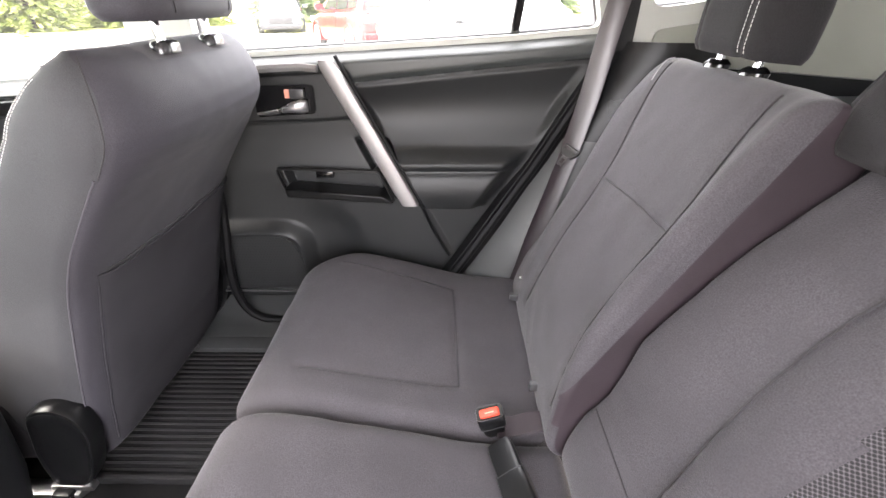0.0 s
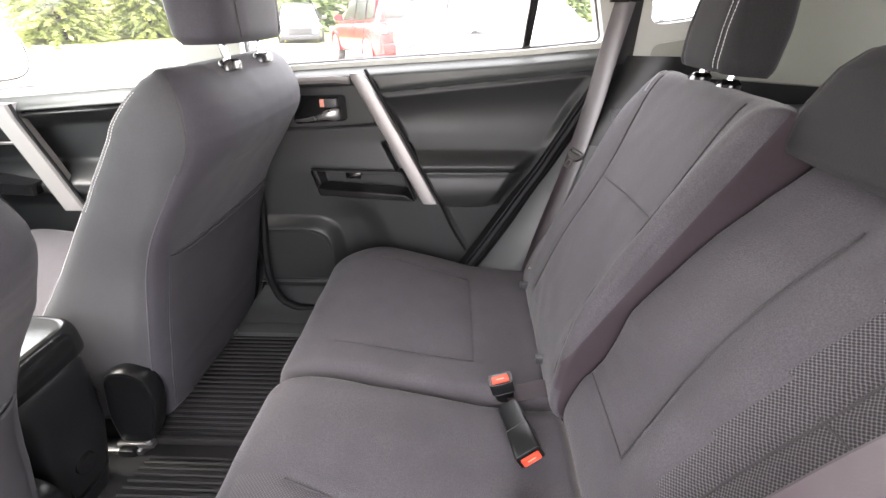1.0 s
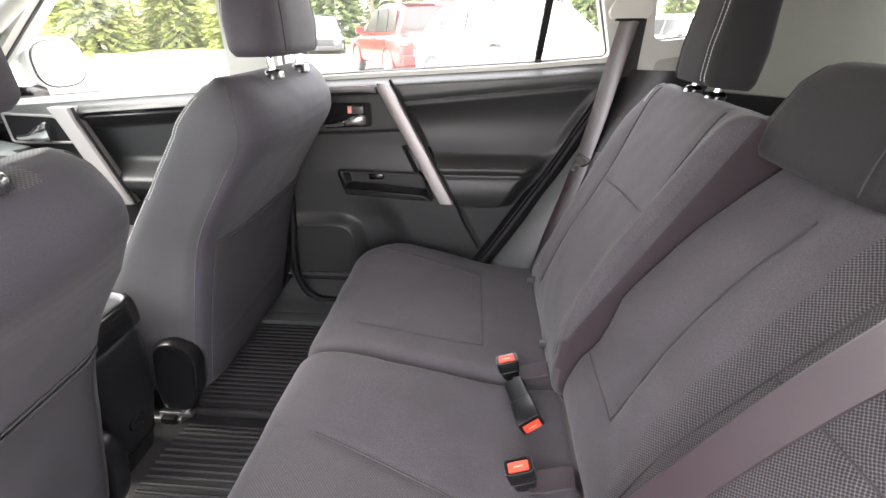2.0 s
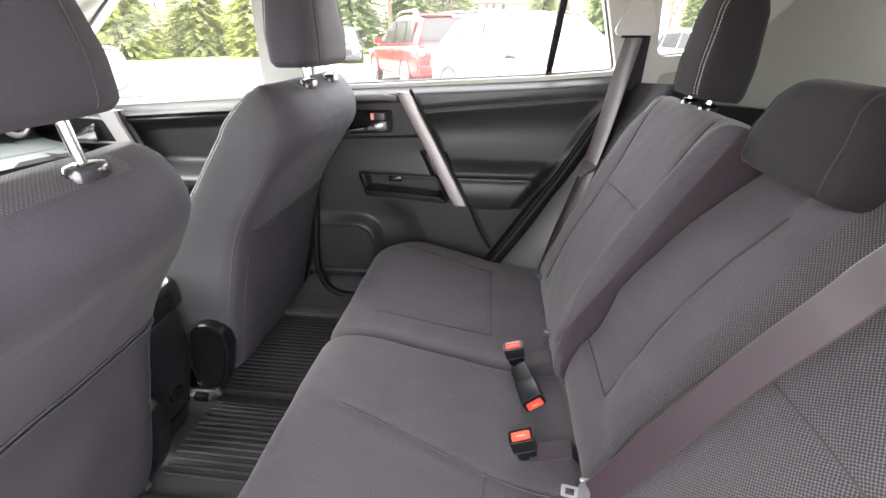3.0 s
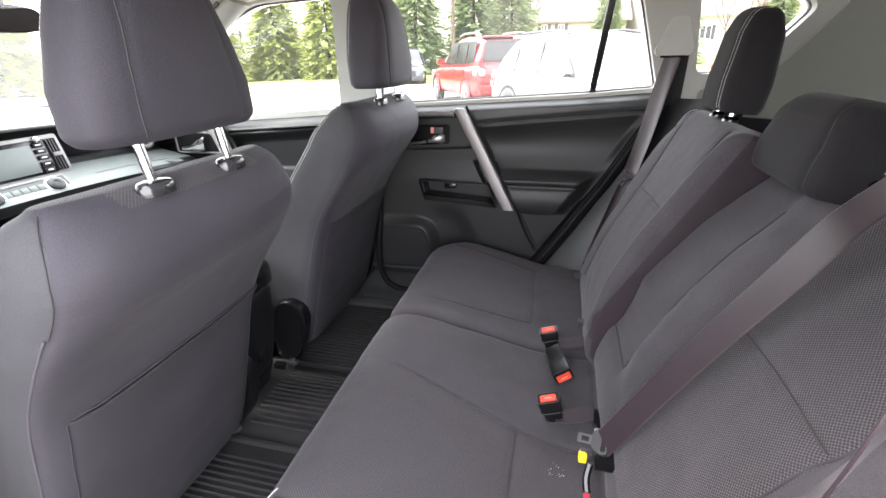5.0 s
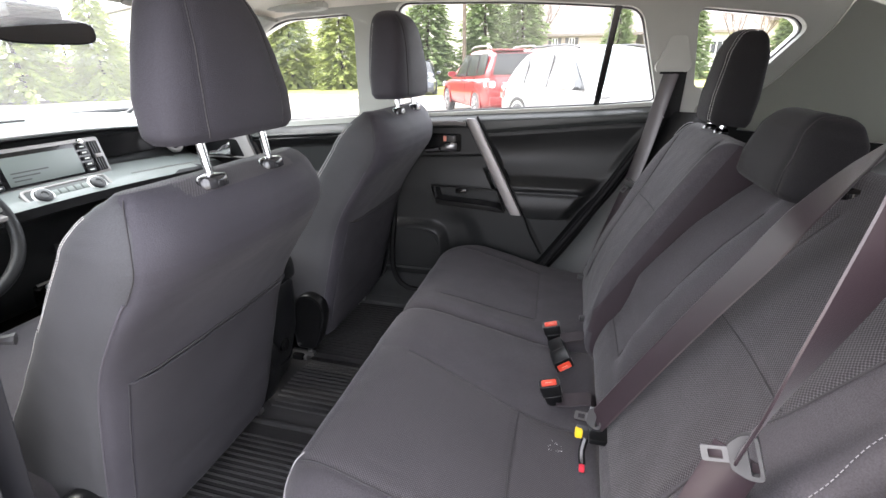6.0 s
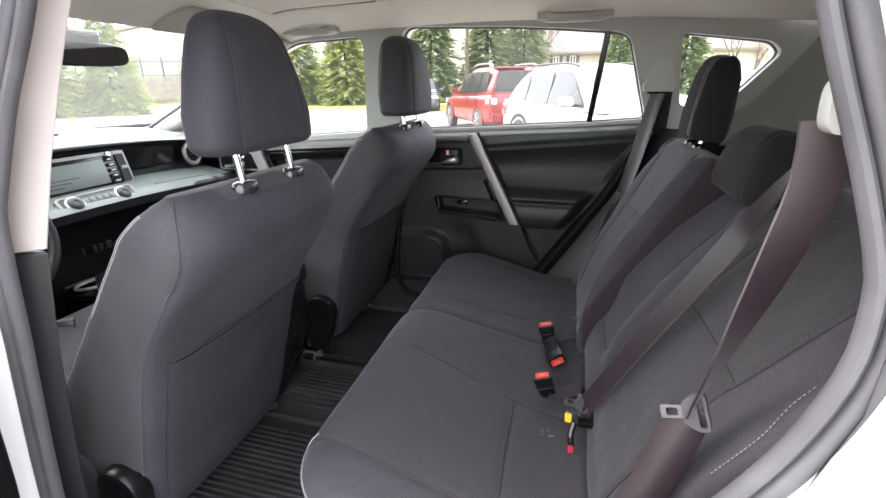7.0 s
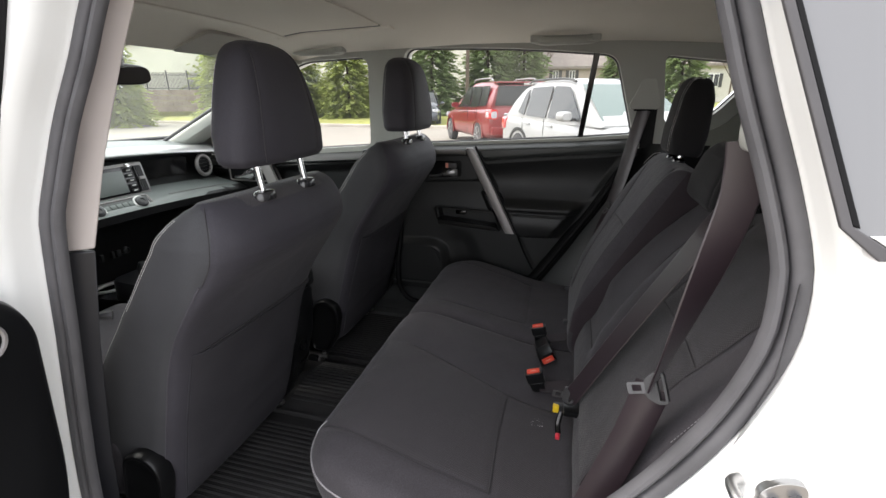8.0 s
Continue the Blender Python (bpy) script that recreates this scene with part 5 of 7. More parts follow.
tagged(part("b_pillar_trim", box(-0.78, -0.665, 0.695, 0.76, 0.42, 1.15, 0.015), PLASTIC), "black lower B-pillar trim", "pillar trim", kind="structure")
# plastic wheel-arch trim beside the narrow seat
rows = []
for i in range(24):
    z = 1.20 - 0.72 * i / 23
    rows.append([V(rear_edge(z) + 0.045 + 0.20 * k / 8, 0.705 - 0.055 * (k / 8) ** 0.7 - 0.02 * step(0.95, 0.65, z) - 0.012 * math.sin(k / 8 * 3.1), z) for k in range(9)])
arch_bm = loft(rows, closed=False)
for f in arch_bm.faces:
    if f.calc_center_median().z > 0.99:
        f.material_index = 1
tagged(part("wheel_arch_trim", arch_bm, [ARCHGREY, PLASTIC]), "grey-black plastic trim beside the seat", "wheel arch trim", kind="structure")

# ---- right front door, seen past the seats ----
FD = thing("front_door", "closed front passenger door with black panel and silver strip", "car door", at=(-1.2, 0.72, 0.45))


def fsill(x):
    return 1.150 + 0.065 * (x + 0.95)


def front_panel_y(x, h, z):
    """Depth of the panel, h below the sill: a sloping band, a groove, a dish and a roll below it."""
    y = 0.775 - 0.075 * step(0, 0.058, h) ** 0.8 + 0.018 * math.exp(-((h - 0.0625) / 0.0035) ** 2)
    dish = step(0.064, 0.115, h) * (1 - step(0.93, 0.865, z))
    return y + 0.055 * dish - 0.035 * step(0.92, 0.868, z) * (1 - step(0.85, 0.79, z))


rows = []
for i in range(150):
    row = []
    for j in range(80):
        x = -1.72 + 0.96 * j / 79
        h = (fsill(x) - 0.46) * (1 - i / 149) ** 1.6
        z = fsill(x) - h
        row.append(V(x, front_panel_y(x, h, z), z))
    rows.append(row)
fbm = loft(rows, closed=False)
for f in fbm.faces:
    c = f.calc_center_median()
    if fsill(c.x) - c.z < 0.060:
        f.material_index = 1
under(part("door_panel", fbm, [SOFT, SILLVINYL]), FD)
slant = [(-1.296, 0.688, 1.094, 0.040), (-1.283, 0.687, 1.058, 0.034), (-1.225, 0.672, 0.945, 0.034), (-1.152, 0.652, 0.796, 0.035)]
under(part("silver_strip", loft([[V(x + dx * w, y + dy, z) for dx, dy in ((-1, 0.03), (-1, 0), (-0.8, -0.006), (0.75, -0.006), (1, 0.004), (1, 0.03))] for x, y, z, w in slant]), SATIN, None, "satin silver slanted trim strip"), FD)
under(part("strip_edge", tube([V(x + w + 0.003, y + 0.002, z) for x, y, z, w in slant], 0.005, 6), PLASTIC), FD)
bez = [V(x, 0.694, z) for x, z in rounded([(-1.50, 0.985), (-1.285, 0.985), (-1.318, 1.066), (-1.50, 1.074)], [0.01, 0.02, 0.02, 0.01])]
under(part("handle_bezel", loft([[p + V(0, o, 0) for p in bez] for o in (0.03, 0.0)]), PLASTIC), FD)
under(part("bezel_rim", tube(bez, 0.0045, 6, closed=True), SATIN, None, "satin rim round the handle recess"), FD)
under(part("door_handle", loft([oval((x, 0.680, z), (0, 1, 0), (0, 0, 1), 0.010, b, 12, 2.5) for x, z, b in ((-1.46, 1.003, 0.007), (-1.42, 1.006, 0.010), (-1.385, 1.016, 0.024), (-1.355, 1.020, 0.032), (-1.348, 1.020, 0.030))]), CHROME), FD)
under(part("switch_panel", loft([[V(x, y, z - 0.10 * (x + 1.48) + o) for x, y in rounded([(-1.48, 0.61), (-1.240, 0.630), (-1.240, 0.70), (-1.48, 0.70)], 0.012)] for o in (0.0, 0.028, 0.032) for z in (0.872,)]), GLOSSY, None, "gloss black switch panel on the armrest"), FD)
# outside mirror
om = thing("door_mirror", "white painted outside door mirror", "door mirror", at=(-1.42, 0.80, 1.12))
under(part("housing", loft([oval((-1.442 + dx, 0.908, 1.206), (0.0, 1, 0), (0, 0, 1), a, b, 36, 2.7) for dx, a, b in ((-0.09, 0.05, 0.04), (-0.07, 0.082, 0.060), (-0.03, 0.110, 0.080), (-0.006, 0.112, 0.082), (0.0, 0.106, 0.078))]), WHITE), om)
under(part("rim", tube(oval((-1.439, 0.902, 1.204), (0, 1, 0), (0, 0, 1), 0.100, 0.0725, 40, 2.7), 0.0046, 6, closed=True), PLASTIC, None, "dark rim round the mirror glass"), om)
under(part("mirror_glass", loft([oval((-1.439 + dx, 0.902, 1.204), (0, 1, 0), (0, 0, 1), 0.098, 0.0705, 36, 2.7) for dx in (0, 0.003)]), CHROME), om)
under(part("arm", box(-1.51, -1.46, 0.78, 0.85, 1.095, 1.145, 0.01), GLOSSY), om)

# ---- belts and buckles ----


def latch_plate(pos, m, parent):
    """A seat-belt tongue: steel blade with a slot, in a slotted grey grip."""
    m = Matrix.Translation(pos) @ m @ Matrix.Diagonal((0.70, 0.8, 0.72, 1))
    blade = sheet(rounded([(-0.0115, -0.004), (0.0115, -0.004), (0.0115, 0.043), (-0.0115, 0.043)], 0.004), [rounded([(-0.0065, 0.016), (0.0065, 0.016), (0.0065, 0.034), (-0.0065, 0.034)], 0.002)], lambda u, v: V(u, 0, v), (0, 0.0025, 0))
    under(part("tongue", turned(blade, m), TONGUE, None, "steel belt tongue"), parent)
    grip = sheet(rounded([(-0.031, -0.030), (0.031, -0.030), (0.032, -0.012), (0.018, 0.008), (-0.018, 0.008), (-0.032, -0.012)], [0.008, 0.008, 0.008, 0.006, 0.006, 0.008]), [rounded([(-0.025, -0.025), (0.025, -0.025), (0.025, -0.015), (-0.025, -0.015)], 0.003)], lambda u, v: V(u, -0.006, v), (0, 0.012, 0))
    under(bevelled(part("grip", turned(grip, m), GRIP, None, "grey plastic grip of the tongue"), 0.002), parent)


def facing(d, s):
    """A rotation whose z runs along d and whose x runs along s."""
    z = Vector(d).normalized()
    x = Vector(s)
    x = (x - z * x.dot(z)).normalized()
    return Matrix((x, z.cross(x), z)).transposed().to_4x4()


rbelt = thing("seat_belt", "brown-grey seat belt hanging beside the narrow rear seat", "seat belt", "rear seat belts", at=(0.35, 0.69, 0.7))
run = smooth_path([V(0.374, 0.686, 1.320), V(0.352, 0.676, 1.22), V(0.325, 0.662, 1.09), V(0.294, 0.650, 0.968)], 0.03)
under(part("webbing", ribbon(run, [Vector((1.0, -0.3, 0.0)).lerp(Vector((0.65, -0.55, -0.25)), k / (len(run) - 1)) for k in range(len(run))]), WEB), rbelt)
run = smooth_path([V(0.296, 0.652, 0.968), V(0.262, 0.642, 0.855), V(0.225, 0.630, 0.740), V(0.198, 0.620, 0.64), V(0.18, 0.615, 0.58)], 0.03)
under(part("webbing", ribbon(run, [Vector((0.65, -0.55, -0.25)).lerp(Vector((0.75, -0.5, -0.3)), k / (len(run) - 1)) for k in range(len(run))]), WEB), rbelt)
# second run of webbing behind the belt, its shade put in as near-black
under(part("slot", ribbon([(0.400, 0.706, 1.33), (0.402, 0.728, 1.2), (0.402, 0.730, 1.1)], [(1, 0.0, 0)] * 3, 0.046), CARPET, None, "second run of belt webbing, blackened for shade"), rbelt)
latch_plate((0.286, 0.642, 0.958), facing((-0.62, -0.25, -0.70), (0.60, -0.62, -0.25)), rbelt)
gd = sheet(rounded([(0.330, 1.322), (0.418, 1.322), (0.432, 1.338), (0.420, 1.375), (0.405, 1.43), (0.360, 1.43), (0.340, 1.375), (0.322, 1.338)], [0.006, 0.006, 0.012, 0.03, 0.012, 0.012, 0.03, 0.012]), [], lambda x, z: right_side(x, z, -0.030 + 0.28 * (z - 1.322)), (0, 0.022, 0))
under(bevelled(part("belt_guide", gd, BEIGE, None, "pale moulded belt guide on the pillar"), 0.005, 3), rbelt)
under(part("guide_slot", box(0.340, 0.410, 0.682, 0.700, 1.317, 1.3235, 0.001), SEALBLACK), rbelt)

lbelt = thing("seat_belt", "brown-grey seat belt hanging beside the wide rear seat", "seat belt", "rear seat belts", at=(0.31, -0.63, 0.7))
top = V(0.312, -0.632, 1.322)
tg2 = V(0.266, -0.603, 0.985)
run = smooth_path([top, V(0.317, -0.628, 1.265), V(0.305, -0.624, 1.187), V(0.291, -0.618, 1.115), V(0.279, -0.611, 1.05), tg2], 0.02)
sd = [Vector((0.93, -0.28, 0.15)).lerp(Vector((0.42, 0.85, 0.0)), min(1, (k / (len(run) - 1)) ** 1.0)) for k in range(len(run))]
under(part("webbing", ribbon(run, sd, 0.041), WEB), lbelt)
lows = smooth_path([tg2, V(0.246, -0.605, 0.90), V(0.222, -0.612, 0.83), V(0.19, -0.622, 0.74), V(0.16, -0.63, 0.66)], 0.03)
under(part("webbing", ribbon(lows, [(0.72, -0.30, 0.1)] * len(lows)), WEB), lbelt)
latch_plate(tg2 + V(-0.004, -0.004, 0.000), facing((-0.75, 0.22, -0.30), (0.28, 0.15, 0.9)), lbelt)
under(part("belt_guide", loft([oval(top + V(0.003, dy, 0.012), (1, 0, 0), (0, 0.1, 1), a, b, 24, 3) for dy, a, b in ((-0.02, 0.013, 0.023), (0.0, 0.013, 0.023), (0.006, 0.010, 0.018))]), BEIGE, None, "pale plastic belt guide"), lbelt)

cbelt = thing("seat_belt", "brown-grey middle seat belt stretched across the wide backrest", "seat belt", "rear seat belts", at=(0.18, -0.28, 0.7))
run = smooth_path([V(0.172, -0.286, 0.720), V(0.246, -0.298, 0.874), V(0.304, -0.312, 0.994), V(0.347, -0.332, 1.089), V(0.370, -0.350, 1.152), V(0.378, -0.415, 1.225), V(0.362, -0.51, 1.282), V(0.322, -0.61, 1.322)], 0.03)
sd = [((run[min(i + 1, len(run) - 1)] - run[max(i - 1, 0)]).cross(Vector((-0.55, -0.50, 0.62)))) for i in range(len(run))]
under(part("webbing", ribbon(run, sd, 0.043), WEB), cbelt)
latch_plate(V(0.162, -0.280, 0.722), facing((-0.85, 0.25, -0.15), (0.2, 0.75, 0.45)), cbelt)
under(part("loop", box(0.16, 0.20, -0.315, -0.27, 0.690, 0.702, 0.004), PLASTIC), cbelt)
under(part("yellow_tag", box(0.136, 0.150, -0.297, -0.282, 0.682, 0.698, 0.003), YELLOW, None, "small yellow tag"), cbelt)
under(part("stub", tube(smooth_path([(0.155, -0.30, 0.688), (0.150, -0.316, 0.670), (0.152, -0.334, 0.658)], 0.006), 0.0065, 8), GLOSSY), cbelt)
under(part("red_tag", box(0.146, 0.156, -0.348, -0.336, 0.651, 0.661, 0.002), REDTAG, None, "small red release tag"), cbelt)


def buckle(base, tip, side, label, foot_w=0.013):
    """A belt buckle: black housing, red press button at its tip."""
    base, tip = Vector(base), Vector(tip)
    b = thing("belt_buckle", label, "belt buckle", "belt buckles", at=base)
    d = tip - base
    m = Matrix.Translation(base) @ facing(d, side)
    L = d.length
    house = loft([oval((0, 0, z), (1, 0, 0), (0, 1, 0), a, t, 32, 6) for z, a, t in ((0, foot_w, 0.6 * foot_w), (0.010, max(0.018, foot_w + 0.002), 0.010), (L * 0.50, 0.0200, 0.0115), (L * 0.505, 0.0222, 0.0132), (L - 0.003, 0.0232, 0.0142), (L, 0.0218, 0.0128))])
    body = under(part("housing", turned(house, m), PLASTIC), b)
    for zz, a, t in ((L * 0.508, 0.0224, 0.0134), (L - 0.001, 0.0222, 0.0132)):
        e_ = part("edge", turned(tube(oval((0, 0, zz), (1, 0, 0), (0, 1, 0), a, t, 32, 6), 0.0007, 5, closed=True), m), GRIP)
        e_.parent = body
    btn = loft([[V(x * k, y * k - 0.002, z) for x, y in rounded([(-0.0165, -0.0080), (0.0165, -0.0080), (0.0165, 0.0075), (-0.0165, 0.0075)], 0.003)] for z, k in ((L - 0.006, 1.0), (L + 0.0022, 1.0), (L + 0.0034, 0.93), (L + 0.0026, 0.80))])
    under(part("release_button", turned(btn, m), ORANGE, None, "red press button"), b)
    slot = box(-0.015, 0.015, 0.0072, 0.0100, L - 0.001, L + 0.0012)
    under(part("slot", turned(slot, m), GLOSSY), b)
    word = box(-0.0075, 0.0075, -0.0035, -0.0015, L + 0.0020, L + 0.0030)
    under(part("word_mark", turned(word, m), PALERED), b)
    foot = base + Vector((0.075, 0.004, 0.004))
    st = smooth_path([base + Vector((0, 0, 0.012)), base + Vector((0.03, 0.003, 0.012)), foot + Vector((0, 0, 0.02)), foot + Vector((0.02, 0, -0.02))], 0.012)
    if abs(d.z) > abs(d.y):
        under(part("strap", ribbon(st, [(0, 1, 0.15)] * len(st), 0.040, 0.002), SIDECLOTH, None, "short dark cloth strap into the seat gap"), b)
    return b


buckle((0.086, 0.112, 0.632), (0.072, 0.106, 0.688), (1, 0.1, 0.2), "upright black belt buckle with a red button on the cushion")
buckle((0.088, 0.068, 0.655), (0.112, -0.048, 0.668), (0.85, 0, 0.5), "black belt buckle lying on its side, red button outward", 0.019)
buckle((0.098, -0.142, 0.628), (0.080, -0.152, 0.690), (1, 0.1, 0.2), "upright black belt buckle with a red button on the cushion")
for bx, by, bz in ((0.174, 0.465, 0.722), (0.178, 0.195, 0.716), (0.168, -0.262, 0.728)):
    an = thing("anchor_pin", "small steel anchor button in the seat gap", "anchor pin", "child seat anchors", at=(bx, by, bz))
    under(part("clip", box(bx - 0.030, bx - 0.006, by - 0.027, by - 0.014, bz - 0.046, bz - 0.030, 0.003), GRIP), an)
    under(part("pin", loft([oval((bx - 0.004 - k, by, bz), (0, 1, 0), (0, 0, 1), r, r, 12) for k, r in ((-0.03, 0.004), (0.002, 0.004), (0.0035, 0.003), (0.004, 0.001))]), HANDLE), an)
rnd_ = random.Random(4)
bm = bmesh.new()
for _ in range(18):
    a_, r_ = rnd_.uniform(0, 6.28), rnd_.uniform(0.008, 0.018)
    bmesh.ops.create_icosphere(bm, subdivisions=1, radius=rnd_.uniform(0.0004, 0.0008), matrix=Matrix.Translation((0.102 + r_ * math.cos(a_), -0.27 + r_ * math.sin(a_), 0.6245 - 0.07 * r_ * math.cos(a_))))
lint = part("lint_specks", bm, PRINT)
tagged(lint, "ring of pale lint specks on the cushion", "lint", kind="stuff")

# ---- floor mats ----


def floor_mat(y0, y1, label):
    m = thing("floor_mat", label, "floor mat", "rear floor mats", at=(-0.5, (y0 + y1) / 2, 0.40))
    under(part("tray", box(-0.78, -0.27, y0, y1, 0.401, 0.411, 0.004), MAT), m)
    n_ = int((y1 - y0 - 0.06) / 0.017)
    for i in range(n_):
        y = y0 + 0.03 + i * 0.017
        under(part("ridge", tube([(-0.745, y, 0.4105), (-0.30, y, 0.4105)], 0.0045, 6, side=(0, 0, 1)), MAT), m)
    for a in ((-0.78, -0.765, y0, y1), (-0.28, -0.265, y0, y1), (-0.78, -0.265, y0, y0 + 0.014), (-0.78, -0.265, y1 - 0.014, y1)):
        under(part("rim", box(a[0], a[1], a[2], a[3], 0.401, 0.425, 0.006), MAT), m)


floor_mat(-0.62, -0.16, "black ribbed rubber floor mat, dusty, behind the driver's seat")
floor_mat(0.16, 0.62, "black ribbed rubber floor mat behind the passenger seat")
tun = thing("tunnel_mat", "black rubber mat over the centre tunnel", "floor mat", at=(-0.5, 0, 0.40))
under(part("cover", loft([[V(x, y, 0.404 + 0.035 * max(0, 1 - (abs(y) / 0.155) ** 2.2)) for y in np.linspace(-0.165, 0.165, 19)] for x in np.linspace(-0.80, -0.25, 12)], closed=False), MAT), tun)
for i in range(14):
    y = -0.11 + i * 0.017
    bm = tube([(-0.70, y, 0.407 + 0.035 * max(0, 1 - (abs(y) / 0.155) ** 2.2)), (-0.38, y, 0.407 + 0.035 * max(0, 1 - (abs(y) / 0.155) ** 2.2))], 0.0038, 6, side=(0, 0, 1))
    under(part("ridge", bm, MAT), tun)
tagged(part("sill_right", loft([[V(x, y, z) for y, z in ((0.555, 0.402), (0.560, 0.424), (0.575, 0.436), (0.592, 0.438), (0.598, 0.433), (0.604, 0.438), (0.640, 0.444), (0.672, 0.460), (0.695, 0.490), (0.715, 0.50), (0.715, 0.402))] for x in np.linspace(-0.80, 0.05, 6)]), ARCHGREY), "dark grey grooved plastic door sill trim", "door sill", kind="structure")


# ---- centre console ----
con = thing("centre_console", "black plastic centre console with padded armrest lid", "centre console", at=(-0.9, 0.0, 0.40))
rings = []
for z, a, b, xc in ((0.40, 0.32, 0.070, -1.07), (0.50, 0.345, 0.082, -1.065), (0.60, 0.362, 0.092, -1.057), (0.70, 0.366, 0.099, -1.055), (0.75, 0.364, 0.101, -1.053), (0.760, 0.358, 0.097, -1.053)):
    rings.append(oval((xc, -0.002, z), (1, 0, 0), (0, 1, 0), a, b, 96, 5.5))
under(part("body", loft(rings), CONSOLE), con)
rings = []
for z, k in ((0.764, 0.95), (0.767, 0.993), (0.772, 1.005), (0.798, 1.003), (0.811, 0.99), (0.819, 0.970), (0.824, 0.945), (0.8265, 0.91), (0.8275, 0.84), (0.828, 0.5)):
    rings.append(oval((-0.872, -0.002, z), (1, 0, 0), (0, 1, 0), 0.184 * k ** 0.6, 0.104 * k, 96, 6.5))
under(part("armrest_lid", loft(rings), LIDBLACK, None, "smooth padded armrest lid"), con)
under(part("socket_cap", loft([oval((-0.700 + dx, -0.012, 0.570), (0, 1, 0), (0, 0, 1), r, r, 20) for dx, r in ((-0.01, 0.020), (0.002, 0.020), (0.005, 0.016))]), GLOSSY), con)
under(part("rear_recess", loft([[V(-0.700 - 0.16 * (0.70 - z) ** 1.0 * 0.6 + dx, y * k, 0.61 + (z - 0.61) * k) for y, z in rounded([(-0.045, 0.49), (0.040, 0.49), (0.066, 0.735), (-0.070, 0.735)], 0.02)] for dx, k in ((-0.012, 1.0), (0.0, 1.0), (0.003, 0.97), (0.0, 0.92))]), PLASTIC), con)
under(part("front_tray", loft([oval((-1.43, -0.005, z), (1, 0, 0), (0, 1, 0), 0.13 * k, 0.115 * k, 40, 5) for z, k in ((0.42, 1.0), (0.66, 1.0), (0.70, 0.96), (0.69, 0.85), (0.66, 0.8))]), GLOSSY), con)
under(part("cup_ring", tube(oval((-1.455, -0.040, 0.712), (1, 0, 0.12), (0, 1, 0), 0.056, 0.062, 36), 0.0055, 8, closed=True), DASHSILVER), con)
under(part("tray_edge", tube([V(-1.545, -0.085, 0.700), V(-1.53, -0.02, 0.704), V(-1.51, 0.06, 0.704)], 0.0045, 6), SATIN), con)
lever = under(part("gear_lever", tube([(-1.33, 0.0, 0.66), (-1.34, 0.0, 0.75)], 0.012, 10), GLOSSY), con)
kb_ = part("knob", loft([oval((-1.34, 0.0, 0.735 + z), (1, 0, 0), (0, 1, 0), r, r * 0.8, 18) for z, r in ((0, 0.014), (0.02, 0.026), (0.05, 0.028), (0.07, 0.018))]), SOFT)
kb_.parent = lever

# ---- dashboard ----
dash = thing("dashboard", "black dashboard with screen, climate panel and silver trim", "dashboard", at=(-1.6, 0.0, 0.9))


def dash_section(y):
    d = 0.02 * (abs(y) / 0.6) ** 2
    return [(-1.78, 1.10), (-1.80, 1.195 - d), (-1.70, 1.198 - d), (-1.60, 1.182 - d), (-1.565, 1.165 - d), (-1.57, 1.150 - d), (-1.60, 1.138 - d), (-1.615, 1.08 - d), (-1.60, 1.03 - d), (-1.54, 1.012 - d), (-1.45, 0.995 - d), (-1.415, 0.975 - d), (-1.42, 0.945 - d), (-1.50, 0.915 - d), (-1.56, 0.80), (-1.60, 0.62), (-1.74, 0.60), (-1.78, 0.8)]


rings = []
for y in np.linspace(-0.70, 0.70, 41):
    pts = smooth_path([(x, 0, z) for x, z in dash_section(float(y))], 0.02, closed=True)
    rings.append([V(pts[int(i * len(pts) / 90)].x, float(y), pts[int(i * len(pts) / 90)].z) for i in range(90)])
body_bm = loft(rings)
for f in body_bm.faces:
    c = f.calc_center_median()
    if c.z < 0.968 or (c.x < -1.575 and c.x > -1.70 and 1.022 < c.z + 0.02 * (c.y / 0.6) ** 2 < 1.152):
        f.material_index = 1
under(part("dash_body", body_bm, [DASHGREY, SOFT], None, "soft-touch grey dash body, black below"), dash)
under(part("silver_trim", loft([[V(-1.556, y, 1.172 - 0.030 * (abs(y) / 0.6) ** 2 + dz_) + V(dx, 0, 0) for dx, dz_ in ((-0.03, -0.014), (0.004, -0.015), (0.010, -0.010), (0.006, 0.002), (-0.008, 0.013), (-0.03, 0.018))] for y in np.linspace(-0.66, 0.66, 25)]), DASHSILVER, None, "long satin silver dash strip"), dash)
under(part("ledge_seam", tube([V(-1.462, y, 1.0005 - 0.02 * (abs(y) / 0.6) ** 2) for y in np.linspace(0.28, 0.62, 14)], 0.0014, 5), SATIN), dash)
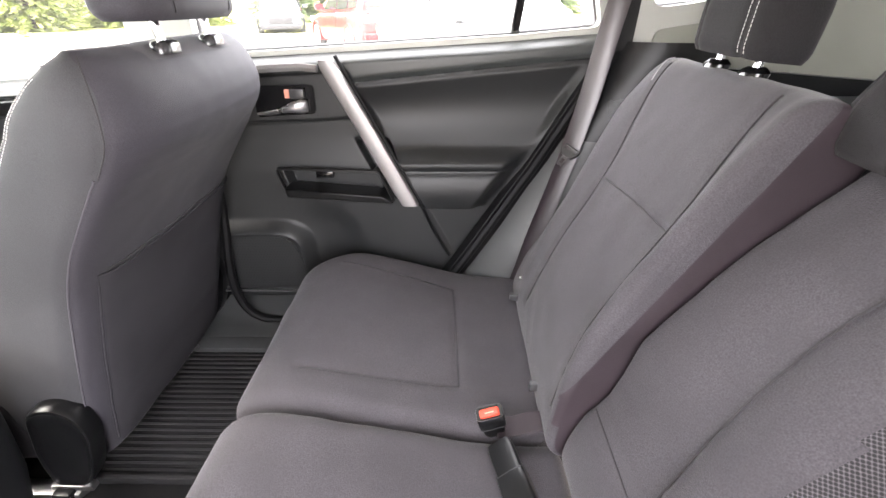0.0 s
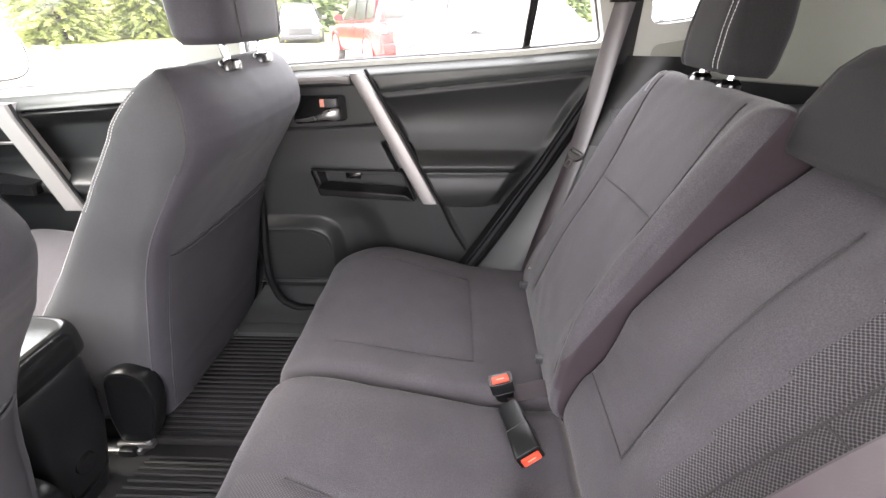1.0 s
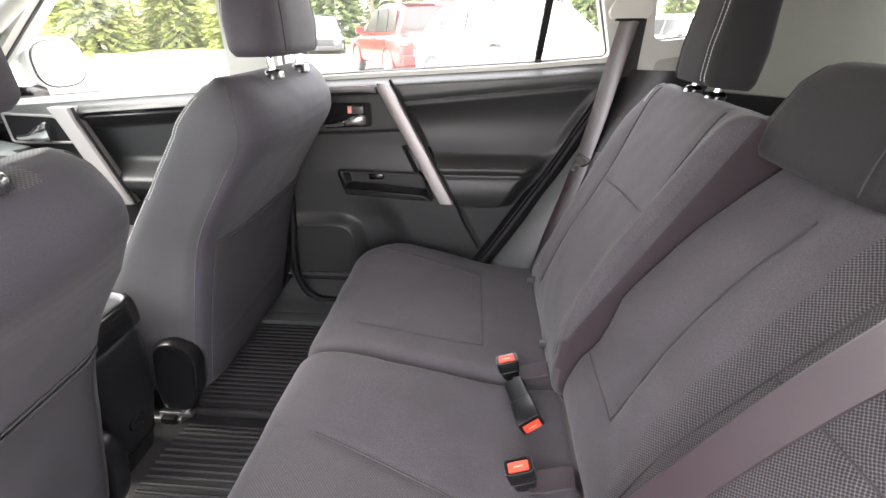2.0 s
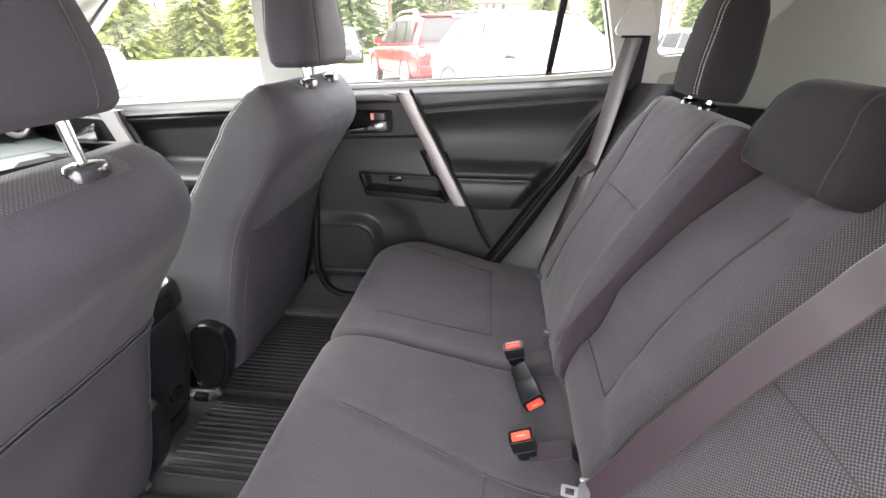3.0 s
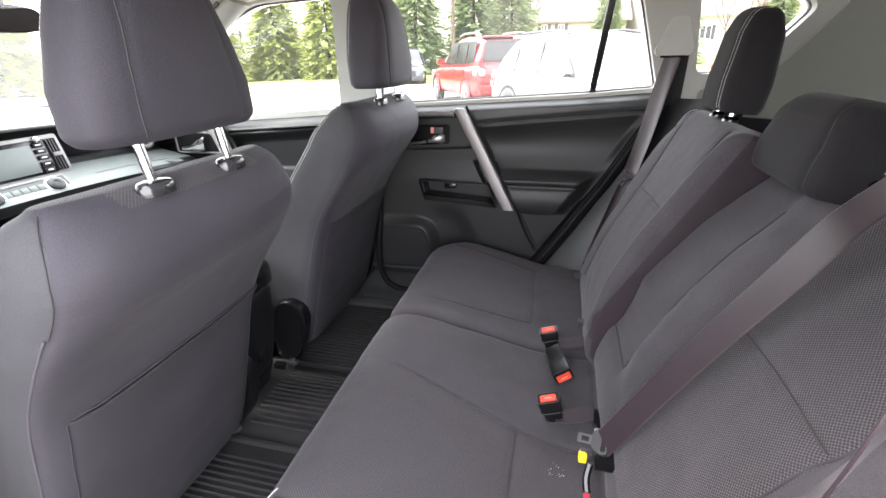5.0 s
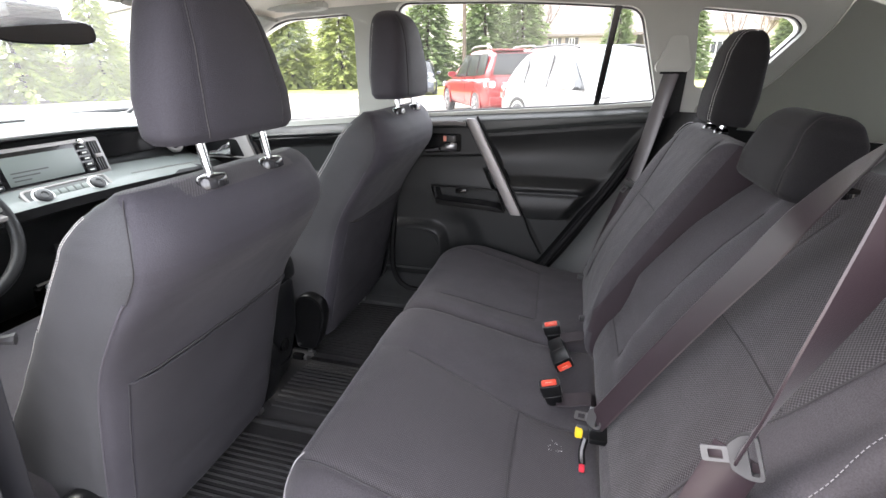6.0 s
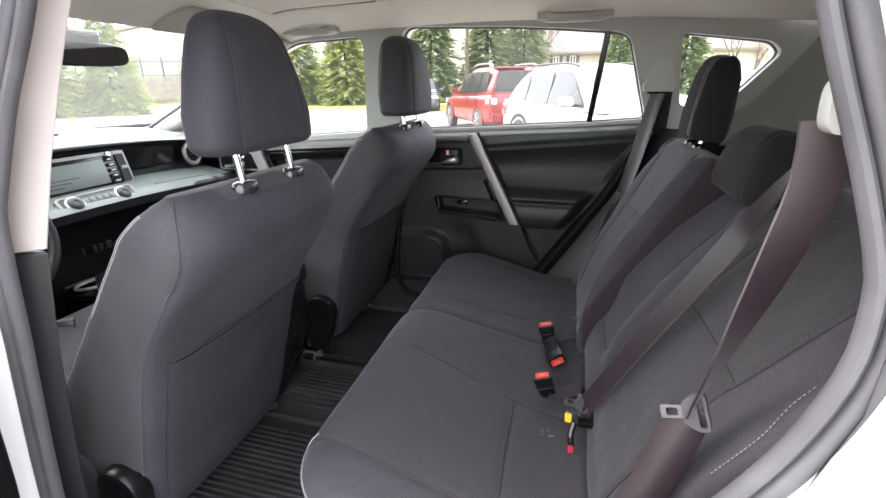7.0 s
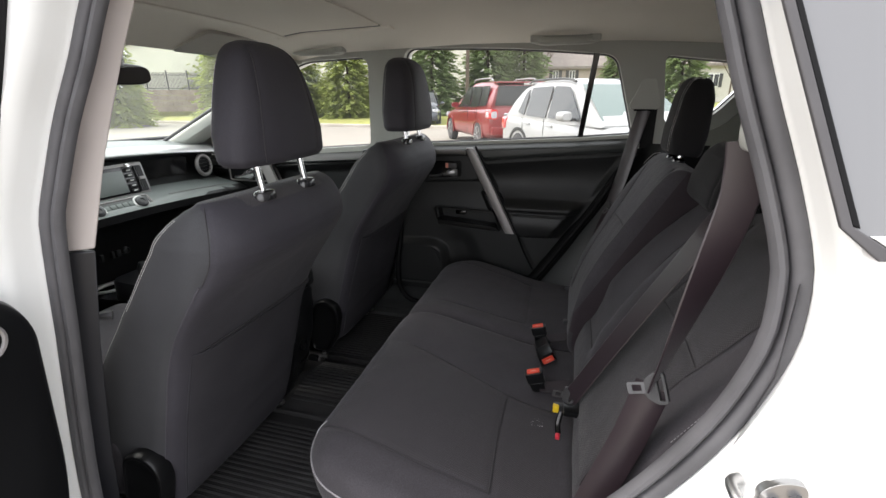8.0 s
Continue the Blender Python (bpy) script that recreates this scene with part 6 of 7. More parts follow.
# centre stack: screen with key columns, vent, climate panel
tilt = Matrix.Translation((-1.545, 0.06, 1.065)) @ pose(0, 0, 0, 0, -14, 0)
st_ = part("screen_bezel", turned(box(-0.03, 0.002, -0.21, 0.205, -0.067, 0.067, 0.010), tilt), SATIN, None, "silver-edged screen bezel")
under(st_, dash)
under(part("screen_face", turned(box(0.0, 0.004, -0.19, 0.155, -0.054, 0.054, 0.002), tilt), GLOSSY, None, "gloss black screen surround"), dash)
under(part("screen", turned(box(0.004, 0.006, -0.125, 0.105, -0.046, 0.040, 0.001), tilt), SCREEN, None, "grey screen"), dash)
for i in range(5):
    for yk in (-0.158, 0.13):
        k_ = box(0.004, 0.009, yk - 0.016, yk + 0.016, -0.050 + 0.02 * i, -0.036 + 0.02 * i, 0.002)
        under(part("key", turned(k_, tilt), PLASTIC), dash)
        under(part("key_print", turned(box(0.009, 0.0095, yk - 0.008, yk + 0.008, -0.045 + 0.02 * i, -0.041 + 0.02 * i), tilt), PRINT), dash)
for yk in (-0.158, 0.13):
    under(part("knob", turned(loft([oval((x, yk, 0.052), (0, 1, 0), (0, 0, 1), r, r, 18) for x, r in ((0.0, 0.011), (0.014, 0.010), (0.016, 0.007))]), tilt), CHROME), dash)
for i in range(3):
    under(part("screen_print", turned(box(0.006, 0.0065, -0.11, -0.06 + 0.03 * i, -0.035 + 0.012 * i, -0.031 + 0.012 * i), tilt), ARCHGREY), dash)
vent_m = tilt @ Matrix.Translation((0.0, 0.172, 0.0))
under(part("vent_well", turned(box(0.0, 0.004, -0.018, 0.018, -0.052, 0.052, 0.003), vent_m), CARPET), dash)
for i in range(4):
    under(part("vent_slat", turned(box(0.002, 0.010, -0.014 + 0.009 * i, -0.0115 + 0.009 * i, -0.05, 0.05), vent_m), GLOSSY), dash)
under(part("vent_tab", turned(box(0.008, 0.016, -0.012, 0.012, -0.006, 0.006, 0.002), vent_m), SATIN), dash)
cm = Matrix.Translation((-1.446, 0.045, 0.990)) @ pose(0, 0, 0, 0, -42, 0)
under(part("climate_panel", turned(box(-0.030, 0.006, -0.135, 0.130, -0.034, 0.030, 0.008), cm), ARCHGREY, None, "grey climate control panel"), dash)
under(part("panel_frame", turned(tube([V(0.003, y, z) for y, z in rounded([(-0.134, -0.032), (0.129, -0.032), (0.129, 0.029), (-0.134, 0.029)], 0.014)], 0.0055, 8, closed=True), cm), SATIN, None, "satin frame of the climate panel"), dash)
for yk in (-0.088, 0.085):
    under(part("climate_knob", turned(loft([oval((x, yk, 0.0), (0, 1, 0), (0, 0, 1), r, r, 24) for x, r in ((0.0, 0.024), (0.016, 0.022), (0.019, 0.018), (0.019, 0.010), (0.016, 0.008))]), cm), GRIP, None, "round climate knob"), dash)
    under(part("knob_ring", turned(tube(oval((0.006, yk, 0.0), (0, 1, 0), (0, 0, 1), 0.0265, 0.0265, 28), 0.0042, 8, closed=True), cm), DASHSILVER), dash)
for i in range(5):
    under(part("climate_key", turned(box(0.003, 0.008, -0.060 + 0.024 * i, -0.040 + 0.024 * i, -0.006, 0.014, 0.003), cm), SCREEN), dash)
# round vent at the passenger end
vm = Matrix.Translation((-1.565, 0.60, 1.068)) @ pose(0, 0, 0, 0, -8, 4)
under(part("round_vent", turned(tube(oval((0.0, 0, 0), (0, 1, 0), (0, 0, 1), 0.045, 0.045, 32), 0.009, 10, closed=True), vm), SATIN, None, "round vent with satin ring"), dash)
under(part("vent_well", turned(loft([oval((x, 0, 0), (0, 1, 0), (0, 0, 1), r, r, 28) for x, r in ((-0.03, 0.03), (-0.004, 0.04))]), vm), CARPET), dash)
for i in range(4):
    z = -0.024 + 0.016 * i
    w_ = math.sqrt(0.038 ** 2 - z * z)
    under(part("vent_slat", turned(box(-0.006, 0.008, -w_, w_, z - 0.002, z + 0.002), vm), PLASTIC), dash)
under(part("glove_tray", loft([[V(-1.598 + dx, y, z) for y, z in rounded([(0.28, 1.045), (0.53, 1.04), (0.53, 1.115), (0.28, 1.125)], 0.015)] for dx in (-0.02, 0.004)]), GLOSSY, None, "gloss black recess over the ledge"), dash)
for y, w in ((0.055, 0.006), (0.078, 0.009), (0.012, 0.006)):
    under(part("lower_switch", box(-1.570, -1.548, y - w, y + w, 0.780, 0.808, 0.003), ARCHGREY), dash)
under(part("lower_knob", loft([oval((-1.565 + dx, 0.112, 0.796), (0, 1, 0), (0, 0, 1), r, r, 20) for dx, r in ((0, 0.016), (0.016, 0.015), (0.018, 0.011), (0.012, 0.009))]), ARCHGREY), dash)
under(part("defrost_slot", box(-1.72, -1.66, -0.10, 0.12, 1.190, 1.2005, 0.003), GLOSSY), dash)

# steering wheel
sw = thing("steering_wheel", "black leather steering wheel", "steering wheel", at=(-1.36, -0.38, 0.9))
wm = Matrix.Translation((-1.36, -0.378, 0.985)) @ pose(0, 0, 0, 0, 66, 0)
under(part("rim", turned(tube(oval((0, 0, 0), (1, 0, 0), (0, 1, 0), 0.182, 0.182, 56), 0.0155, 12, closed=True), wm), SOFT), sw)
under(part("hub", turned(loft([oval((0, 0, z), (1, 0, 0), (0, 1, 0), a, a * 1.15, 28, 3) for z, a in ((-0.04, 0.05), (-0.01, 0.075), (0.02, 0.07), (0.03, 0.05))]), wm), PLASTIC), sw)
for a in (0.15, math.pi - 0.15, -math.pi / 2 + 1.57):
    d = V(math.cos(a + 1.57), math.sin(a + 1.57), 0)
    under(part("spoke", turned(tube([d * 0.06, d * 0.175], 0.017, 8, flat=0.6), wm), SATIN), sw)
under(part("column", tube([(-1.38, -0.378, 0.97), (-1.6, -0.378, 0.87)], 0.05, 14), PLASTIC), sw)

# ---- overhead: mirror, visors, handles, lamp ----
mir = thing("inside_mirror", "black framed inside rear-view mirror", "mirror", at=(-1.32, 0.02, 1.45))
mm = Matrix.Translation((-1.32, 0.022, 1.446)) @ pose(0, 0, 0, 0, -6, -14)
under(part("shell", turned(loft([oval((x, 0, 0), (0, 1, 0), (0, 0, 1), a, b, 36, 3.6) for x, a, b in ((-0.03, 0.08, 0.018), (-0.02, 0.112, 0.029), (0.0, 0.121, 0.034), (0.004, 0.119, 0.032))]), mm), GLOSSY), mir)
under(part("mirror_glass", turned(loft([oval((x, 0, 0), (0, 1, 0), (0, 0, 1), 0.117, 0.030, 36, 3.6) for x in (0.004, 0.006)]), mm), DARKMIRROR, None, "mirror glass"), mir)
under(part("stalk", tube([(-1.34, 0.022, 1.46), (-1.37, 0.022, 1.52)], 0.012, 10), GLOSSY), mir)
under(part("sensor_box", box(-1.45, -1.33, -0.05, 0.09, 1.475, 1.515, 0.01), GLOSSY), mir)
for y0 in (0.15, -0.60):
    vz = thing("sun_visor", "pale cloth sun visor folded against the roof", "sun visor", "sun visors", at=(-1.1, y0, 1.54))
    vb = loft([[V(x, y, 1.520 + 0.335 * (x + 1.196) + o) for x, y in rounded([(-1.196, y0), (-1.196, y0 + 0.45), (-1.04, y0 + 0.43), (-1.04, y0 + 0.01)], 0.025)] for o in (0.0, 0.002, 0.009, 0.011)])
    under(part("panel", vb, VISOR), vz)
    under(part("pivot", tube([(-1.19, y0 + 0.02, 1.528), (-1.19, y0 + 0.42, 1.528)], 0.006, 8), BEIGE), vz)


def grab_handle(x0, x1, y, z, sgn, label):
    g = thing("grab_handle", label, "grab handle", "grab handles", at=((x0 + x1) / 2, y, z))
    ln_ = smooth_path([V(x0, y + 0.03 * sgn, z + 0.02), V(x0 + 0.02, y, z), V(x0 + 0.05, y - 0.02 * sgn, z - 0.012), V((x0 + x1) / 2, y - 0.025 * sgn, z - 0.014), V(x1 - 0.05, y - 0.02 * sgn, z - 0.012), V(x1 - 0.02, y, z), V(x1, y + 0.03 * sgn, z + 0.02)], 0.01)
    under(part("grip", tube([p + V(0, 0.016 * sgn, 0.006) for p in ln_], 0.011, 10, flat=0.7), BEIGE), g)
    under(part("plate", loft([oval(((x0 + x1) / 2, y + dy * sgn, z + 0.012), (1, 0, 0), (0, -0.35 * sgn, 1), a, b, 32, 5) for dy, a, b in ((0.05, (x1 - x0) / 2, 0.030), (0.012, (x1 - x0) / 2, 0.030), (0.008, (x1 - x0) / 2 - 0.006, 0.025))]), BEIGE), g)
    for xx in (x0 + 0.015, x1 - 0.015):
        under(part("foot", box(xx - 0.022, xx + 0.022, *sorted((y + 0.004 * sgn, y + 0.045 * sgn)), z - 0.012, z + 0.03, 0.008), BEIGE), g)


grab_handle(-1.05, -0.80, 0.60, 1.555, 1, "pale folding grab handle over the front passenger window")
grab_handle(-0.04, 0.19, 0.60, 1.565, 1, "pale folding grab handle over the rear window")
ml = thing("headliner_lamp", "small dark lamp in the headliner", "lamp", at=(-0.96, 0.045, 1.6))
under(part("lens", box(-0.985, -0.935, 0.01, 0.08, 1.600, 1.606, 0.003), PLASTIC), ml)


# ---- outside: parking lot, lawn, trees, houses, cars ----
EYE_XY = Vector((0.13, -1.2))


def spot(bearing, dist):
    """A place by its bearing from the doorway, in degrees to the car's rear, and its distance."""
    a = radians(bearing)
    return EYE_XY + Vector((math.sin(a), math.cos(a))) * dist


tagged(part("ground", loft([[V(x, y, 0) for x in (-900, -200, -40, 0, 40, 200, 900)] for y in (-900, -200, -40, 0, 40, 200, 900)], closed=False), ASPHALT), "worn grey-tan asphalt of the parking lot", "ground", kind="structure")


def kerb_y(x):
    return 20.0 - 0.10 * (x + 10)


rows = []
for j in range(14):
    f = j / 13
    rows.append([V(x, kerb_y(x) + 0.18 + f * f * 300, 0.13 + 1.3 * step(0.02, 0.60, f) + 0.05 * noise.noise(V(x * 0.2, f * 9, 0))) for x in np.linspace(-160, 120, 90)])
tagged(part("lawn", loft(rows, closed=False), LAWN), "patchy spring lawn rising behind the kerb", "lawn", kind="structure")
tagged(part("kerb", loft([[V(x, kerb_y(x), -0.05), V(x, kerb_y(x), 0.12), V(x, kerb_y(x) + 0.03, 0.15), V(x, kerb_y(x) + 0.20, 0.15), V(x, kerb_y(x) + 0.2, -0.05)] for x in np.linspace(-160, 120, 60)]), KERB), "pale concrete kerb", "kerb", kind="structure")


def spruce(seed, height, spread, mat):
    """A spruce: trunk, drooping whorls of branches, each hung with small needle sprays."""
    rnd = random.Random(seed)
    t = thing("spruce_tree", "dense green spruce tree on the lawn", "tree", "spruce trees")
    part("trunk", tube([(0, 0, 0), (0, 0, height * 0.5), (0, 0, height * 0.97)], [0.035 * height * 0.5, 0.02 * height * 0.5, 0.01], 8), BARK, t)
    verts, faces = [], []
    z = 0.25
    while z < height * 0.985:
        f = z / height
        reach = spread * (1 - f) ** 0.75 * (0.85 + 0.3 * rnd.random()) + 0.08
        k = max(7, int(17 * (1 - f) + 6))
        a0 = rnd.random() * 6.3
        for i in range(k):
            a = a0 + 6.283 * i / k + rnd.uniform(-0.25, 0.25)
            r = reach * rnd.uniform(0.72, 1.08)
            d = Vector((math.cos(a), math.sin(a), 0))
            s = Vector((-d.y, d.x, 0))
            rise = 0.25 * f - 0.12
            m = max(3, int(r / 0.115))
            for q in range(m):
                u = 0.35 + 0.65 * (q + 0.6) / m
                c = d * (r * u) + Vector((0, 0, z + r * u * rise - 0.12 * r * u * u + rnd.uniform(-0.05, 0.05)))
                for sd_ in (-1, 1, 0):
                    ln_ = (0.10 + 0.22 * (1 - u * 0.6)) * rnd.uniform(0.7, 1.2)
                    dirn = (d * rnd.uniform(0.5, 0.9) + s * sd_ * rnd.uniform(0.5, 1.0) + Vector((0, 0, rnd.uniform(-0.35, 0.25)))).normalized()
                    wv = dirn.cross(Vector((rnd.uniform(-0.4, 0.4), rnd.uniform(-0.4, 0.4), 1))).normalized() * rnd.uniform(0.045, 0.075)
                    n0 = len(verts)
                    tip = c + dirn * ln_
                    dip = Vector((0, 0, -rnd.uniform(0.02, 0.06)))
                    verts += [c - wv * 0.6, c + wv * 0.6, c + dirn * ln_ * 0.55 + wv + dip, tip + dip, c + dirn * ln_ * 0.55 - wv + dip]
                    faces.append((n0, n0 + 1, n0 + 2, n0 + 3, n0 + 4))
        z += (0.10 + 0.08 * (1 - f)) * (height / 6) ** 0.5
    me = bpy.data.meshes.new("crown")
    me.from_pydata([tuple(v) for v in verts], [], faces)
    me.materials.append(mat)
    c_ = new("crown", me)
    c_.parent = t
    c_["kind"] = "stuff"
    return t


sp_a = spruce(3, 6.4, 2.25, NEEDLE)
sp_b = spruce(8, 8.6, 2.3, NEEDLE_B)
sp_a.location = (*spot(-26.8, 30.0), 0.12)
sp_b.location = (*spot(-16.9, 31.0), 0.15)
TREES = [(sp_a, -32.3, 32.0, 1.05, 40), (sp_a, -39.2, 31.0, 1.15, 100), (sp_a, -42.3, 50.0, 1.15, 170), (sp_a, -49.9, 30.0, 0.85, 250), (sp_a, -56.0, 30.0, 1.1, 20), (sp_b, -10.4, 32.0, 1.0, 80), (sp_b, -6.2, 33.5, 1.0, 200),
         (sp_b, 4.1, 42.0, 0.85, 310), (sp_b, 10.6, 36.0, 0.9, 130), (sp_a, -62.0, 30.0, 1.1, 10), (sp_b, 19.5, 40.0, 0.75, 70)]
for src, b_, d_, s_, r_ in TREES:
    p = spot(b_, d_)
    c_ = copy_thing(src, pose(p.x, p.y, 0.15, 0, 0, r_))
    c_.scale = (s_, s_, s_)


def bare_tree(bearing, dist, h, seed):
    rnd = random.Random(seed)
    p = spot(bearing, dist)
    t = thing("bare_tree", "leafless young tree with fine upright branches", "tree", "bare trees", at=(p.x, p.y, 0.3))
    bm_ = bmesh.new()

    def grow(a, d, ln_, r, lvl):
        b = a + d * ln_
        tube([a, (a + b) / 2 + Vector((rnd.uniform(-1, 1), rnd.uniform(-1, 1), 0)) * ln_ * 0.04, b], [r, r * 0.8, r * 0.55], 5, bm=bm_)
        if lvl:
            for _ in range(4 if lvl > 1 else 3):
                dd = (d + Vector((rnd.uniform(-0.7, 0.7), rnd.uniform(-0.7, 0.7), rnd.uniform(0.1, 0.5)))).normalized()
                grow(a + (b - a) * rnd.uniform(0.55, 1.0), dd, ln_ * rnd.uniform(0.55, 0.75), r * 0.5, lvl - 1)
    grow(Vector((0, 0, 0)), Vector((0, 0, 1)), h * 0.4, 0.07, 4)
    part("branches", bm_, BARK, t)


bare_tree(-4.2, 38, 7.5, 5)
bare_tree(15.2, 34, 6.5, 9)
bare_tree(17.0, 38, 6.0, 12)


def house(bearing, dist, w, d, h, rise, turn, wall, label, windows):
    p = spot(bearing, dist)
    hs = thing("house", label, "house", "houses", at=(p.x, p.y, 0))
    m = Matrix.Translation((p.x, p.y, 0)) @ pose(0, 0, 0, 0, 0, turn)
    bm_ = loft([[m @ V(x, y, z) for y, z in ((0, 0), (d, 0), (d, h), (d / 2, h + rise), (0, h))] for x in (-w / 2, w / 2)])
    under(part("wall", bm_, wall, None, smooth=False), hs)
    for y0, y1, z0, z1 in ((-0.5, d / 2, h - 0.5 * rise / (d / 2) * 0.5, h + rise), (d + 0.5, d / 2, h - 0.5 * rise / (d / 2) * 0.5, h + rise)):
        rf = loft([[m @ V(x, y0, z0 + 0.02), m @ V(x, y1, z1 + 0.02), m @ V(x, y1, z1 + 0.25), m @ V(x, y0, z0 + 0.25)] for x in (-w / 2 - 0.4, w / 2 + 0.4)])
        under(part("roof", rf, ROOFING, None, smooth=False), hs)
    # clapboard lines
    bl = bmesh.new()
    for i in range(int(h / 0.45)):
        box(-w / 2 - 0.01, w / 2 + 0.01, -0.03, 0, 0.45 * i, 0.45 * i + 0.05, bm=bl)
    under(part("siding_board", turned(bl, m), wall, None, smooth=False), hs)
    for wx, wz, ww, wh in windows:
        wn_ = under(part("window", turned(box(wx - ww / 2, wx + ww / 2, -0.10, -0.02, wz, wz + wh, 0.02), m), PRINT, None, "white framed window", smooth=False), hs)
        for k in (-1, 1):
            pn = part("pane", turned(box(wx + k * ww / 4 - ww / 4 + 0.06, wx + k * ww / 4 + ww / 4 - 0.06, -0.12, -0.10, wz + 0.08, wz + wh - 0.08), m), CARGLASS, None, smooth=False)
            pn.parent = wn_
            sh = part("shutter", turned(box(wx + k * (ww / 2 + 0.19) - 0.15, wx + k * (ww / 2 + 0.19) + 0.15, -0.09, -0.02, wz, wz + wh), m), IRON, None, "dark shutter", smooth=False)
            under(sh, hs)
    return hs


house(-2.0, 50, 14, 10, 4.2, 4.0, 4, STUCCO, "beige sided house with dark shutters behind the lot", [(-0.5, 3.0, 0.55, 0.9), (1.1, 3.0, 0.55, 0.9), (-4.5, 1.2, 1.0, 1.3), (5.0, 1.2, 1.0, 1.3)])
house(-14.5, 44, 9, 10, 9.0, 3.0, -12, PALEWALL, "tall cream sided building behind the spruces", [(2.4, 2.2, 1.0, 1.3), (-2.4, 5.4, 1.0, 1.3)])
house(-31.0, 55, 16, 12, 9.0, 3.0, -30, PALEWALL, "tall cream sided building behind the spruces", [(-3, 2.5, 1.2, 1.4), (1, 2.5, 1.2, 1.4), (5, 2.5, 1.2, 1.4)])
house(-47, 66, 34, 12, 5.6, 1.6, -47, PALEWALL, "long cream sided building beyond the fence", [(-8, 3.6, 1.2, 1.4), (6, 3.6, 1.2, 1.4)])
house(13.5, 52, 11, 10, 4.2, 3.6, 16, PALEWALL, "pale gabled house past the lot", [(0, 2.2, 1.1, 1.2)])
house(25, 60, 20, 10, 5.0, 3.6, 22, STUCCO, "beige house past the lot", [(0, 2.6, 1.1, 1.2)])
lp = spot(-12.75, 27)
pole_ = thing("utility_pole", "tall grey wooden utility pole", "pole", at=(lp.x, lp.y, 0.2))
under(part("shaft", tube([(lp.x, lp.y, 0.1), (lp.x, lp.y, 9)], [0.11, 0.08], 10), BARK), pole_)

# retaining wall with an iron fence
fw = thing("retaining_wall", "brown block retaining wall behind the lawn", "retaining wall", at=(*spot(-45, 37), 0))
a_, b_ = spot(-56, 41), spot(-34, 37)
dv = (b_ - a_)
nblk = 26
for r_ in range(4):
    for i in range(nblk):
        f0, f1 = (i + 0.5 * (r_ % 2)) / nblk, (i + 0.5 * (r_ % 2) + 0.97) / nblk
        q0, q1 = a_ + dv * f0, a_ + dv * f1
        nn = Vector((dv.y, -dv.x)).normalized() * (0.18 - 0.03 * r_)
        bmk = loft([[V(q.x, q.y, 0.55 + 0.36 * r_), V(q.x + nn.x, q.y + nn.y, 0.55 + 0.36 * r_), V(q.x + nn.x, q.y + nn.y, 0.89 + 0.36 * r_), V(q.x, q.y, 0.89 + 0.36 * r_)] for q in (q0, q1)])
        under(part("block", bmk, STONE, None, smooth=False), fw)
under(part("core", loft([[V(q.x, q.y + 0.1, -0.2), V(q.x, q.y + 0.1, 1.95), V(q.x, q.y + 60, 2.2), V(q.x, q.y + 60, -0.2)] for q in (a_, b_)]), LAWN, None, smooth=False), fw)
fence = thing("iron_fence", "black iron picket fence on the retaining wall", "fence", at=(a_.x, a_.y, 1.95))
bm = bmesh.new()
for i in range(180):
    q = a_ + dv * (i / 179)
    box(q.x - 0.017, q.x + 0.017, q.y + 0.185, q.y + 0.217, 1.9, 3.12, bm=bm)
pk = under(part("pickets", bm, IRON, None, smooth=False), fence)
pk["kind"] = "stuff"
for z in (2.08, 2.95):
    under(part("rail", tube([(a_.x, a_.y + 0.2, z), (b_.x, b_.y + 0.2, z)], 0.022, 6), IRON), fence)
for i in range(0, 13):
    q = a_ + dv * (i / 12)
    under(part("post", box(q.x - 0.035, q.x + 0.035, q.y + 0.165, q.y + 0.235, 1.9, 3.25), IRON, None, smooth=False), fence)


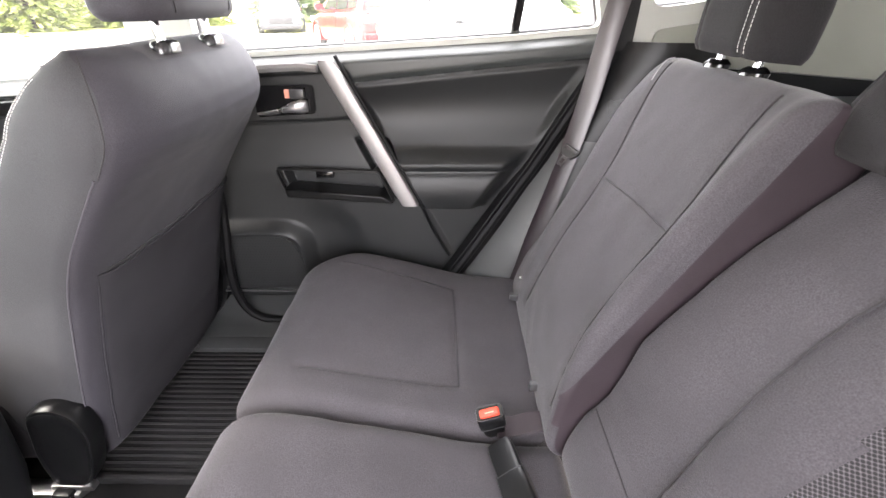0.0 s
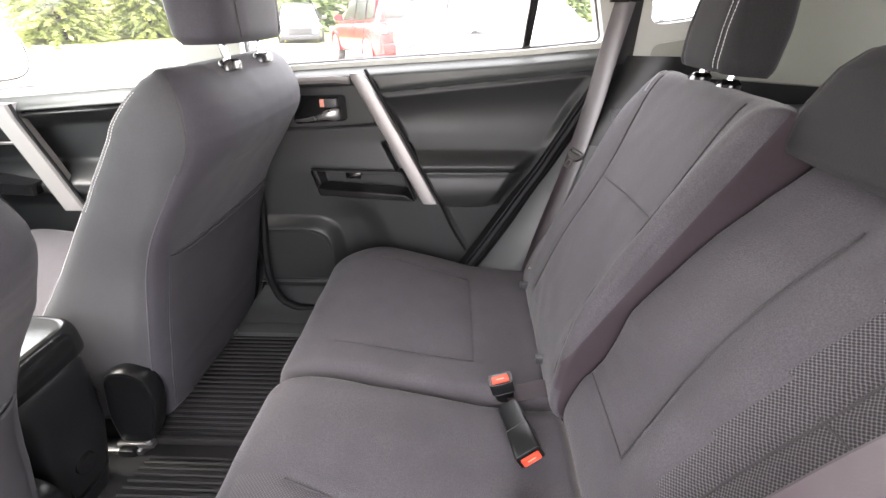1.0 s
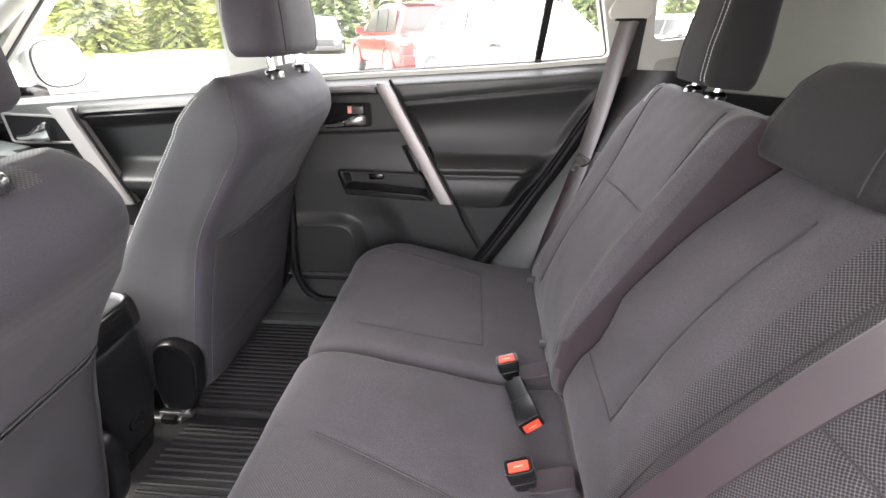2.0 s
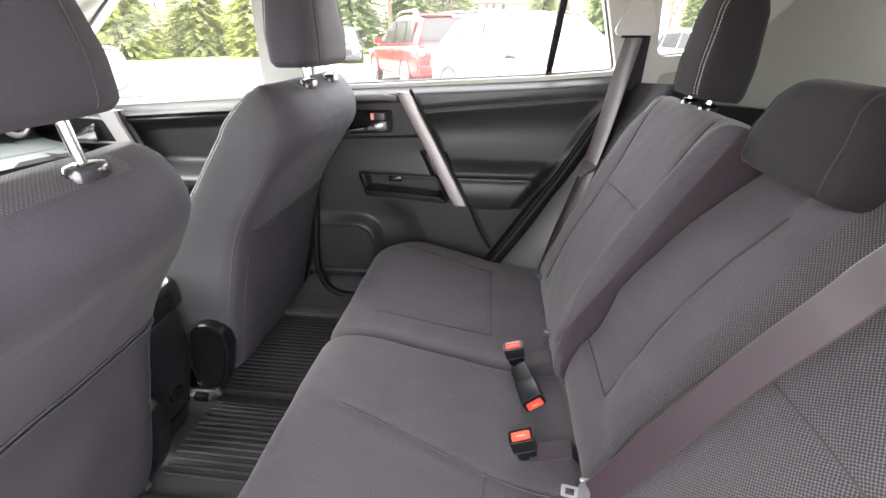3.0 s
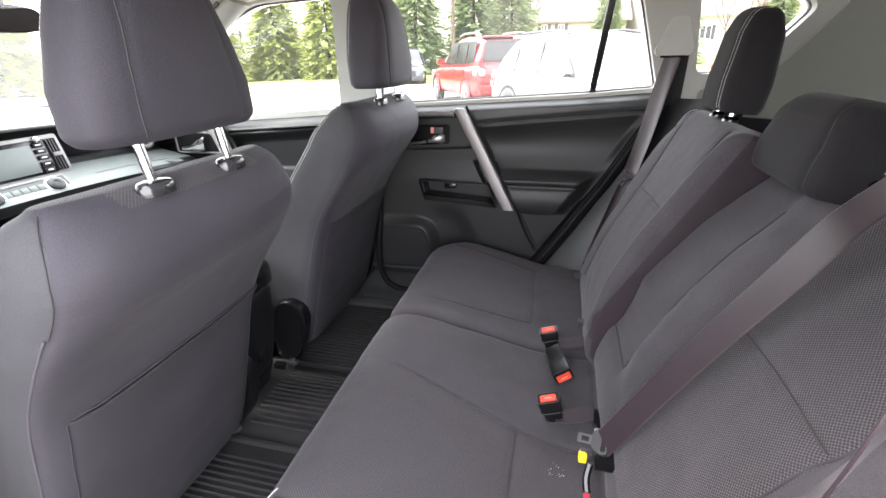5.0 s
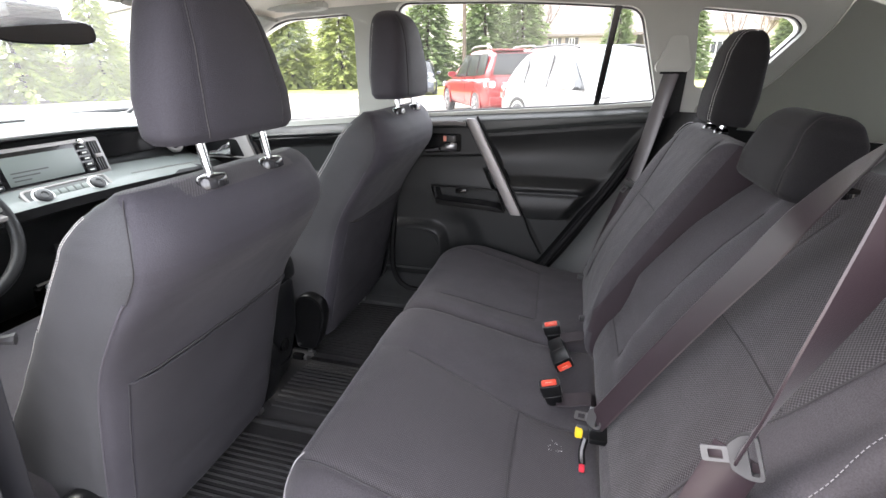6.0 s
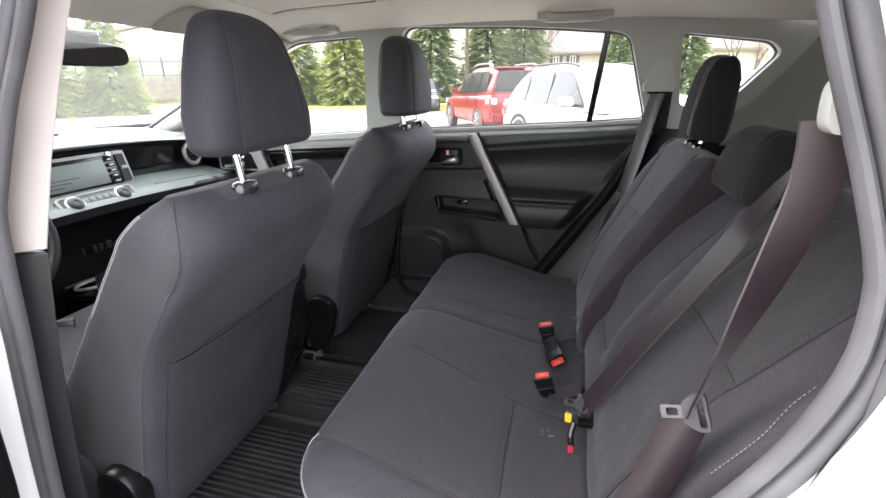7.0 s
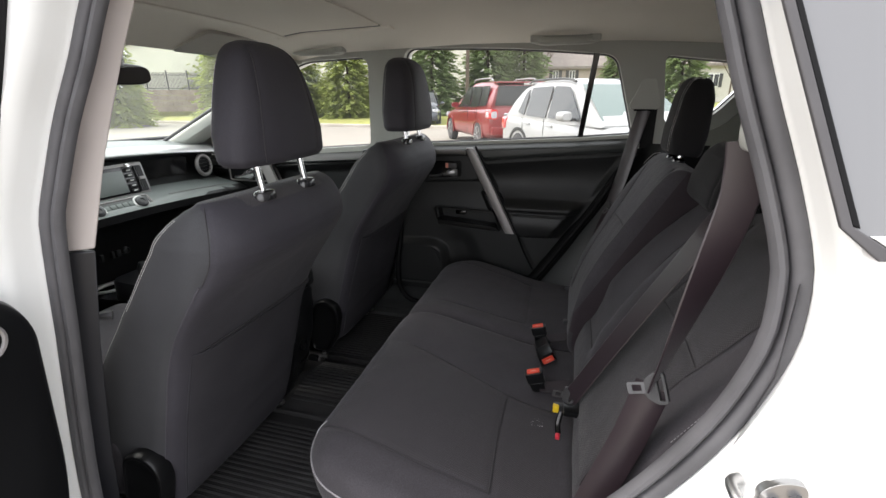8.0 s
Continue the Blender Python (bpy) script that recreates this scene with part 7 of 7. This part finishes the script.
def suv(rear, heading, L, W, H, paint, label, rails=False, boxy=0.0, ws_mat=None, glazing=None):
    """A parked sport utility car; rear is the middle of its rear end on the ground, heading its direction."""
    h = Vector((heading[0], heading[1], 0)).normalized()
    m = Matrix((h, Vector((-h.y, h.x, 0)), Vector((0, 0, 1)))).transposed().to_4x4()
    m.translation = Vector((rear[0], rear[1], 0))
    car = thing("car", label, "car", "parked cars", at=(rear[0], rear[1], 0))

    def add(name, bm_, mat, label_="", smooth=True, to=None):
        ob = part(name, turned(bm_, m), mat, None, label_, smooth)
        if to:
            ob.parent = to
        else:
            under(ob, car)
        return ob
    w = W / 2
    belt = 0.60 * H + 0.02
    st = [(0.00, 0.86, 0.45, belt - 0.10), (0.06, 0.95, 0.36, belt), (0.30, 1.0, 0.28, belt + 0.03), (1.2, 1.0, 0.26, belt), (2.4, 1.0, 0.26, belt - 0.03), (L - 1.35, 0.99, 0.26, belt - 0.05),
          (L - 0.9, 0.98, 0.27, belt - 0.09), (L - 0.35, 0.93, 0.28, belt - 0.16), (L - 0.10, 0.84, 0.30, belt - 0.24), (L, 0.66, 0.40, belt - 0.38)]
    rings = []
    for x, k, z0, z1 in st:
        ring = []
        for t in range(28):
            a = 2 * math.pi * t / 28
            ca, sa = math.cos(a), math.sin(a)
            yy = w * k * math.copysign(abs(ca) ** 0.22, ca)
            zz = (z0 + z1) / 2 + (z1 - z0) / 2 * math.copysign(abs(sa) ** 0.42, sa)
            ring.append(V(x, yy * (1 - 0.05 * max(0, (zz - (z0 + z1) / 2))), zz))
        rings.append(ring)
    body = add("body", loft(rings), paint)
    # greenhouse
    e = 0.12 + 0.42 * (1 - boxy)
    q = 1 - boxy
    gh = [(0.08, belt - 0.05, 0.90), (e * 0.6, H - 0.34, 0.80), (e + 0.02, H - 0.13, 0.74), (e + 0.30, H - 0.05, 0.72), (1.5, H, 0.72), (2.0, H - 0.015, 0.72), (2.35, H - 0.06, 0.71), (2.55, H - 0.12, 0.72), (L - 1.12, belt - 0.05, 0.86)]
    rg = []
    for x, z, k in gh:
        zb = belt - 0.08
        kb = 0.915
        hh = max(0.02, z - zb)
        ring = []
        for yy, zz in ((-kb, 0), (-kb + 0.02, 0.25 * hh), (-k - 0.01, 0.86 * hh), (-k + 0.07, 0.98 * hh), (-0.3, 1.02 * hh), (0.3, 1.02 * hh), (k - 0.07, 0.98 * hh), (k + 0.01, 0.86 * hh), (kb - 0.02, 0.25 * hh), (kb, 0)):
            ring.append(V(x, yy * w, zb + zz))
        rg.append(ring)
    add("cabin", loft(rg), paint)
    wl2 = belt + 0.02
    zt = H - 0.13

    def gy(z):
        return w * (0.935 - 0.19 * (z - belt + 0.08) / (H - belt + 0.08))
    for sg in (-1, 1):
        for poly in ([(0.42 + 0.28 * q, wl2 + 0.05), (0.98, wl2), (1.0, zt - 0.02 * q), (0.46 + 0.42 * q, zt - 0.08 * q)], [(1.06, wl2), (1.84, wl2 - 0.02), (1.84, zt + 0.01), (1.08, zt)], [(1.92, wl2 - 0.02), (2.98, wl2 - 0.03), (2.38, zt - 0.01), (1.92, zt + 0.01)]):
            add("side_window", sheet(rounded(poly, 0.04), [], lambda x, z: V(x, sg * (gy(z) + 0.022), z), (0, -sg * 0.02, 0)), glazing or CARGLASS, "tinted side window", False)
        add("door_line", tube([V(1.88, sg * (w * 0.985), belt - 0.02), V(1.88, sg * (w * 1.0), 0.35)], 0.006, 5), IRON)
        add("door_line", tube([V(1.02, sg * (w * 0.985), belt - 0.02), V(1.08, sg * (w * 1.0), 0.6)], 0.006, 5), IRON)
        for hx_ in (1.15, 2.0):
            add("door_handle", tube([V(hx_, sg * (w * 0.99 + 0.01), belt - 0.12), V(hx_ + 0.2, sg * (w * 0.99 + 0.01), belt - 0.12)], 0.016, 6), paint)
        mir = add("mirror", loft([oval((2.80 + dx, sg * (w + 0.13), belt + 0.06), (0, 1, 0), (0, 0, 1), a, b, 16, 3) for dx, a, b in ((-0.05, 0.12, 0.075), (0.03, 0.12, 0.08), (0.09, 0.08, 0.05))]), paint)
        add("mirror_foot", box(2.78, 2.86, *sorted((sg * (w - 0.04), sg * (w + 0.06))), belt - 0.01, belt + 0.03), IRON, to=None)
        add("tail_lamp", loft([oval((x, sg * w * 0.84, belt - 0.16), (0, 1, 0), (0, 0, 1), a, b, 16, 4) for x, a, b in ((-0.03, 0.10, 0.13), (0.10, 0.16, 0.14), (0.26, 0.15, 0.12))]), LAMPRED)
        if rails:
            add("lamp_lens", loft([oval((x, sg * w * 0.84, belt - 0.17), (0, 1, 0), (0, 0, 1), a, b, 16, 4) for x, a, b in ((-0.045, 0.075, 0.085), (0.09, 0.165, 0.095), (0.20, 0.160, 0.085))]), LAMPCLEAR, "clear lens of the tail lamp")
        add("headlamp", loft([oval((x, sg * w * 0.74, belt - 0.27), (0, 1, 0), (0, 0, 1), a, b, 16, 4) for x, a, b in ((L + 0.0, 0.10, 0.06), (L - 0.2, 0.20, 0.09), (L - 0.35, 0.18, 0.08))]), LAMPCLEAR)
        if rails:
            add("roof_rail", tube(smooth_path([V(0.55, sg * w * 0.66, H - 0.02), V(0.7, sg * w * 0.66, H + 0.06), V(2.0, sg * w * 0.66, H + 0.07), V(2.2, sg * w * 0.66, H)], 0.1), 0.022, 8), SATIN)
        else:
            add("roof_rail", tube(smooth_path([V(0.75, sg * w * 0.69, H - 0.05), V(0.9, sg * w * 0.69, H - 0.005), V(2.0, sg * w * 0.69, H - 0.005), V(2.4, sg * w * 0.69, H - 0.06)], 0.1), 0.02, 8), IRON, "black roof rail")
        for wx_ in (0.90, L - 0.95):
            add("wheel_arch", loft([[V(wx_ + r * math.cos(a), sg * (w * 1.0 + dy), 0.37 + r * math.sin(a)) for a in np.linspace(-0.15, math.pi + 0.15, 24)] for r, dy in ((0.44, -0.02), (0.45, 0.012), (0.39, 0.014), (0.385, -0.15))], closed=False), IRON if not rails else paint)
            tyre = add("wheel", loft([oval((wx_, sg * (w - 0.21 + dy), 0.36), (1, 0, 0), (0, 0, 1), r, r, 32) for dy, r in ((0, 0.30), (0.01, 0.345), (0.05, 0.365), (0.17, 0.365), (0.21, 0.345), (0.222, 0.27))]), TYRE)
            add("rim", loft([oval((wx_, sg * (w - 0.0 + dy), 0.36), (1, 0, 0), (0, 0, 1), r, r, 32) for dy, r in ((0.0, 0.245), (0.014, 0.245), (0.016, 0.225), (0.0, 0.21))]), SATIN, to=tyre)
            for k in range(5):
                a = k * 1.2566
                add("spoke", tube([V(wx_ + 0.04 * math.cos(a), sg * (w + 0.012), 0.36 + 0.04 * math.sin(a)), V(wx_ + 0.23 * math.cos(a), sg * (w + 0.008), 0.36 + 0.23 * math.sin(a))], 0.024, 6), SATIN, to=tyre)
    # windshield, rear glass, grille, bumper, plate
    add("windshield", loft([[V(x, y * k, z) for y in np.linspace(-w, w, 9)] for x, z, k in ((L - 1.22, belt + 0.0, 0.82), (L - 1.22 - (L - 3.77) * 0.5, (belt + H - 0.12) / 2 + 0.03, 0.75), (2.57, H - 0.105, 0.69))], closed=False), ws_mat or CARGLASS, "windshield")
    add("rear_window", loft([[V(x, y * k, z) for y in np.linspace(-w, w, 9)] for x, z, k in ((0.05, belt + 0.06, 0.80), (e * 0.6 - 0.03, H - 0.33, 0.74), (e - 0.01, H - 0.14, 0.68))], closed=False), CARGLASS, "rear window")
    add("spoiler", box(e - 0.06, e + 0.35, -w * 0.7, w * 0.7, H - 0.07, H - 0.03, 0.01), paint)
    add("bumper", box(-0.05, 0.2, -w * 0.9, w * 0.9, 0.40, 0.62, 0.04), paint)
    add("grille", box(L - 0.12, L + 0.015, -w * 0.5, w * 0.5, 0.48, belt - 0.30, 0.02), IRON)
    add("front_bumper", box(L - 0.3, L + 0.04, -w * 0.85, w * 0.85, 0.30, 0.46, 0.03), IRON)
    add("plate", box(-0.065, -0.05, -0.26, 0.26, 0.66, 0.80), PRINT)
    add("tail_garnish", box(-0.03, 0.02, -w * 0.55, w * 0.55, belt - 0.20, belt - 0.13, 0.01), CHROME if rails else paint)
    return car


suv((-0.62, 9.30), (0.53, -0.85), 4.6, 1.85, 1.67, CARWHITE, "parked white compact sport utility car", ws_mat=GREENGLASS, glazing=TINTGLASS)
suv((-1.25, 11.6), (-0.5, 0.87), 4.8, 1.92, 1.80, RED, "parked red sport utility car with silver roof rails", rails=True, boxy=1.0)
g1 = spot(-18.2, 27.0)
suv((g1.x, g1.y), (0.30, -0.95), 4.7, 1.9, 1.72, DARKPAINT, "parked dark grey sport utility car facing the lot")
g2 = spot(16.5, 20)
suv((g2.x, g2.y), (0.3, -0.95), 4.6, 1.85, 1.5, CARWHITE, "parked white car at the far end of the row")
g3 = spot(20, 26)
suv((g3.x, g3.y), (0.3, -0.95), 4.6, 1.85, 1.6, DARKPAINT, "parked dark car at the far end of the row")
